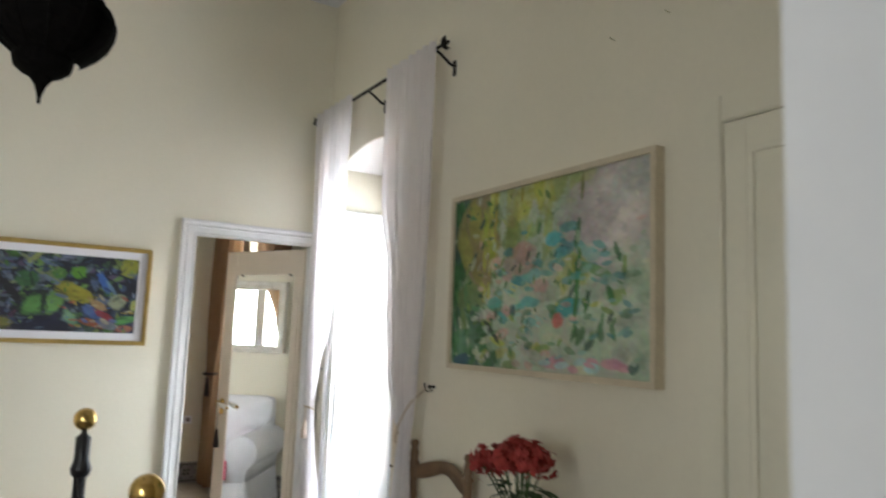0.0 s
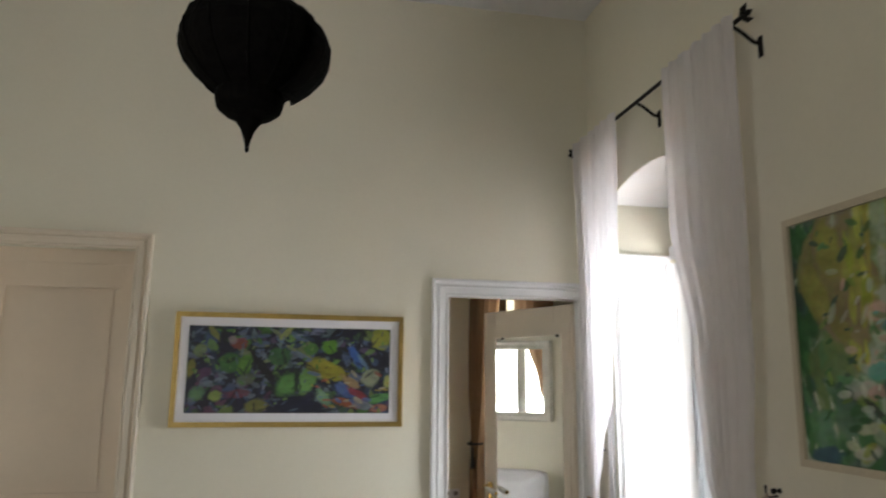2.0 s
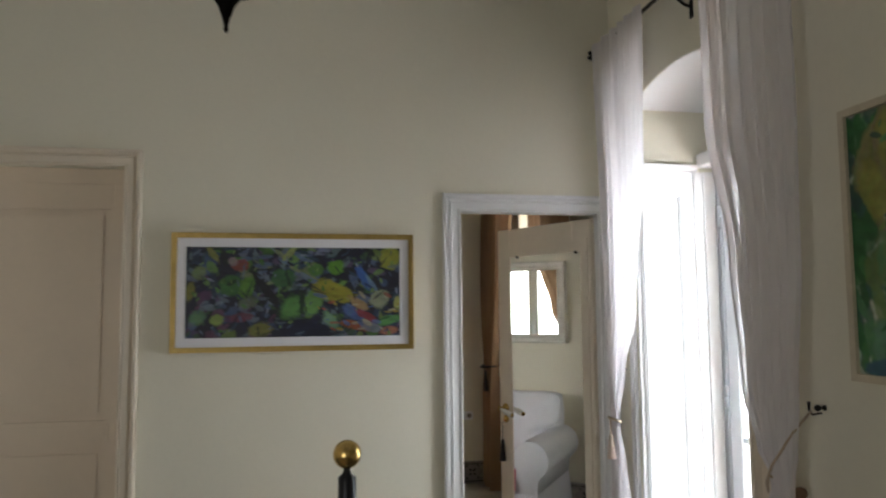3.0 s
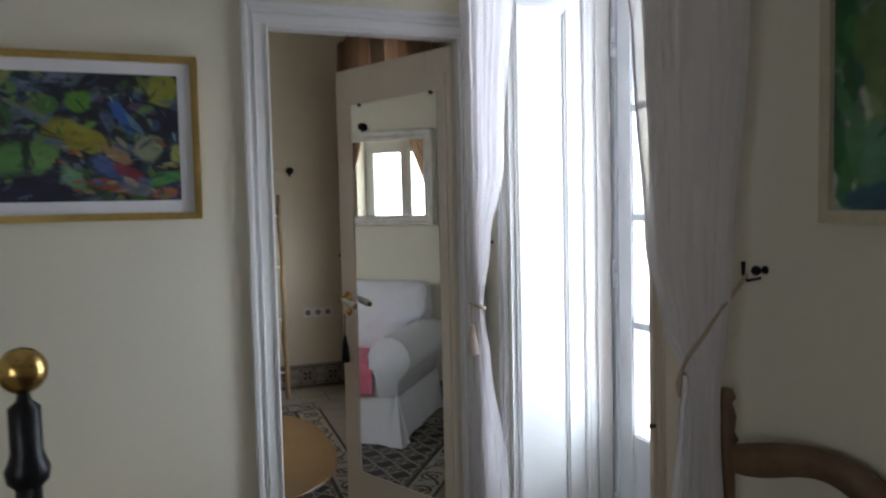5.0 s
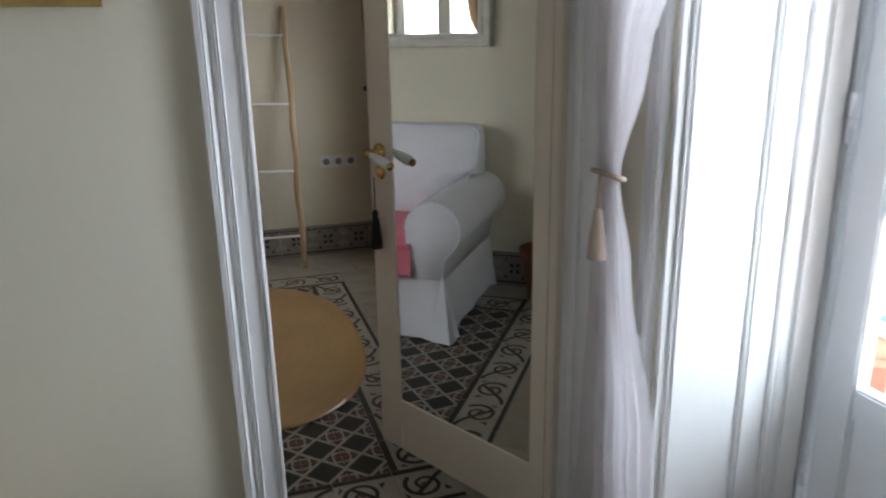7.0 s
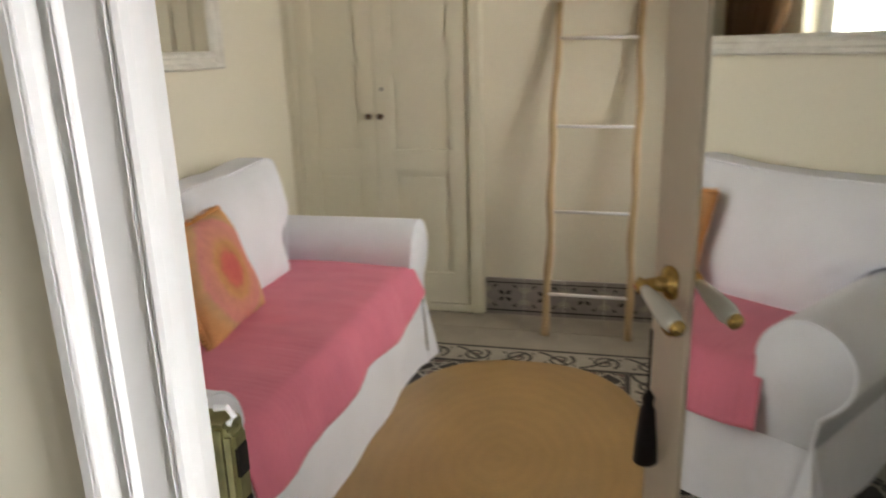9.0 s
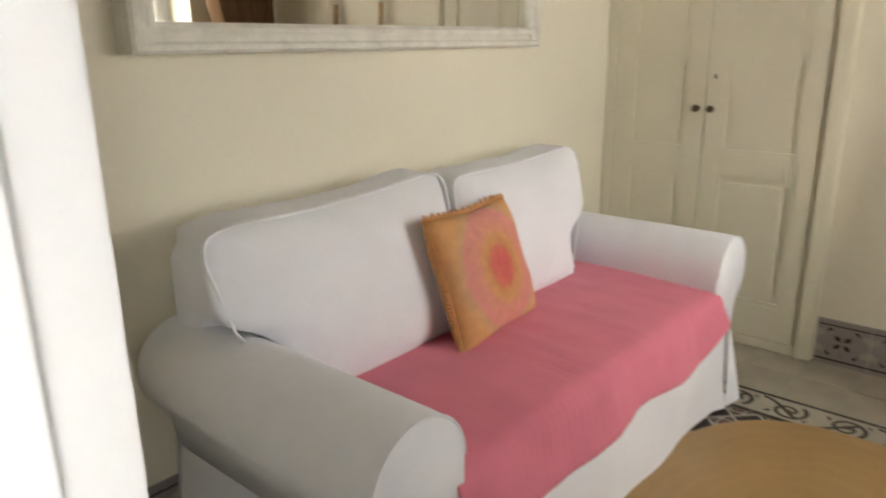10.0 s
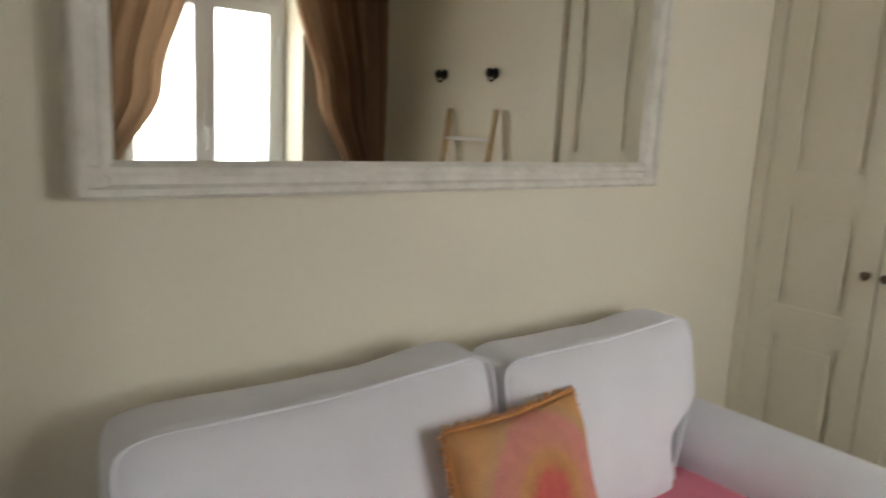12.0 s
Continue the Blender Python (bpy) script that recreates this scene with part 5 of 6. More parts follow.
def throw_blanket():
    """Thin pink cloth over the seat, hanging over the front edge."""
    t = thing("throw_blanket", (0, 5.2, 0.48), "pink ribbed cotton throw spread over the sofa seat", "throw")
    prof = []
    x1 = 0.265
    for k in range(30):
        x = -0.40 + (x1 - 0.055 + 0.40) * k / 29
        prof.append((x, 0.493 + 0.012 * math.sin((x + 0.4) / 0.62 * math.pi)))
    for k in range(1, 9):
        a = math.pi / 2 * k / 8
        prof.append((x1 - 0.055 + 0.068 * math.sin(a), 0.425 + 0.068 * math.cos(a)))
    for k in range(1, 9):
        prof.append((x1 + 0.013 + 0.0035 * k, 0.425 - 0.0125 * k))
    bm = bmesh.new()
    grid = []
    n = 340
    ya, yb = 4.485, 5.905
    for i in range(n + 1):
        u = i / n
        y = ya + (yb - ya) * u
        line = []
        for k, (x, z) in enumerate(prof):
            d = max(0, k - 29) / (len(prof) - 30)
            w = 0.004 * noise.noise((x * 7, y * 6, 2)) + 0.00045 * max(0, 0.5 + noise.noise((x * 2, y * 2.5, 3))) * math.sin(y * 228 + 5 * x) * min(1, max(0, (x + 0.05) * 5)) + 0.0035 * noise.noise((x * 3, y * 14, 7))
            lifted = max(0.0, (u - 0.80) / 0.20)
            hang = -0.070 * d * lifted * lifted + 0.012 * d / (1 + math.exp((u - 0.52) * 120)) + 0.010 * d * math.sin(u * 9) + 0.03 * d * (u - 0.5)
            yy = y + (0.03 * d * (u - 0.5)) if d else y
            line.append(bm.verts.new((x + (0.010 * d * math.sin(y * 14)) + (w if d else 0), yy, z - hang + (0 if d else w))))
        grid.append(line)
    for a, b in zip(grid, grid[1:]):
        for k in range(len(prof) - 1):
            bm.faces.new((a[k], a[k + 1], b[k + 1], b[k]))
    ob = part("cloth", bm, M["pink"], t, smooth=True)
    md = ob.modifiers.new("thickness", "SOLIDIFY")
    md.thickness, md.offset = 0.006, 1


throw_blanket()


def target_mat():
    """Concentric rings of pink and coral on orange, on the face of the cushion."""
    m = mat("sunburst_print", (0.70, 0.38, 0.17), 0.9, var=0.5, scale=30, bump=0.6, bscale=150)
    nt = m.node_tree
    b = nt.nodes["Principled BSDF"]
    tc = nt.nodes.new("ShaderNodeTexCoord")
    ln = nt.nodes.new("ShaderNodeVectorMath")
    ln.operation = "LENGTH"
    sep = nt.nodes.new("ShaderNodeMapping")
    sep.inputs["Scale"].default_value = (0.72, 0.72, 0)
    sep.inputs["Location"].default_value = (-0.008, 0.0, 0)
    nt.links.new(tc.outputs["Object"], sep.inputs["Vector"])
    nz = nt.nodes.new("ShaderNodeTexNoise")
    nz.inputs["Scale"].default_value = 45
    nt.links.new(tc.outputs["Object"], nz.inputs["Vector"])
    nt.links.new(sep.outputs["Vector"], ln.inputs[0])
    ad = nt.nodes.new("ShaderNodeMath")
    ad.operation = "MULTIPLY_ADD"
    ad.inputs[1].default_value = 0.018
    nt.links.new(nz.outputs["Fac"], ad.inputs[0])
    nt.links.new(ln.outputs["Value"], ad.inputs[2])
    ramp = nt.nodes.new("ShaderNodeValToRGB")
    els = ramp.color_ramp.elements
    els[0].position, els[0].color = 0.0, (0.60, 0.07, 0.10, 1)
    els[1].position, els[1].color = 0.048, (0.60, 0.09, 0.10, 1)
    for p, c in ((0.060, (0.55, 0.22, 0.10)), (0.078, (0.60, 0.30, 0.12)), (0.092, (0.64, 0.26, 0.20)), (0.135, (0.66, 0.24, 0.24)), (0.150, (0.56, 0.34, 0.18)), (0.175, (0.66, 0.34, 0.14))):
        e = els.new(p)
        e.color = (*c, 1)
    nt.links.new(ad.outputs[0], ramp.inputs["Fac"])
    old = b.inputs["Base Color"].links[0].from_socket
    mx = nt.nodes.new("ShaderNodeMixRGB")
    mx.inputs[0].default_value = 0.8
    nt.links.new(old, mx.inputs[1])
    nt.links.new(ramp.outputs["Color"], mx.inputs[2])
    nt.links.new(mx.outputs[0], b.inputs["Base Color"])
    return m


def throw_cushion():
    c = Vector((-0.19, 5.152, 0.672))
    u = Vector((-0.06, 0.46, -0.012)).normalized()
    up = Vector((-0.135, -0.03, 0.38))
    up = (up - u * up.dot(u)).normalized()
    nrm = u.cross(up)
    m = Matrix(((u.x, up.x, nrm.x, c.x), (u.y, up.y, nrm.y, c.y), (u.z, up.z, nrm.z, c.z), (0, 0, 0, 1)))
    t = thing("throw_cushion", (c.x, c.y, 0.49), "orange embroidered square cushion with pink rings, leaning on the sofa back", "cushion")
    n = 26
    h = 0.205
    bm = bmesh.new()
    sides = {}
    for s in (1, -1):
        for i in range(n + 1):
            for j in range(n + 1):
                a, b = -1 + 2 * i / n, -1 + 2 * j / n
                th = 0.062 * ((1 - a ** 4) * (1 - b ** 4)) ** 0.45
                pull = 1 - 0.06 * (1 - abs(a)) * abs(b) - 0.06 * (1 - abs(b)) * abs(a)
                edge = i in (0, n) or j in (0, n)
                if edge and s < 0:
                    sides[(s, i, j)] = sides[(1, i, j)]
                    continue
                w = 0.004 * noise.noise((a * 3, b * 3, s))
                sides[(s, i, j)] = bm.verts.new((a * h * pull * 1.1, b * h * 0.96 * pull, s * th + (0 if edge else w)))
    for s in (1, -1):
        for i in range(n):
            for j in range(n):
                bm.faces.new([sides[(s, *k)] for k in ((i, j), (i + 1, j), (i + 1, j + 1), (i, j + 1))])
    me_ob = finish("cover", bm, target_mat(), True)
    me_ob.parent = t
    me_ob.matrix_parent_inverse = Matrix.Translation(-t.location)
    me_ob.matrix_basis = m
    me_ob["label"] = "sunburst printed cover"
    # fringe of short cords round the rim
    bm = bmesh.new()
    rnd = random.Random(3)
    for side in range(4):
        for k in range(34):
            a = -1 + 2 * (k + 0.5) / 34
            q = {0: (a, -1), 1: (1, a), 2: (a, 1), 3: (-1, a)}[side]
            pull = 1 - 0.06 * (1 - abs(a))
            p = Vector((1.1 * q[0] * h * (pull if side in (1, 3) else 1), q[1] * h * 0.965 * (pull if side in (0, 2) else 1), 0))
            o = Vector((q[0] if side in (1, 3) else 0, q[1] if side in (0, 2) else 0, rnd.uniform(-0.3, 0.3)))
            tube(bm, [m @ p, m @ (p + o * rnd.uniform(0.010, 0.019))], [0.0036, 0.0026], 5)
    part("fringe", bm, M["orange"], t, "short orange fringe")
    loop = []
    for side in range(4):
        for k in range(14):
            a = -1 + 2 * k / 14
            q = {0: (a, -1), 1: (1, a), 2: (-a, 1), 3: (-1, -a)}[side]
            pull = 1 - 0.06 * (1 - abs(a))
            loop.append(m @ Vector((1.1 * q[0] * h * (pull if side in (1, 3) else 1), q[1] * h * 0.965 * (pull if side in (0, 2) else 1), 0.002)))
    loop.append(loop[0])
    part("edging", tube(bmesh.new(), loop, 0.005, 6), M["orange"], t, "orange corded edge")


throw_cushion()


def wall_mirror():
    y0, y1, z0, z1 = 4.318, 6.040, 1.318, 1.992
    t = thing("wall_mirror", (SX, 5.2, z0), "wide mirror in a whitewashed carved wooden frame above the sofa", "mirror")
    def lift(d):
        return SX + d

    def swing(bm):
        for v in bm.verts:
            if v.co.x > SX + 0.0025:
                v.co.x += 0.028 * (y1 - v.co.y)
        return bm

    bm = bmesh.new()
    prof = [(0.0, 0.002), (0.0, 0.024), (0.008, 0.034), (0.020, 0.032), (0.028, 0.022), (0.042, 0.020), (0.050, 0.026), (0.060, 0.024), (0.068, 0.014), (0.074, 0.006)]
    rings = []
    for f, d in prof:
        rings.append([bm.verts.new((lift(d), y, z)) for y, z in ((y0 + f, z0 + f), (y1 - f, z0 + f), (y1 - f, z1 - f), (y0 + f, z1 - f))])
    for a, b in zip(rings, rings[1:]):
        for k in range(4):
            bm.faces.new((a[k], a[(k + 1) % 4], b[(k + 1) % 4], b[k]))
    part("frame", swing(bm), M["distressed"], t, "whitewashed carved frame")
    # low carved leaves at the corners
    for y, z in ((y0 + 0.036, z0 + 0.036), (y1 - 0.036, z0 + 0.036), (y0 + 0.036, z1 - 0.036), (y1 - 0.036, z1 - 0.036)):
        bm = lathe(bmesh.new(), [(0.030, 0.0), (0.026, 0.004), (0.014, 0.006), (0.004, 0.009)], at=(lift(0.021), y, z), axis="x", seg=7)
        part("corner_leaf", swing(bm), M["distressed"], t, smooth=True)
    part("glass", swing(B((lift(0.003), y0 + 0.070, z0 + 0.070), (lift(0.008), y1 - 0.070, z1 - 0.070))), M["mirror"], t, "silvered glass")


M["distressed"] = mat("whitewashed_wood", (0.76, 0.74, 0.67), 0.55, var=0.10, scale=14, bump=0.2, bscale=60, colour2=(0.62, 0.60, 0.52))
wall_mirror()


def ladder():
    t = thing("wooden_ladder", (0.97, 6.55, 0), "decorative ladder of peeled branches with white rungs leaning on the wall", "ladder")
    for xa, xb, sd in ((0.765, 0.800, 1.0), (1.168, 1.165, 4.0)):
        pts, rs = [], []
        for k in range(26):
            f = k / 25
            z = 1.565 * f
            pts.append((xa + (xb - xa) * f + 0.008 * math.sin(5 * f + sd) * math.sin(math.pi * f) + 0.004 * math.sin(23 * f + sd), 6.435 + 0.235 * f + 0.006 * math.sin(9 * f), z))
            rs.append(0.019 - 0.003 * f + 0.0018 * math.sin(31 * f + sd))
        part("pole", tube(bmesh.new(), pts, rs, 12), M["pole"], t, smooth=True)
    for z in (0.205, 0.605, 1.005, 1.405):
        f = z / 1.565
        y = 6.435 + 0.235 * f
        bm = tube(bmesh.new(), [(0.765 + 0.03 * f, y, z), (0.97, y, z - 0.002), (1.166, y, z - 0.004)], 0.008, 10)
        part("rung", bm, M["white"], t, "white painted rung", True)


ladder()


def jute_rug():
    t = thing("jute_rug", (0.72, 5.28, 0), "oval braided straw-coloured jute rug on patterned tiles", "rug")
    bm = bmesh.new()
    cx, cy, ax, ay = 0.735, 5.285, 0.535, 0.815
    n = 96
    rings = []
    for s, z in ((1.0, 0.002), (1.004, 0.007), (0.99, 0.012), (0.9, 0.0125), (0.7, 0.0125), (0.4, 0.0125), (0.1, 0.0125)):
        ring = []
        for k in range(n):
            a = 2 * math.pi * k / n
            c, q = math.cos(a), math.sin(a)
            e = 0.80
            ring.append(bm.verts.new((cx + ax * s * math.copysign(abs(c) ** e, c), cy + ay * s * math.copysign(abs(q) ** e, q), z)))
        rings.append(ring)
    for a, b in zip(rings, rings[1:]):
        for k in range(n):
            bm.faces.new((a[k], a[(k + 1) % n], b[(k + 1) % n], b[k]))
    bm.faces.new(rings[-1])
    bmesh.ops.translate(bm, verts=bm.verts, vec=(-cx, -cy, 0))
    ob = finish("braid", bm, M["jute"])
    ob.parent = t
    ob.matrix_parent_inverse = Matrix.Translation(-t.location)
    ob.matrix_basis = Matrix.Translation((cx, cy, 0))


jute_rug()


def flower_pot():
    t = thing("terracotta_pot", (-0.45, 3.99, 0), "weathered empty terracotta pot on the floor beside the sofa", "pot")
    bm = lathe(bmesh.new(), [(0.085, 0.002), (0.09, 0.01), (0.118, 0.22), (0.135, 0.225), (0.140, 0.285), (0.126, 0.288), (0.115, 0.24), (0.02, 0.235)], at=(-0.45, 3.99, 0), seg=32)
    part("body", bm, M["terracotta"], t, smooth=True)


flower_pot()


def wall_hook(x, y, z, axis, sign):
    t = thing("wall_hook", (x, y, z), "black round iron coat hook on the cream wall", "hook", "sitting room hooks")
    bm = lathe(bmesh.new(), [(0.030, 0.0), (0.029, sign * 0.006), (0.012, sign * 0.010), (0.010, sign * 0.03), (0.022, sign * 0.038), (0.026, sign * 0.05), (0.014, sign * 0.06)], at=(x, y, z), axis=axis, seg=18)
    part("knob", bm, M["iron"], t, smooth=True)
    line = [(0.008, -0.01), (0.030, -0.030), (0.050, -0.028), (0.058, -0.008)]
    pts = [(x + sign * d if axis == "x" else x - 0.006, y + sign * d if axis == "y" else y - 0.006, z + h - 0.012) for d, h in line]
    part("prong", tube(bmesh.new(), pts, [0.006, 0.006, 0.006, 0.008], 8), M["iron"], t, smooth=True)


wall_hook(1.268, FY, 1.755, "y", -1)
wall_hook(0.845, FY, 1.755, "y", -1)
wall_hook(SX, 4.857, 2.03, "x", 1)


def sockets():
    for x in (1.375, 1.455, 1.535):
        t = thing("power_socket", (x, FY, 0.615), "white plastic wall socket", "socket", "row of wall sockets")
        bm = B((x - 0.039, FY - 0.010, 0.577), (x + 0.039, FY, 0.655), 0.004)
        pl = part("plate", bm, M["white_plastic"], t)
        # grey disc and black dots paint the shade of the recess and pin holes
        bm = lathe(bmesh.new(), [(0.022, -0.0105), (0.021, -0.012), (0.019, -0.0115)], at=(x, FY, 0.616), axis="y", seg=20)
        part("well_shade", bm, M["t_grey"], t)
        for d in (-0.0095, 0.0095):
            bm = lathe(bmesh.new(), [(0.0028, -0.0118), (0.0028, -0.0130)], at=(x + d, FY, 0.616), axis="y", seg=8)
            part("pin_hole_shade", bm, M["black"], t)


sockets()


def sitting_window():
    t = thing("sitting_room_window", (2.12, 5.62, 0.88), "white two-casement window in a deep reveal", "window")
    x0, x1, y0, y1, z0, z1 = 2.10, 2.16, 5.12, 6.12, 0.88, 2.46
    bm = bmesh.new()
    ring_frame(bm, "x", x0, x1, (y0, z0, y1, z1), (y0 + 0.045, z0 + 0.045, y1 - 0.045, z1 - 0.045))
    part("window_frame", bm, M["pvc"], t)
    for a, b in ((y0 + 0.048, 5.619), (5.621, y1 - 0.048)):
        bm = bmesh.new()
        ring_frame(bm, "x", x0 - 0.012, x1 - 0.01, (a, z0 + 0.048, b, 2.12), (a + 0.06, z0 + 0.12, b - 0.06, 2.06))
        part("casement", bm, M["pvc"], t)
        g = part("pane", B((x0 + 0.018, a + 0.058, z0 + 0.118), (x0 + 0.022, b - 0.058, 2.062)), M["glass"], t)
        g.visible_shadow = False
        g = part("top_pane", B((x0 + 0.018, a + 0.058, 2.198), (x0 + 0.022, b - 0.058, z1 - 0.088)), M["glass"], t)
        g.visible_shadow = False
    bm = bmesh.new()
    box(bm, (x0 - 0.01, y0 + 0.046, 2.122), (x1 - 0.01, y1 - 0.046, 2.20), 0.004)
    box(bm, (x0 + 0.005, 5.59, 2.20), (x1 - 0.015, 5.65, z1 - 0.046), 0.003)
    part("transom", bm, M["pvc"], t)
    part("handle_plate", B((x0 - 0.026, 5.604, 1.30), (x0 - 0.013, 5.630, 1.44), 0.003), M["pvc"], t)
    part("handle", tube(bmesh.new(), [(x0 - 0.02, 5.617, 1.39), (x0 - 0.055, 5.617, 1.39), (x0 - 0.06, 5.617, 1.375), (x0 - 0.06, 5.617, 1.27)], 0.008, 8), M["pvc"], t, "white window handle", True)
    for hy in (y0 + 0.046, y1 - 0.046):
        for hz in (1.12, 1.90):
            part("hinge", lathe(bmesh.new(), [(0.005, -0.04), (0.008, -0.036), (0.008, 0.036), (0.005, 0.04)], at=(x0 - 0.020, hy, hz), seg=10), M["pvc"], t, smooth=True)
    part("window_sill", B((RX - 0.03, y0 - 0.03, z0 - 0.03), (x0, y1 + 0.03, z0 + 0.002), 0.006), M["white"], t)
    for y, w, sd in ((6.27, 0.31, 1), (4.87, 0.28, 6)):
        x, deep = (RX - 0.175, 0.062) if y > 5.4 else (RX - 0.13, 0.035)
        c = thing("curtain", (x, y, 0), "brown cotton curtain gathered with a tieback beside the window", "curtain", "sitting room curtains")
        s = 1 if y > 5.4 else -1
        e = 0.0 if s > 0 else 0.27
        rows = [(2.72, y - s * (0.36 + e), y + s * w, 0.7), (2.2, y - s * (0.28 + e), y + s * w, 0.9), (1.6, y - s * (0.12 + e), y + s * w, 0.9), (1.10, y + s * (0.08 - e * 0.8), y + s * w, 0.6), (0.8, y + s * 0.06, y + s * w, 0.8), (0.03, y - s * 0.02, y + s * w, 1.0)]
        part("cloth", cloth("c", rows, 6, deep, (x, x), M["brown_cloth"], n=80, m=50, seed=sd), M["brown_cloth"], c, smooth=True)
        ring = [(x + 0.09 * math.cos(a), y + s * 0.20 + 0.11 * math.sin(a), 1.09 + 0.01 * math.cos(a)) for a in [2 * math.pi * k / 20 for k in range(21)]]
        part("tieback", tube(bmesh.new(), ring, 0.012, 8), M["iron"], c, "dark cord tieback")
        tassel_p = (x - 0.07, y + s * 0.14, 1.03)
        bm = lathe(bmesh.new(), [(0.004, 0.03), (0.015, 0.0), (0.012, -0.02), (0.022, -0.12), (0.024, -0.16)], at=tassel_p, seg=12)
        part("tassel", bm, M["tassel_black"], c, smooth=True)
    r = thing("curtain_rod", (RX, 5.6, 2.75), "dark iron curtain rod over the sitting room window", "curtain rod")
    part("rod", tube(bmesh.new(), [(RX - 0.13, 4.40, 2.745), (RX - 0.13, 6.55, 2.745)], 0.012, 10), M["iron"], r)
    for y in (4.45, 6.50):
        part("bracket", tube(bmesh.new(), [(RX, y, 2.74), (RX - 0.13, y, 2.74)], 0.008, 8), M["iron"], r)


sitting_window()

# ---- bedroom things ----


def lantern():
    x, y, z = -0.142, 1.722, 2.215
    t = thing("hanging_lantern", (x, y, z), "dark pierced metal onion-shaped lantern on a chain", "lantern")
    prof = [(0.002, 0.0), (0.006, 0.006), (0.005, 0.014), (0.008, 0.03), (0.018, 0.06), (0.035, 0.085), (0.062, 0.098), (0.082, 0.115), (0.088, 0.14), (0.086, 0.158), (0.098, 0.165), (0.135, 0.195), (0.168, 0.235), (0.184, 0.275),
            (0.186, 0.305), (0.172, 0.345), (0.140, 0.378), (0.100, 0.398), (0.082, 0.406), (0.084, 0.425), (0.074, 0.452), (0.058, 0.462), (0.050, 0.475), (0.062, 0.50)]
    bm = lathe(bmesh.new(), prof, at=(x, y, z), seg=24)
    part("body", bm, M["lantern"], t)
    bm = bmesh.new()
    for k in range(12):
        a = 2 * math.pi * k / 12
        c, s = math.cos(a), math.sin(a)
        tube(bm, [(x + (r + 0.001) * c, y + (r + 0.001) * s, z + h) for r, h in prof[9:20]], 0.0035, 5)
    part("rib", bm, M["lantern"], t)
    # the hinged panel that hangs a little open
    bm = bmesh.new()
    vs = []
    for r, h in prof[9:17]:
        for a in (-0.75, -0.45, -0.15, 0.15):
            vs.append(bm.verts.new((x + 0.014 + (r + 0.004) * math.cos(a), y - 0.008 + (r + 0.004) * math.sin(a), z + h - 0.022)))
    for k in range(7):
        for q in range(3):
            bm.faces.new((vs[k * 4 + q], vs[k * 4 + q + 1], vs[k * 4 + q + 5], vs[k * 4 + q + 4]))
    part("panel", bm, M["lantern"], t, "hinged panel ajar")
    bm = bmesh.new()
    for k in range(10):
        a = 2 * math.pi * k / 10
        c, s = math.cos(a), math.sin(a)
        tube(bm, [(x + 0.060 * c, y + 0.060 * s, z + 0.498), (x + 0.075 * c, y + 0.075 * s, z + 0.525), (x + 0.07 * c, y + 0.07 * s, z + 0.545)], [0.008, 0.011, 0.003], 5)
    part("crown", bm, M["lantern"], t)
    # open cage over the crown: stout ribs and fine wires between them
    cage = [(0.046, 0.495), (0.058, 0.525), (0.068, 0.560), (0.066, 0.590), (0.050, 0.630), (0.024, 0.665), (0.007, 0.695)]
    for k in range(8):
        a = 2 * math.pi * k / 8
        bm = tube(bmesh.new(), [(x + r * math.cos(a), y + r * math.sin(a), z + h) for r, h in cage], [0.006, 0.007, 0.007, 0.007, 0.006, 0.005, 0.005], 6)
        part("cage_rib", bm, M["lantern"], t)
    bm = bmesh.new()
    for k in range(20):
        for s in (1, -1):
            a = 2 * math.pi * k / 20
            tube(bm, [(x + r * math.cos(a + s * 0.35 * i), y + r * math.sin(a + s * 0.35 * i), z + h) for i, (r, h) in enumerate(cage[:6])], 0.0016, 4)
    part("cage_wire", bm, M["lantern"], t, "fine pierced wirework")
    bm = bmesh.new()
    zz, k = z + 0.69, 0
    while zz < H - 0.06:
        o = 0.009
        v = [(x + (o * math.cos(a) if k % 2 else 0), y + (0 if k % 2 else o * math.cos(a)), zz + 0.022 + 0.020 * math.sin(a)) for a in [2 * math.pi * i / 10 for i in range(11)]]
        tube(bm, v, 0.0022, 5)
        zz += 0.033
        k += 1
    part("chain", bm, M["iron"], t)
    bm = lathe(bmesh.new(), [(0.006, H - 0.075), (0.03, H - 0.05), (0.05, H - 0.02), (0.052, H)], at=(x, y, 0), seg=20)
    part("ceiling_rose", bm, M["iron"], t, smooth=True)


def pierced():
    m = mat("pierced_dark_metal", (0.004, 0.0035, 0.003), 0.8, 0.0, var=0.4, scale=30, bump=0.0, spec=0.06)
    nt = m.node_tree
    b = nt.nodes["Principled BSDF"]
    tc = nt.nodes.new("ShaderNodeTexCoord")
    vo = nt.nodes.new("ShaderNodeTexVoronoi")
    vo.inputs["Scale"].default_value = 60
    nt.links.new(tc.outputs["Object"], vo.inputs["Vector"])
    bp = nt.nodes.new("ShaderNodeBump")
    bp.inputs["Strength"].default_value, bp.inputs["Distance"].default_value = 0.6, 0.003
    nt.links.new(vo.outputs["Distance"], bp.inputs["Height"])
    nt.links.new(bp.outputs["Normal"], b.inputs["Normal"])
    return m


M["lantern"] = pierced()
lantern()


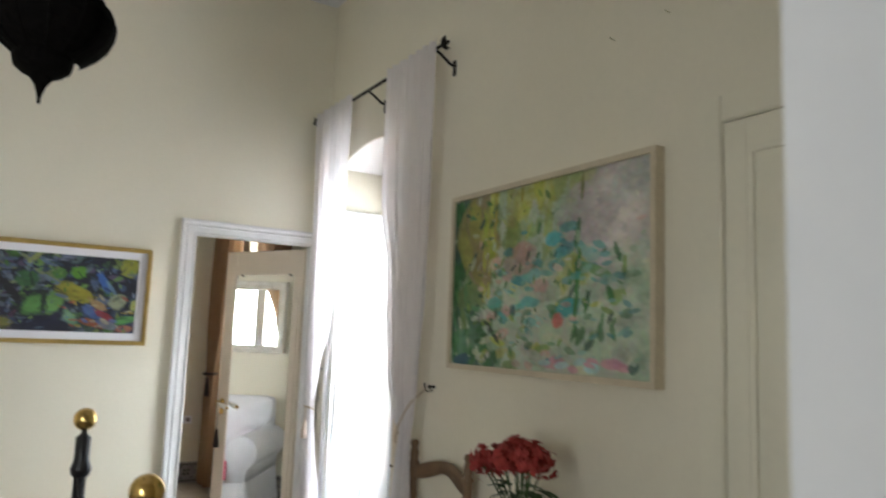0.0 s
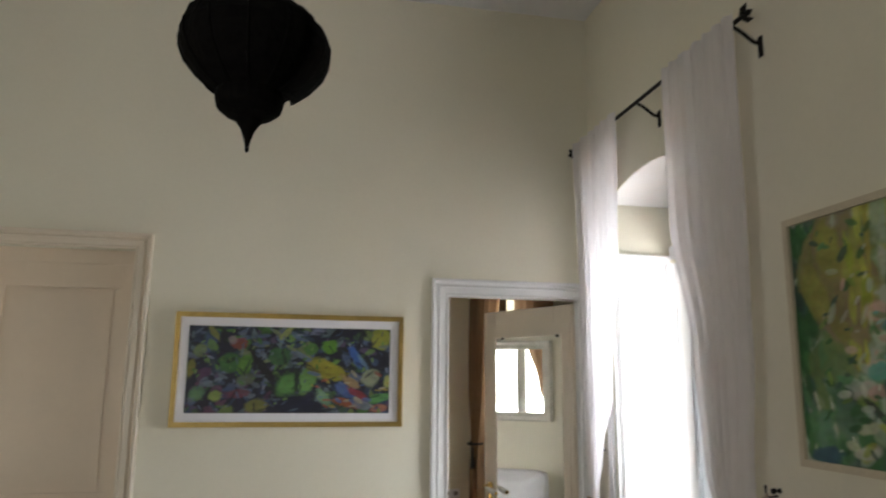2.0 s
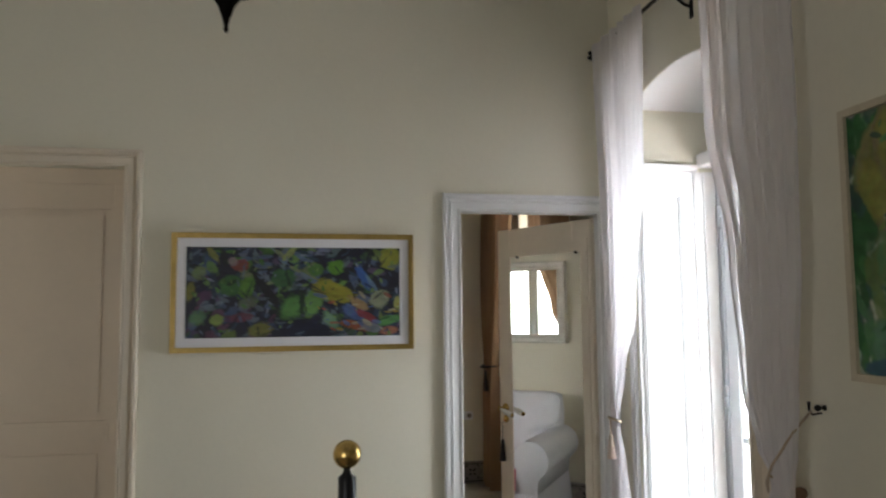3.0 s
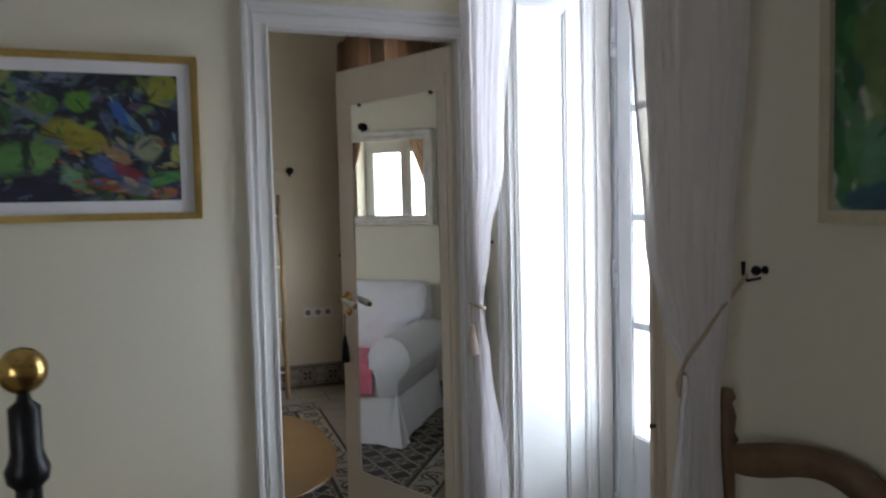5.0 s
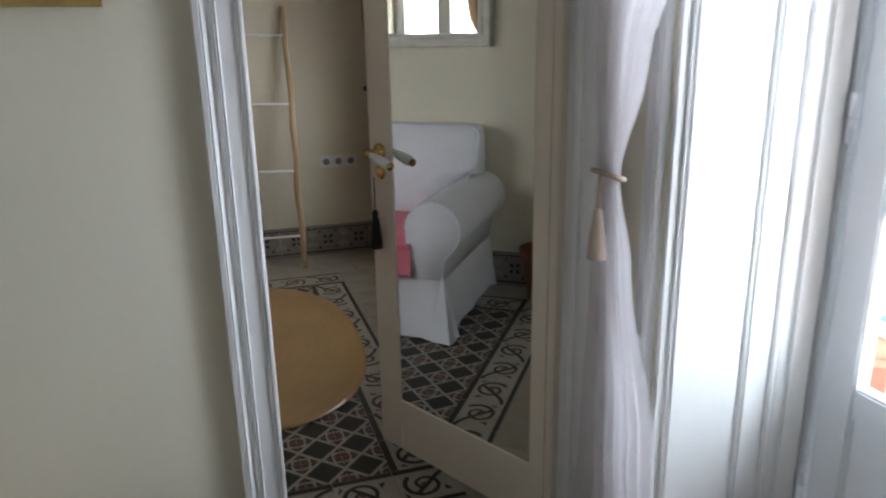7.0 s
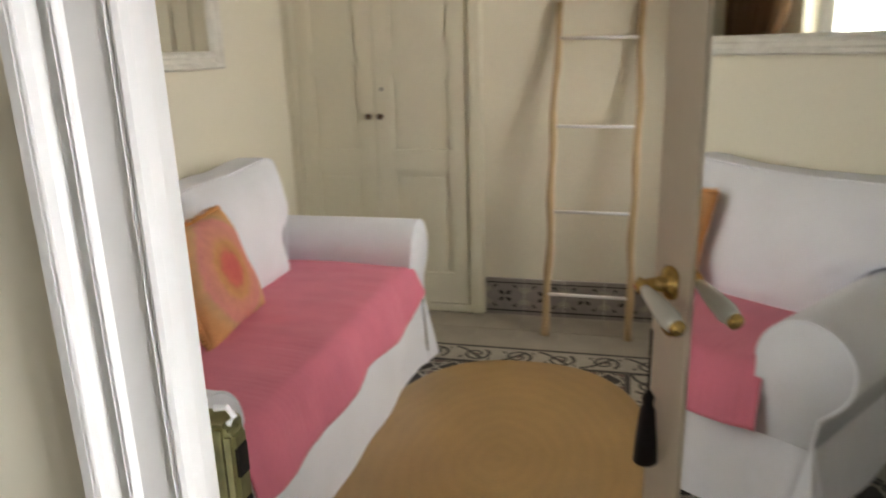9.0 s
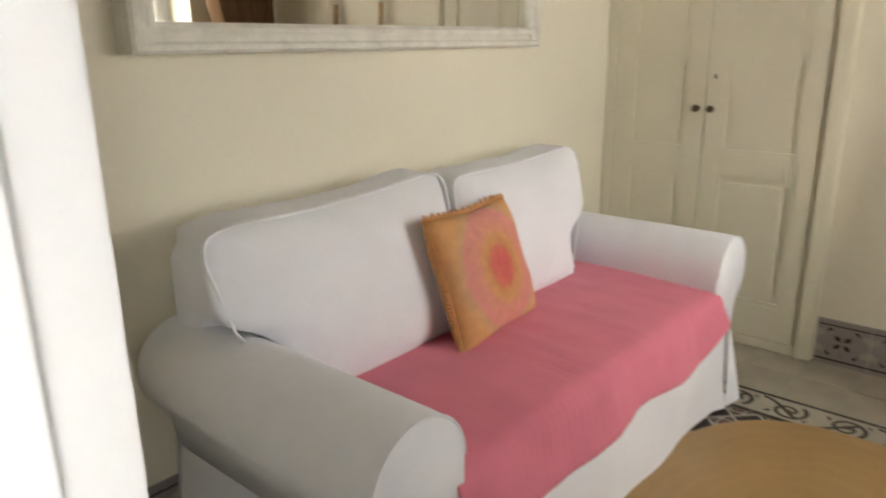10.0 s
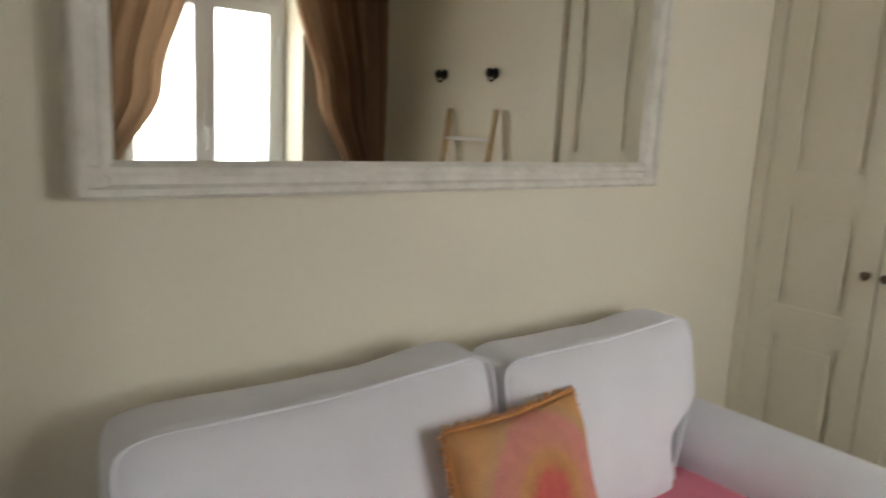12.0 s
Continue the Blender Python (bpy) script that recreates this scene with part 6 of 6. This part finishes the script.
def bed():
    t = thing("iron_bed", (-0.9, 1.94, 0), "black iron bed with brass ball finials and sand-coloured bedding", "bed")
    posts = [(0.173, 2.588, 1.13), (0.205, 1.300, 1.085), (-2.05, 2.588, 1.45), (-2.05, 1.300, 1.45)]
    for x, y, z in posts:
        bm = lathe(bmesh.new(), [(0.030, 0.0), (0.026, 0.02), (0.024, z - 0.24), (0.038, z - 0.225), (0.042, z - 0.20), (0.034, z - 0.18), (0.030, z - 0.165), (0.030, z - 0.075), (0.014, z - 0.06), (0.011, z - 0.04)], at=(x, y, 0), seg=20)
        pb = part("post", bm, M["black"], t, smooth=True)
        bm = bmesh.new()
        bmesh.ops.create_uvsphere(bm, u_segments=28, v_segments=18, radius=0.047)
        bmesh.ops.translate(bm, verts=bm.verts, vec=(x, y, z))
        part("ball", bm, M["brass"], pb, "polished brass ball finial", True)
    for (xa, ya, za), (xb, yb, zb) in ((posts[0], posts[1]), (posts[2], posts[3])):
        top = [(xa + (xb - xa) * f, ya + (yb - ya) * f, za - 0.20 - 0.33 * math.sin(math.pi * f) ** 0.7) for f in [k / 30 for k in range(31)]]
        bm = tube(bmesh.new(), top, 0.012, 8)
        part("top_rail", bm, M["black"], t, smooth=True)
        for k in range(1, 30, 1):
            bm = bmesh.new()
            p = Vector(top[k])
            bmesh.ops.create_uvsphere(bm, u_segments=10, v_segments=6, radius=0.017)
            bmesh.ops.translate(bm, verts=bm.verts, vec=p)
            part("bead", bm, M["black"], t, smooth=True)
        part("low_rail", tube(bmesh.new(), [(xa, ya, 0.36), (xb, yb, 0.36)], 0.014, 10), M["black"], t)
        for k in range(3, 28, 4):
            p = top[k]
            part("bar", tube(bmesh.new(), [(p[0], p[1], 0.36), p], 0.008, 8), M["black"], t)
    for y in (1.32, 2.57):
        part("side_rail", B((-2.04, y - 0.015, 0.28), (0.19, y + 0.015, 0.36), 0.004), M["black"], t)
    part("mattress", roundbox((-2.0, 1.345, 0.30), (0.13, 2.545, 0.55), 0.05, 10, (0, 0, 0.01), 0.003), M["bedding"], t, "sand-coloured covered mattress", True)


bed()


def chair():
    t = thing("wooden_chair", (1.38, 1.95, 0), "turned brown wooden chair with a curved top rail against the wall", "chair")
    ya, yb, xb, xf = 2.150, 1.70, 1.535, 1.12
    for y in (ya, yb):
        bm = lathe(bmesh.new(), [(0.014, 0.0), (0.017, 0.02), (0.019, 0.44), (0.023, 0.46), (0.019, 0.48), (0.019, 0.78), (0.024, 0.80), (0.019, 0.82), (0.020, 0.93), (0.026, 0.945), (0.018, 0.96), (0.022, 0.99), (0.014, 1.02), (0.021, 1.032), (0.016, 1.048), (0.006, 1.052)], at=(xb, y, 0), seg=16)
        part("back_post", bm, M["chair_wood"], t, smooth=True)
        bm = lathe(bmesh.new(), [(0.014, 0.0), (0.017, 0.02), (0.023, 0.20), (0.017, 0.22), (0.022, 0.40), (0.020, 0.455)], at=(xf, y, 0), seg=16)
        part("front_leg", bm, M["chair_wood"], t, smooth=True)
        for z in (0.16, 0.30):
            part("stretcher", tube(bmesh.new(), [(xf, y, z), (xb, y, z)], 0.010, 10), M["chair_wood"], t)
    for x, z in ((xf, 0.22), (xb, 0.20), (xb, 0.38)):
        part("stretcher", tube(bmesh.new(), [(x, ya, z), (x, yb, z)], 0.010, 10), M["chair_wood"], t)
    for zc, hh in ((0.905, 0.05), (0.70, 0.04)):
        bm = bmesh.new()
        n = 18
        rows = []
        for k in range(n + 1):
            f = k / n
            y = ya + (yb - ya) * f
            bow = 0.035 * math.sin(math.pi * f)
            lift = 0.03 * math.sin(math.pi * f)
            wv = 0.012 * math.cos(3 * math.pi * (f - 0.5))
            rows.append([bm.verts.new(p) for p in ((xb - 0.010 + bow, y, zc - hh * 0.5 + lift * 1.2 + wv), (xb + 0.010 + bow, y, zc - hh * 0.5 + lift * 1.2 + wv), (xb + 0.008 + bow, y, zc + hh * 0.5 + lift * 1.7), (xb - 0.008 + bow, y, zc + hh * 0.5 + lift * 1.7))])
        for a, b in zip(rows, rows[1:]):
            for q in range(4):
                bm.faces.new((a[q], a[(q + 1) % 4], b[(q + 1) % 4], b[q]))
        bm.faces.new(rows[0]), bm.faces.new(rows[-1][::-1])
        part("back_rail", bm, M["chair_wood"], t, smooth=True)
    part("seat", roundbox((xf - 0.03, yb - 0.01, 0.44), (xb - 0.015, ya + 0.01, 0.485), 0.018, 8, (0, 0, 0.008)), M["rush"], t, "woven rush seat", True)


chair()


def side_table_with_flowers():
    t = thing("side_table", (1.36, 1.13, 0), "small brown wooden side table under the painting", "table")
    part("tabletop", B((1.13, 0.83, 0.70), (1.58, 1.43, 0.73), 0.006), M["chair_wood"], t)
    for x in (1.16, 1.55):
        for y in (0.86, 1.40):
            bm = lathe(bmesh.new(), [(0.014, 0.0), (0.018, 0.05), (0.022, 0.60), (0.024, 0.70)], at=(x, y, 0), seg=12)
            part("leg", bm, M["chair_wood"], t, smooth=True)
    v = thing("flower_bouquet", (1.36, 1.13, 0.73), "bouquet of dusky red hydrangea-like flowers in a glass-green vase", "flowers")
    bm = lathe(bmesh.new(), [(0.045, 0.732), (0.055, 0.75), (0.062, 0.83), (0.045, 0.90), (0.040, 0.93), (0.050, 0.945), (0.044, 0.945), (0.036, 0.925)], at=(1.36, 1.13, 0), seg=24)
    part("vase", bm, M["pvc"], v, smooth=True)
    rnd = random.Random(8)
    heads = []
    for k in range(13):
        a = rnd.uniform(0, 2 * math.pi)
        r = rnd.uniform(0.02, 0.12)
        heads.append(Vector((1.36 + 0.8 * r * math.cos(a), 1.13 + 1.9 * r * math.sin(a), 1.105 + 0.06 * (1 - r / 0.12) + rnd.uniform(-0.015, 0.015))))
    for h in heads:
        bm = tube(bmesh.new(), [(1.36, 1.13, 0.92), ((h.x + 1.36) / 2, (h.y + 1.13) / 2, 1.0), h - Vector((0, 0, 0.01))], 0.003, 5)
        part("stem", bm, M["leaf"], v)
        bm = bmesh.new()
        for p in range(60):
            d = Vector((rnd.gauss(0, 1), rnd.gauss(0, 1), rnd.gauss(0, 1) * 0.8 + 0.25)).normalized()
            c = h + d * rnd.uniform(0.02, 0.052)
            u = d.cross(Vector((rnd.uniform(-1, 1), rnd.uniform(-1, 1), 0.3))).normalized()
            w = d.cross(u)
            s = rnd.uniform(0.012, 0.020)
            tip = d * s * 0.7
            vs = [bm.verts.new(q) for q in (c - u * s, c - w * s * 0.8 + tip * 0.4, c + u * s + tip, c + w * s * 0.8 + tip * 0.4)]
            bm.faces.new(vs)
        part("flower_head", bm, M["petal"], v, "dusky red flower head")
    for k in range(38):
        a = rnd.uniform(0, 2 * math.pi)
        p = Vector((1.36 + 0.04 * math.cos(a), 1.13 + 0.07 * math.sin(a), rnd.uniform(0.95, 1.05)))
        d = Vector((math.cos(a), 1.6 * math.sin(a), rnd.uniform(-0.2, 0.5))).normalized()
        s = d.cross(Vector((0, 0, 1))).normalized()
        L = rnd.uniform(0.06, 0.10)
        bm = bmesh.new()
        mid = [p + d * L * f + Vector((0, 0, -0.03 * f * f)) for f in (0, 0.35, 0.7, 1.0)]
        wd = (0.003, 0.018, 0.014, 0.001)
        rows = [(bm.verts.new(q + s * w), bm.verts.new(q + Vector((0, 0, -0.004))), bm.verts.new(q - s * w)) for q, w in zip(mid, wd)]
        for r0, r1 in zip(rows, rows[1:]):
            bm.faces.new((r0[0], r0[1], r1[1], r1[0])), bm.faces.new((r0[1], r0[2], r1[2], r1[1]))
        part("leaf", bm, M["leaf"], v, smooth=True)


side_table_with_flowers()


def nails():
    for y, z in ((0.965, 2.62), (0.715, 2.63)):
        t = thing("wall_nail", (WX, y, z), "small bare picture nail in the cream wall", "nail", "picture nails")
        part("shank", tube(bmesh.new(), [(WX + 0.004, y, z), (WX - 0.018, y, z + 0.004)], 0.0016, 6), M["strike"], t)
        part("head", tube(bmesh.new(), [(WX - 0.018, y, z + 0.004), (WX - 0.020, y, z + 0.0044)], 0.003, 8), M["strike"], t)


nails()


def cane_bench():
    t = thing("cane_bench", (0.1, 3.37, 0), "low bench with a woven split-cane top beside the doorway", "bench")
    x0, x1, y0, y1, zt = -0.30, 0.440, 3.17, 3.585, 0.42
    for x in (x0 + 0.03, x1 - 0.03):
        for y in (y0 + 0.03, y1 - 0.03):
            part("leg", lathe(bmesh.new(), [(0.016, 0.0), (0.018, 0.02), (0.020, 0.38)], at=(x, y, 0), seg=12), M["rush"], t, smooth=True)
    n = 16
    for k in range(n):
        a, b = x0 + (x1 - x0) * k / n, x0 + (x1 - x0) * (k + 1) / n
        part("cane_slat", B((a + 0.0015, y0, zt - 0.022), (b - 0.0015, y1, zt - 0.003 - 0.003 * (k % 2)), 0.003), M["rush"], t)
    for y in (y0 + 0.03, y1 - 0.075, y1 - 0.03):
        part("cane_strip", B((x0, y - 0.014, zt - 0.004), (x1, y + 0.014, zt), 0.002), M["rush"], t)
    for k in range(0, n, 3):
        a = x0 + (x1 - x0) * (k + 0.5) / n
        part("binding", B((a - 0.004, y1 - 0.15, zt - 0.006), (a + 0.004, y1 - 0.02, zt + 0.003), 0.001), M["wood"], t, "dark cane binding")


cane_bench()


def skirting(name, lo, hi, label):
    tagged(finish(name, B(lo, hi, 0.004), M["white"]), label, "baseboard", kind="structure")


skirting("baseboard_1", (-0.705, YB - 0.014, 0), (0.695, YB, 0.11), "white painted baseboard")
skirting("baseboard_2", (WX - 0.014, 0.60, 0), (WX, 2.21, 0.11), "white painted baseboard")

# ---- terrace outside the glazed door ----


def terrace():
    bm = B((OX, -30, -0.30), (60, 40, -0.10))
    tagged(finish("ground", bm, M["terrace"]), "orange-red tiled terrace floor in sunlight", "terrace", kind="structure")
    # added glowing board: stands in for overexposed sky and hides the ground beyond
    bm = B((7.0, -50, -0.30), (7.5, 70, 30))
    tagged(finish("backdrop", bm, M["sky_glow"]), "glowing white board standing in for the bright sky beyond the terrace", "sky", kind="structure")
    bm = B((3.88, 4.735, -0.10), (4.04, 9.0, 0.94), 0.01)
    tagged(finish("parapet", bm, M["render_white"]), "whitewashed terrace wall", "wall", kind="structure")
    bm = B((3.73, 2.4, -0.098), (3.86, 4.735, -0.062), 0.006)
    tagged(finish("kerb_terrace", bm, M["render_white"]), "low white kerb on the terrace", "kerb", kind="structure")
    bm = B((3.862, 2.4, -0.098), (3.96, 4.73, -0.07), 0.005)
    tagged(finish("trim_pool_edge", bm, M["pool"]), "blue strip on the terrace floor", "trim", kind="structure")
    t = thing("lattice_fence", (4.08, 4.0, -0.1), "golden diagonal timber lattice screen on the terrace", "fence")
    x, y0, y1, z0, z1 = 4.08, 3.05, 4.73, 0.0, 0.98
    for y, top in ((y0, 1.9), (4.25, 1.9), (y1 - 0.02, 1.0)):
        part("post", B((x - 0.025, y - 0.025, -0.1), (x + 0.025, y + 0.025, top), 0.005), M["lattice"], t)
    for z in (z0 - 0.02, z1 + 0.015):
        part("rail", B((x - 0.02, y0, z - 0.015), (x + 0.02, y1, z + 0.015), 0.003), M["lattice"], t)
    span = z1 - z0
    for s in (1, -1):
        k = -span
        while k < y1 - y0:
            ya, yb2 = max(y0, y0 + k), min(y1, y0 + k + span)
            if yb2 - ya > 0.05:
                za, zb = z0 + (ya - y0 - k), z0 + (yb2 - y0 - k)
                if s < 0:
                    za, zb = z1 + z0 - za, z1 + z0 - zb
                bm = tube(bmesh.new(), [(x + s * 0.007, ya, za), (x + s * 0.007, yb2, zb)], 0.011, 4)
                part("slat", bm, M["lattice"], t)
            k += 0.085
    for px, py, rot in ((3.31, 3.81, 215),):
        garden_chair(px, py, rot)


def garden_chair(px, py, rot):
    m = pose(px, py, -0.10, 0, 0, rot)
    t = thing("garden_chair", (px, py, -0.10), "white plastic garden chair on the terrace", "chair", "garden chairs")
    def go(bm):
        bmesh.ops.transform(bm, matrix=m, verts=bm.verts)
        return bm
    for x, y in ((-0.23, -0.22), (0.23, -0.22), (-0.21, 0.22), (0.21, 0.22)):
        part("leg", go(tube(bmesh.new(), [(x * 1.08, y * 1.08, 0), (x, y, 0.43)], 0.02, 8)), M["white_plastic"], t, smooth=True)
    part("seat", go(roundbox((-0.25, -0.24, 0.42), (0.25, 0.24, 0.45), 0.014, 6)), M["white_plastic"], t, smooth=True)
    for s in (-1, 1):
        part("arm", go(tube(bmesh.new(), [(s * 0.25, -0.22, 0.44), (s * 0.27, -0.2, 0.66), (s * 0.27, 0.18, 0.68), (s * 0.23, 0.24, 0.72)], 0.018, 8)), M["white_plastic"], t, smooth=True)
    for k in range(-3, 4):
        part("back_slat", go(tube(bmesh.new(), [(k * 0.065, 0.235, 0.45), (k * 0.068, 0.29, 0.70), (k * 0.055, 0.33, 0.90 - 0.006 * k * k)], 0.02, 6)), M["white_plastic"], t, smooth=True)
    part("top_rail", go(tube(bmesh.new(), [(-0.2, 0.32, 0.85), (-0.1, 0.33, 0.90), (0.1, 0.33, 0.90), (0.2, 0.32, 0.85)], 0.024, 8)), M["white_plastic"], t, smooth=True)


terrace()

# ---- patterned floor of the sitting room, tile by tile ----


def slab(bm, w, h, t, mi, z0=0.0, g=0.0012):
    box(bm, (-w / 2 + g, -h / 2 + g, z0 - t), (w / 2 - g, h / 2 - g, z0), 0.0, mi)


def poly(bm, pts, z, mi):
    f = bm.faces.new([bm.verts.new((x, y, z)) for x, y in pts])
    f.material_index = mi


def ribbon(bm, pts, widths, z, mi):
    rows = []
    for i, p in enumerate(pts):
        a, b = Vector(pts[max(0, i - 1)]), Vector(pts[min(len(pts) - 1, i + 1)])
        t = (b - a).normalized()
        n = Vector((-t.y, t.x)) * widths[i] / 2
        q = Vector(p)
        rows.append((bm.verts.new((q.x + n.x, q.y + n.y, z)), bm.verts.new((q.x - n.x, q.y - n.y, z))))
    for a, b in zip(rows, rows[1:]):
        f = bm.faces.new((a[0], b[0], b[1], a[1]))
        f.material_index = mi


def mesh_of(name, bm, mats):
    bmesh.ops.recalc_face_normals(bm, faces=[f for f in bm.faces if f.calc_area() > 0 and len(f.verts) == 4 and f.material_index == -1])
    me = bpy.data.meshes.new(name)
    bm.to_mesh(me)
    bm.free()
    for m in mats:
        me.materials.append(m)
    return me


TM = [M["t_light"], M["t_dark"], M["t_red"], M["t_grey"]]


def field_tile(T):
    bm = bmesh.new()
    slab(bm, T, T, 0.012, 0)
    h = T / 2
    k = T / 0.2
    poly(bm, [(0.090 * k, 0), (0, 0.090 * k), (-0.090 * k, 0), (0, -0.090 * k)], 0.0006, 1)
    e = h - 0.0013
    for sx in (-1, 1):
        for sy in (-1, 1):
            c = 0.030 * k
            poly(bm, [(sx * e, sy * e), (sx * (e - c * 1.3), sy * e), (sx * (e - c), sy * (e - c)), (sx * e, sy * (e - c * 1.3))][::sx * sy], 0.0006, 2)
            poly(bm, [(sx * (e - 0.047 * k), sy * e), (sx * (e - 0.083 * k), sy * e), (sx * (e - 0.045 * k), sy * (e - 0.036 * k))][::sx * sy], 0.0006, 1)
            poly(bm, [(sx * e, sy * (e - 0.047 * k)), (sx * (e - 0.036 * k), sy * (e - 0.045 * k)), (sx * e, sy * (e - 0.083 * k))][::sx * sy], 0.0006, 1)
    return mesh_of("field_tile", bm, TM)


def border_tile(T, flip):
    """Scroll with spiral and leaf; the outer dark line lies at +y."""
    bm = bmesh.new()
    slab(bm, T, T, 0.012, 0)
    e = T / 2 - 0.0013
    poly(bm, [(-e, e), (-e, e - 0.018), (e, e - 0.018), (e, e)], 0.0006, 1)
    poly(bm, [(-e, -e + 0.024), (-e, -e), (e, -e), (e, -e + 0.024)], 0.0006, 1)
    s = -1 if flip else 1
    pts, wd = [], []
    n = 46
    for k in range(n + 1):
        f = k / n
        a = -0.9 + f * 2.7 * math.pi
        r = 0.054 * (1 - f) ** 0.8 + 0.012
        pts.append((0.012 + r * math.cos(a), s * r * math.sin(a)))
        wd.append(0.016 - 0.005 * f)
    ribbon(bm, pts, wd, 0.0007, 1)
    pts = [(-e + 2 * e * f, s * (-0.066 * math.cos(math.pi * f))) for f in [k / 20 for k in range(21)]]
    ribbon(bm, [p for p in pts if p[0] < 0.055], [0.016] * len([p for p in pts if p[0] < 0.055]), 0.0008, 1)
    poly(bm, [(0.03, s * 0.0), (0.012, s * 0.010), (0.0, s * -0.002), (0.012, s * -0.012)][::s], 0.0009, 2)
    poly(bm, [(-0.052, s * 0.02), (-0.070, s * 0.052), (-0.046, s * 0.046)][::s], 0.0007, 1)
    poly(bm, [(0.07, s * 0.05), (0.088, s * 0.03), (0.080, s * 0.064)][::s], 0.0007, 1)
    return mesh_of("border_tile", bm, TM)


def skirting_tile(T, hh):
    """Upright tile in the xz plane, facing -y."""
    bm = bmesh.new()
    box(bm, (-T / 2 + 0.0012, -0.010, 0), (T / 2 - 0.0012, 0, hh), 0.0, 3)
    def p2(pts, mi, d=0.0106):
        f = bm.faces.new([bm.verts.new((x, -d, z)) for x, z in pts])
        f.material_index = mi
    c = hh * 0.52
    e = T / 2 - 0.0013
    p2([(-e, hh - 0.026), (e, hh - 0.026), (e, hh - 0.020), (-e, hh - 0.020)], 1)
    p2([(-e, 0.018), (e, 0.018), (e, 0.026), (-e, 0.026)], 1)
    for k in range(4):
        a = math.pi / 4 + k * math.pi / 2
        u, v = Vector((math.cos(a), math.sin(a))), Vector((-math.sin(a), math.cos(a)))
        q = [Vector((0, c)) + u * 0.008, Vector((0, c)) + u * 0.026 + v * 0.011, Vector((0, c)) + u * 0.044, Vector((0, c)) + u * 0.026 - v * 0.011]
        p2([(w.x, w.y) for w in q], 1)
    for s in (-1, 1):
        for k in (-1, 1):
            p2([(s * e, c + k * 0.012), (s * (e - 0.030), c + k * 0.030), (s * (e - 0.026), c + k * 0.052), (s * e, c + k * 0.046)][::s * k], 0)
            p2([(s * (e - 0.036), c + k * 0.040), (s * (e - 0.060), c + k * 0.056), (s * (e - 0.046), c + k * 0.064)][::s * k], 1)
    return mesh_of("skirting_tile", bm, TM)


def lay(me, parent, m, name):
    ob = bpy.data.objects.new(name, me)
    scene.collection.objects.link(ob)
    ob.parent = parent
    ob.matrix_basis = m
    return ob


def sitting_floor():
    bx0, bx1, by0, by1 = -0.41, 1.345, 3.90, 6.255     # outer edge of the scroll border
    nx, ny = 9, 12
    tx, ty = (bx1 - bx0) / nx, (by1 - by0) / ny
    base = tagged(finish("floor_sitting", B((SX, YB, -0.12), (OX, FY, -0.004)), M["t_grey"]), "patterned cement tile floor with scroll border", "floor", kind="structure")
    T = 0.2
    ft, b1, b2 = field_tile(T), border_tile(T, False), border_tile(T, True)
    for i in range(nx):
        for j in range(ny):
            x, y = bx0 + tx * (i + 0.5), by0 + ty * (j + 0.5)
            sc = Matrix.Diagonal((tx / T, ty / T, 1, 1))
            edge_x, edge_y = i in (0, nx - 1), j in (0, ny - 1)
            z = random.uniform(-0.0006, 0.0)
            if edge_x or edge_y:
                a = 0 if j == ny - 1 else 180 if j == 0 else -90 if i == nx - 1 else 90
                sc = sc if a in (0, 180) else Matrix.Diagonal((ty / T, tx / T, 1, 1))
                lay((b1, b2)[(i + j) % 2], base, pose(x, y, z, 0, 0, a) @ sc, "border_tile")
    # smaller field tiles inside the border
    fx, fy = (nx - 2) * tx / 10, (ny - 2) * ty / 14
    for i in range(10):
        for j in range(14):
            lay(ft, base, pose(bx0 + tx + fx * (i + 0.5), by0 + ty + fy * (j + 0.5), random.uniform(-0.0006, 0.0)) @ Matrix.Diagonal((fx / T, fy / T, 1, 1)), "tile")
    # plain tiles round the border
    bm = bmesh.new()
    slab(bm, T, T, 0.012, 0)
    pt = mesh_of("plain_tile", bm, [M["stone"]])
    def fill(x0, y0, x1, y1):
        ci, cj = max(1, round((x1 - x0) / T)), max(1, round((y1 - y0) / T))
        w, h = (x1 - x0) / ci, (y1 - y0) / cj
        for i in range(ci):
            for j in range(cj):
                lay(pt, base, pose(x0 + w * (i + 0.5), y0 + h * (j + 0.5), random.uniform(-0.0006, 0)) @ Matrix.Diagonal((w / T, h / T, 1, 1)), "plain_tile")
    fill(SX, by1, RX, FY)
    fill(SX, YB, RX, by0)
    fill(bx1, by0, RX, by1)
    fill(SX, by0, bx0, by1)
    # tiled skirting
    hh = 0.20
    st = skirting_tile(T, hh)
    def run(name, p0, p1, face, label):
        w = tagged(new(name), label, "baseboard", kind="structure")
        p0, p1 = Vector((*p0, 0)), Vector((*p1, 0))
        n = max(1, round((p1 - p0).length / T))
        ln = (p1 - p0).length / n
        for k in range(n):
            c = p0 + (p1 - p0) * (k + 0.5) / n
            lay(st, w, pose(c.x, c.y, 0, 0, 0, face) @ Matrix.Diagonal((ln / T, 1, 1, 1)), "skirting_tile")
    run("baseboard_3", (0.425, FY), (RX, FY), 0, "patterned tile skirting on the far wall")
    run("baseboard_4", (SX, YB + PT), (SX, FY - 0.04), 90, "patterned tile skirting behind the sofa")
    run("baseboard_5", (RX, YB + PT), (RX, FY - 0.012), -90, "patterned tile skirting under the window")


sitting_floor()
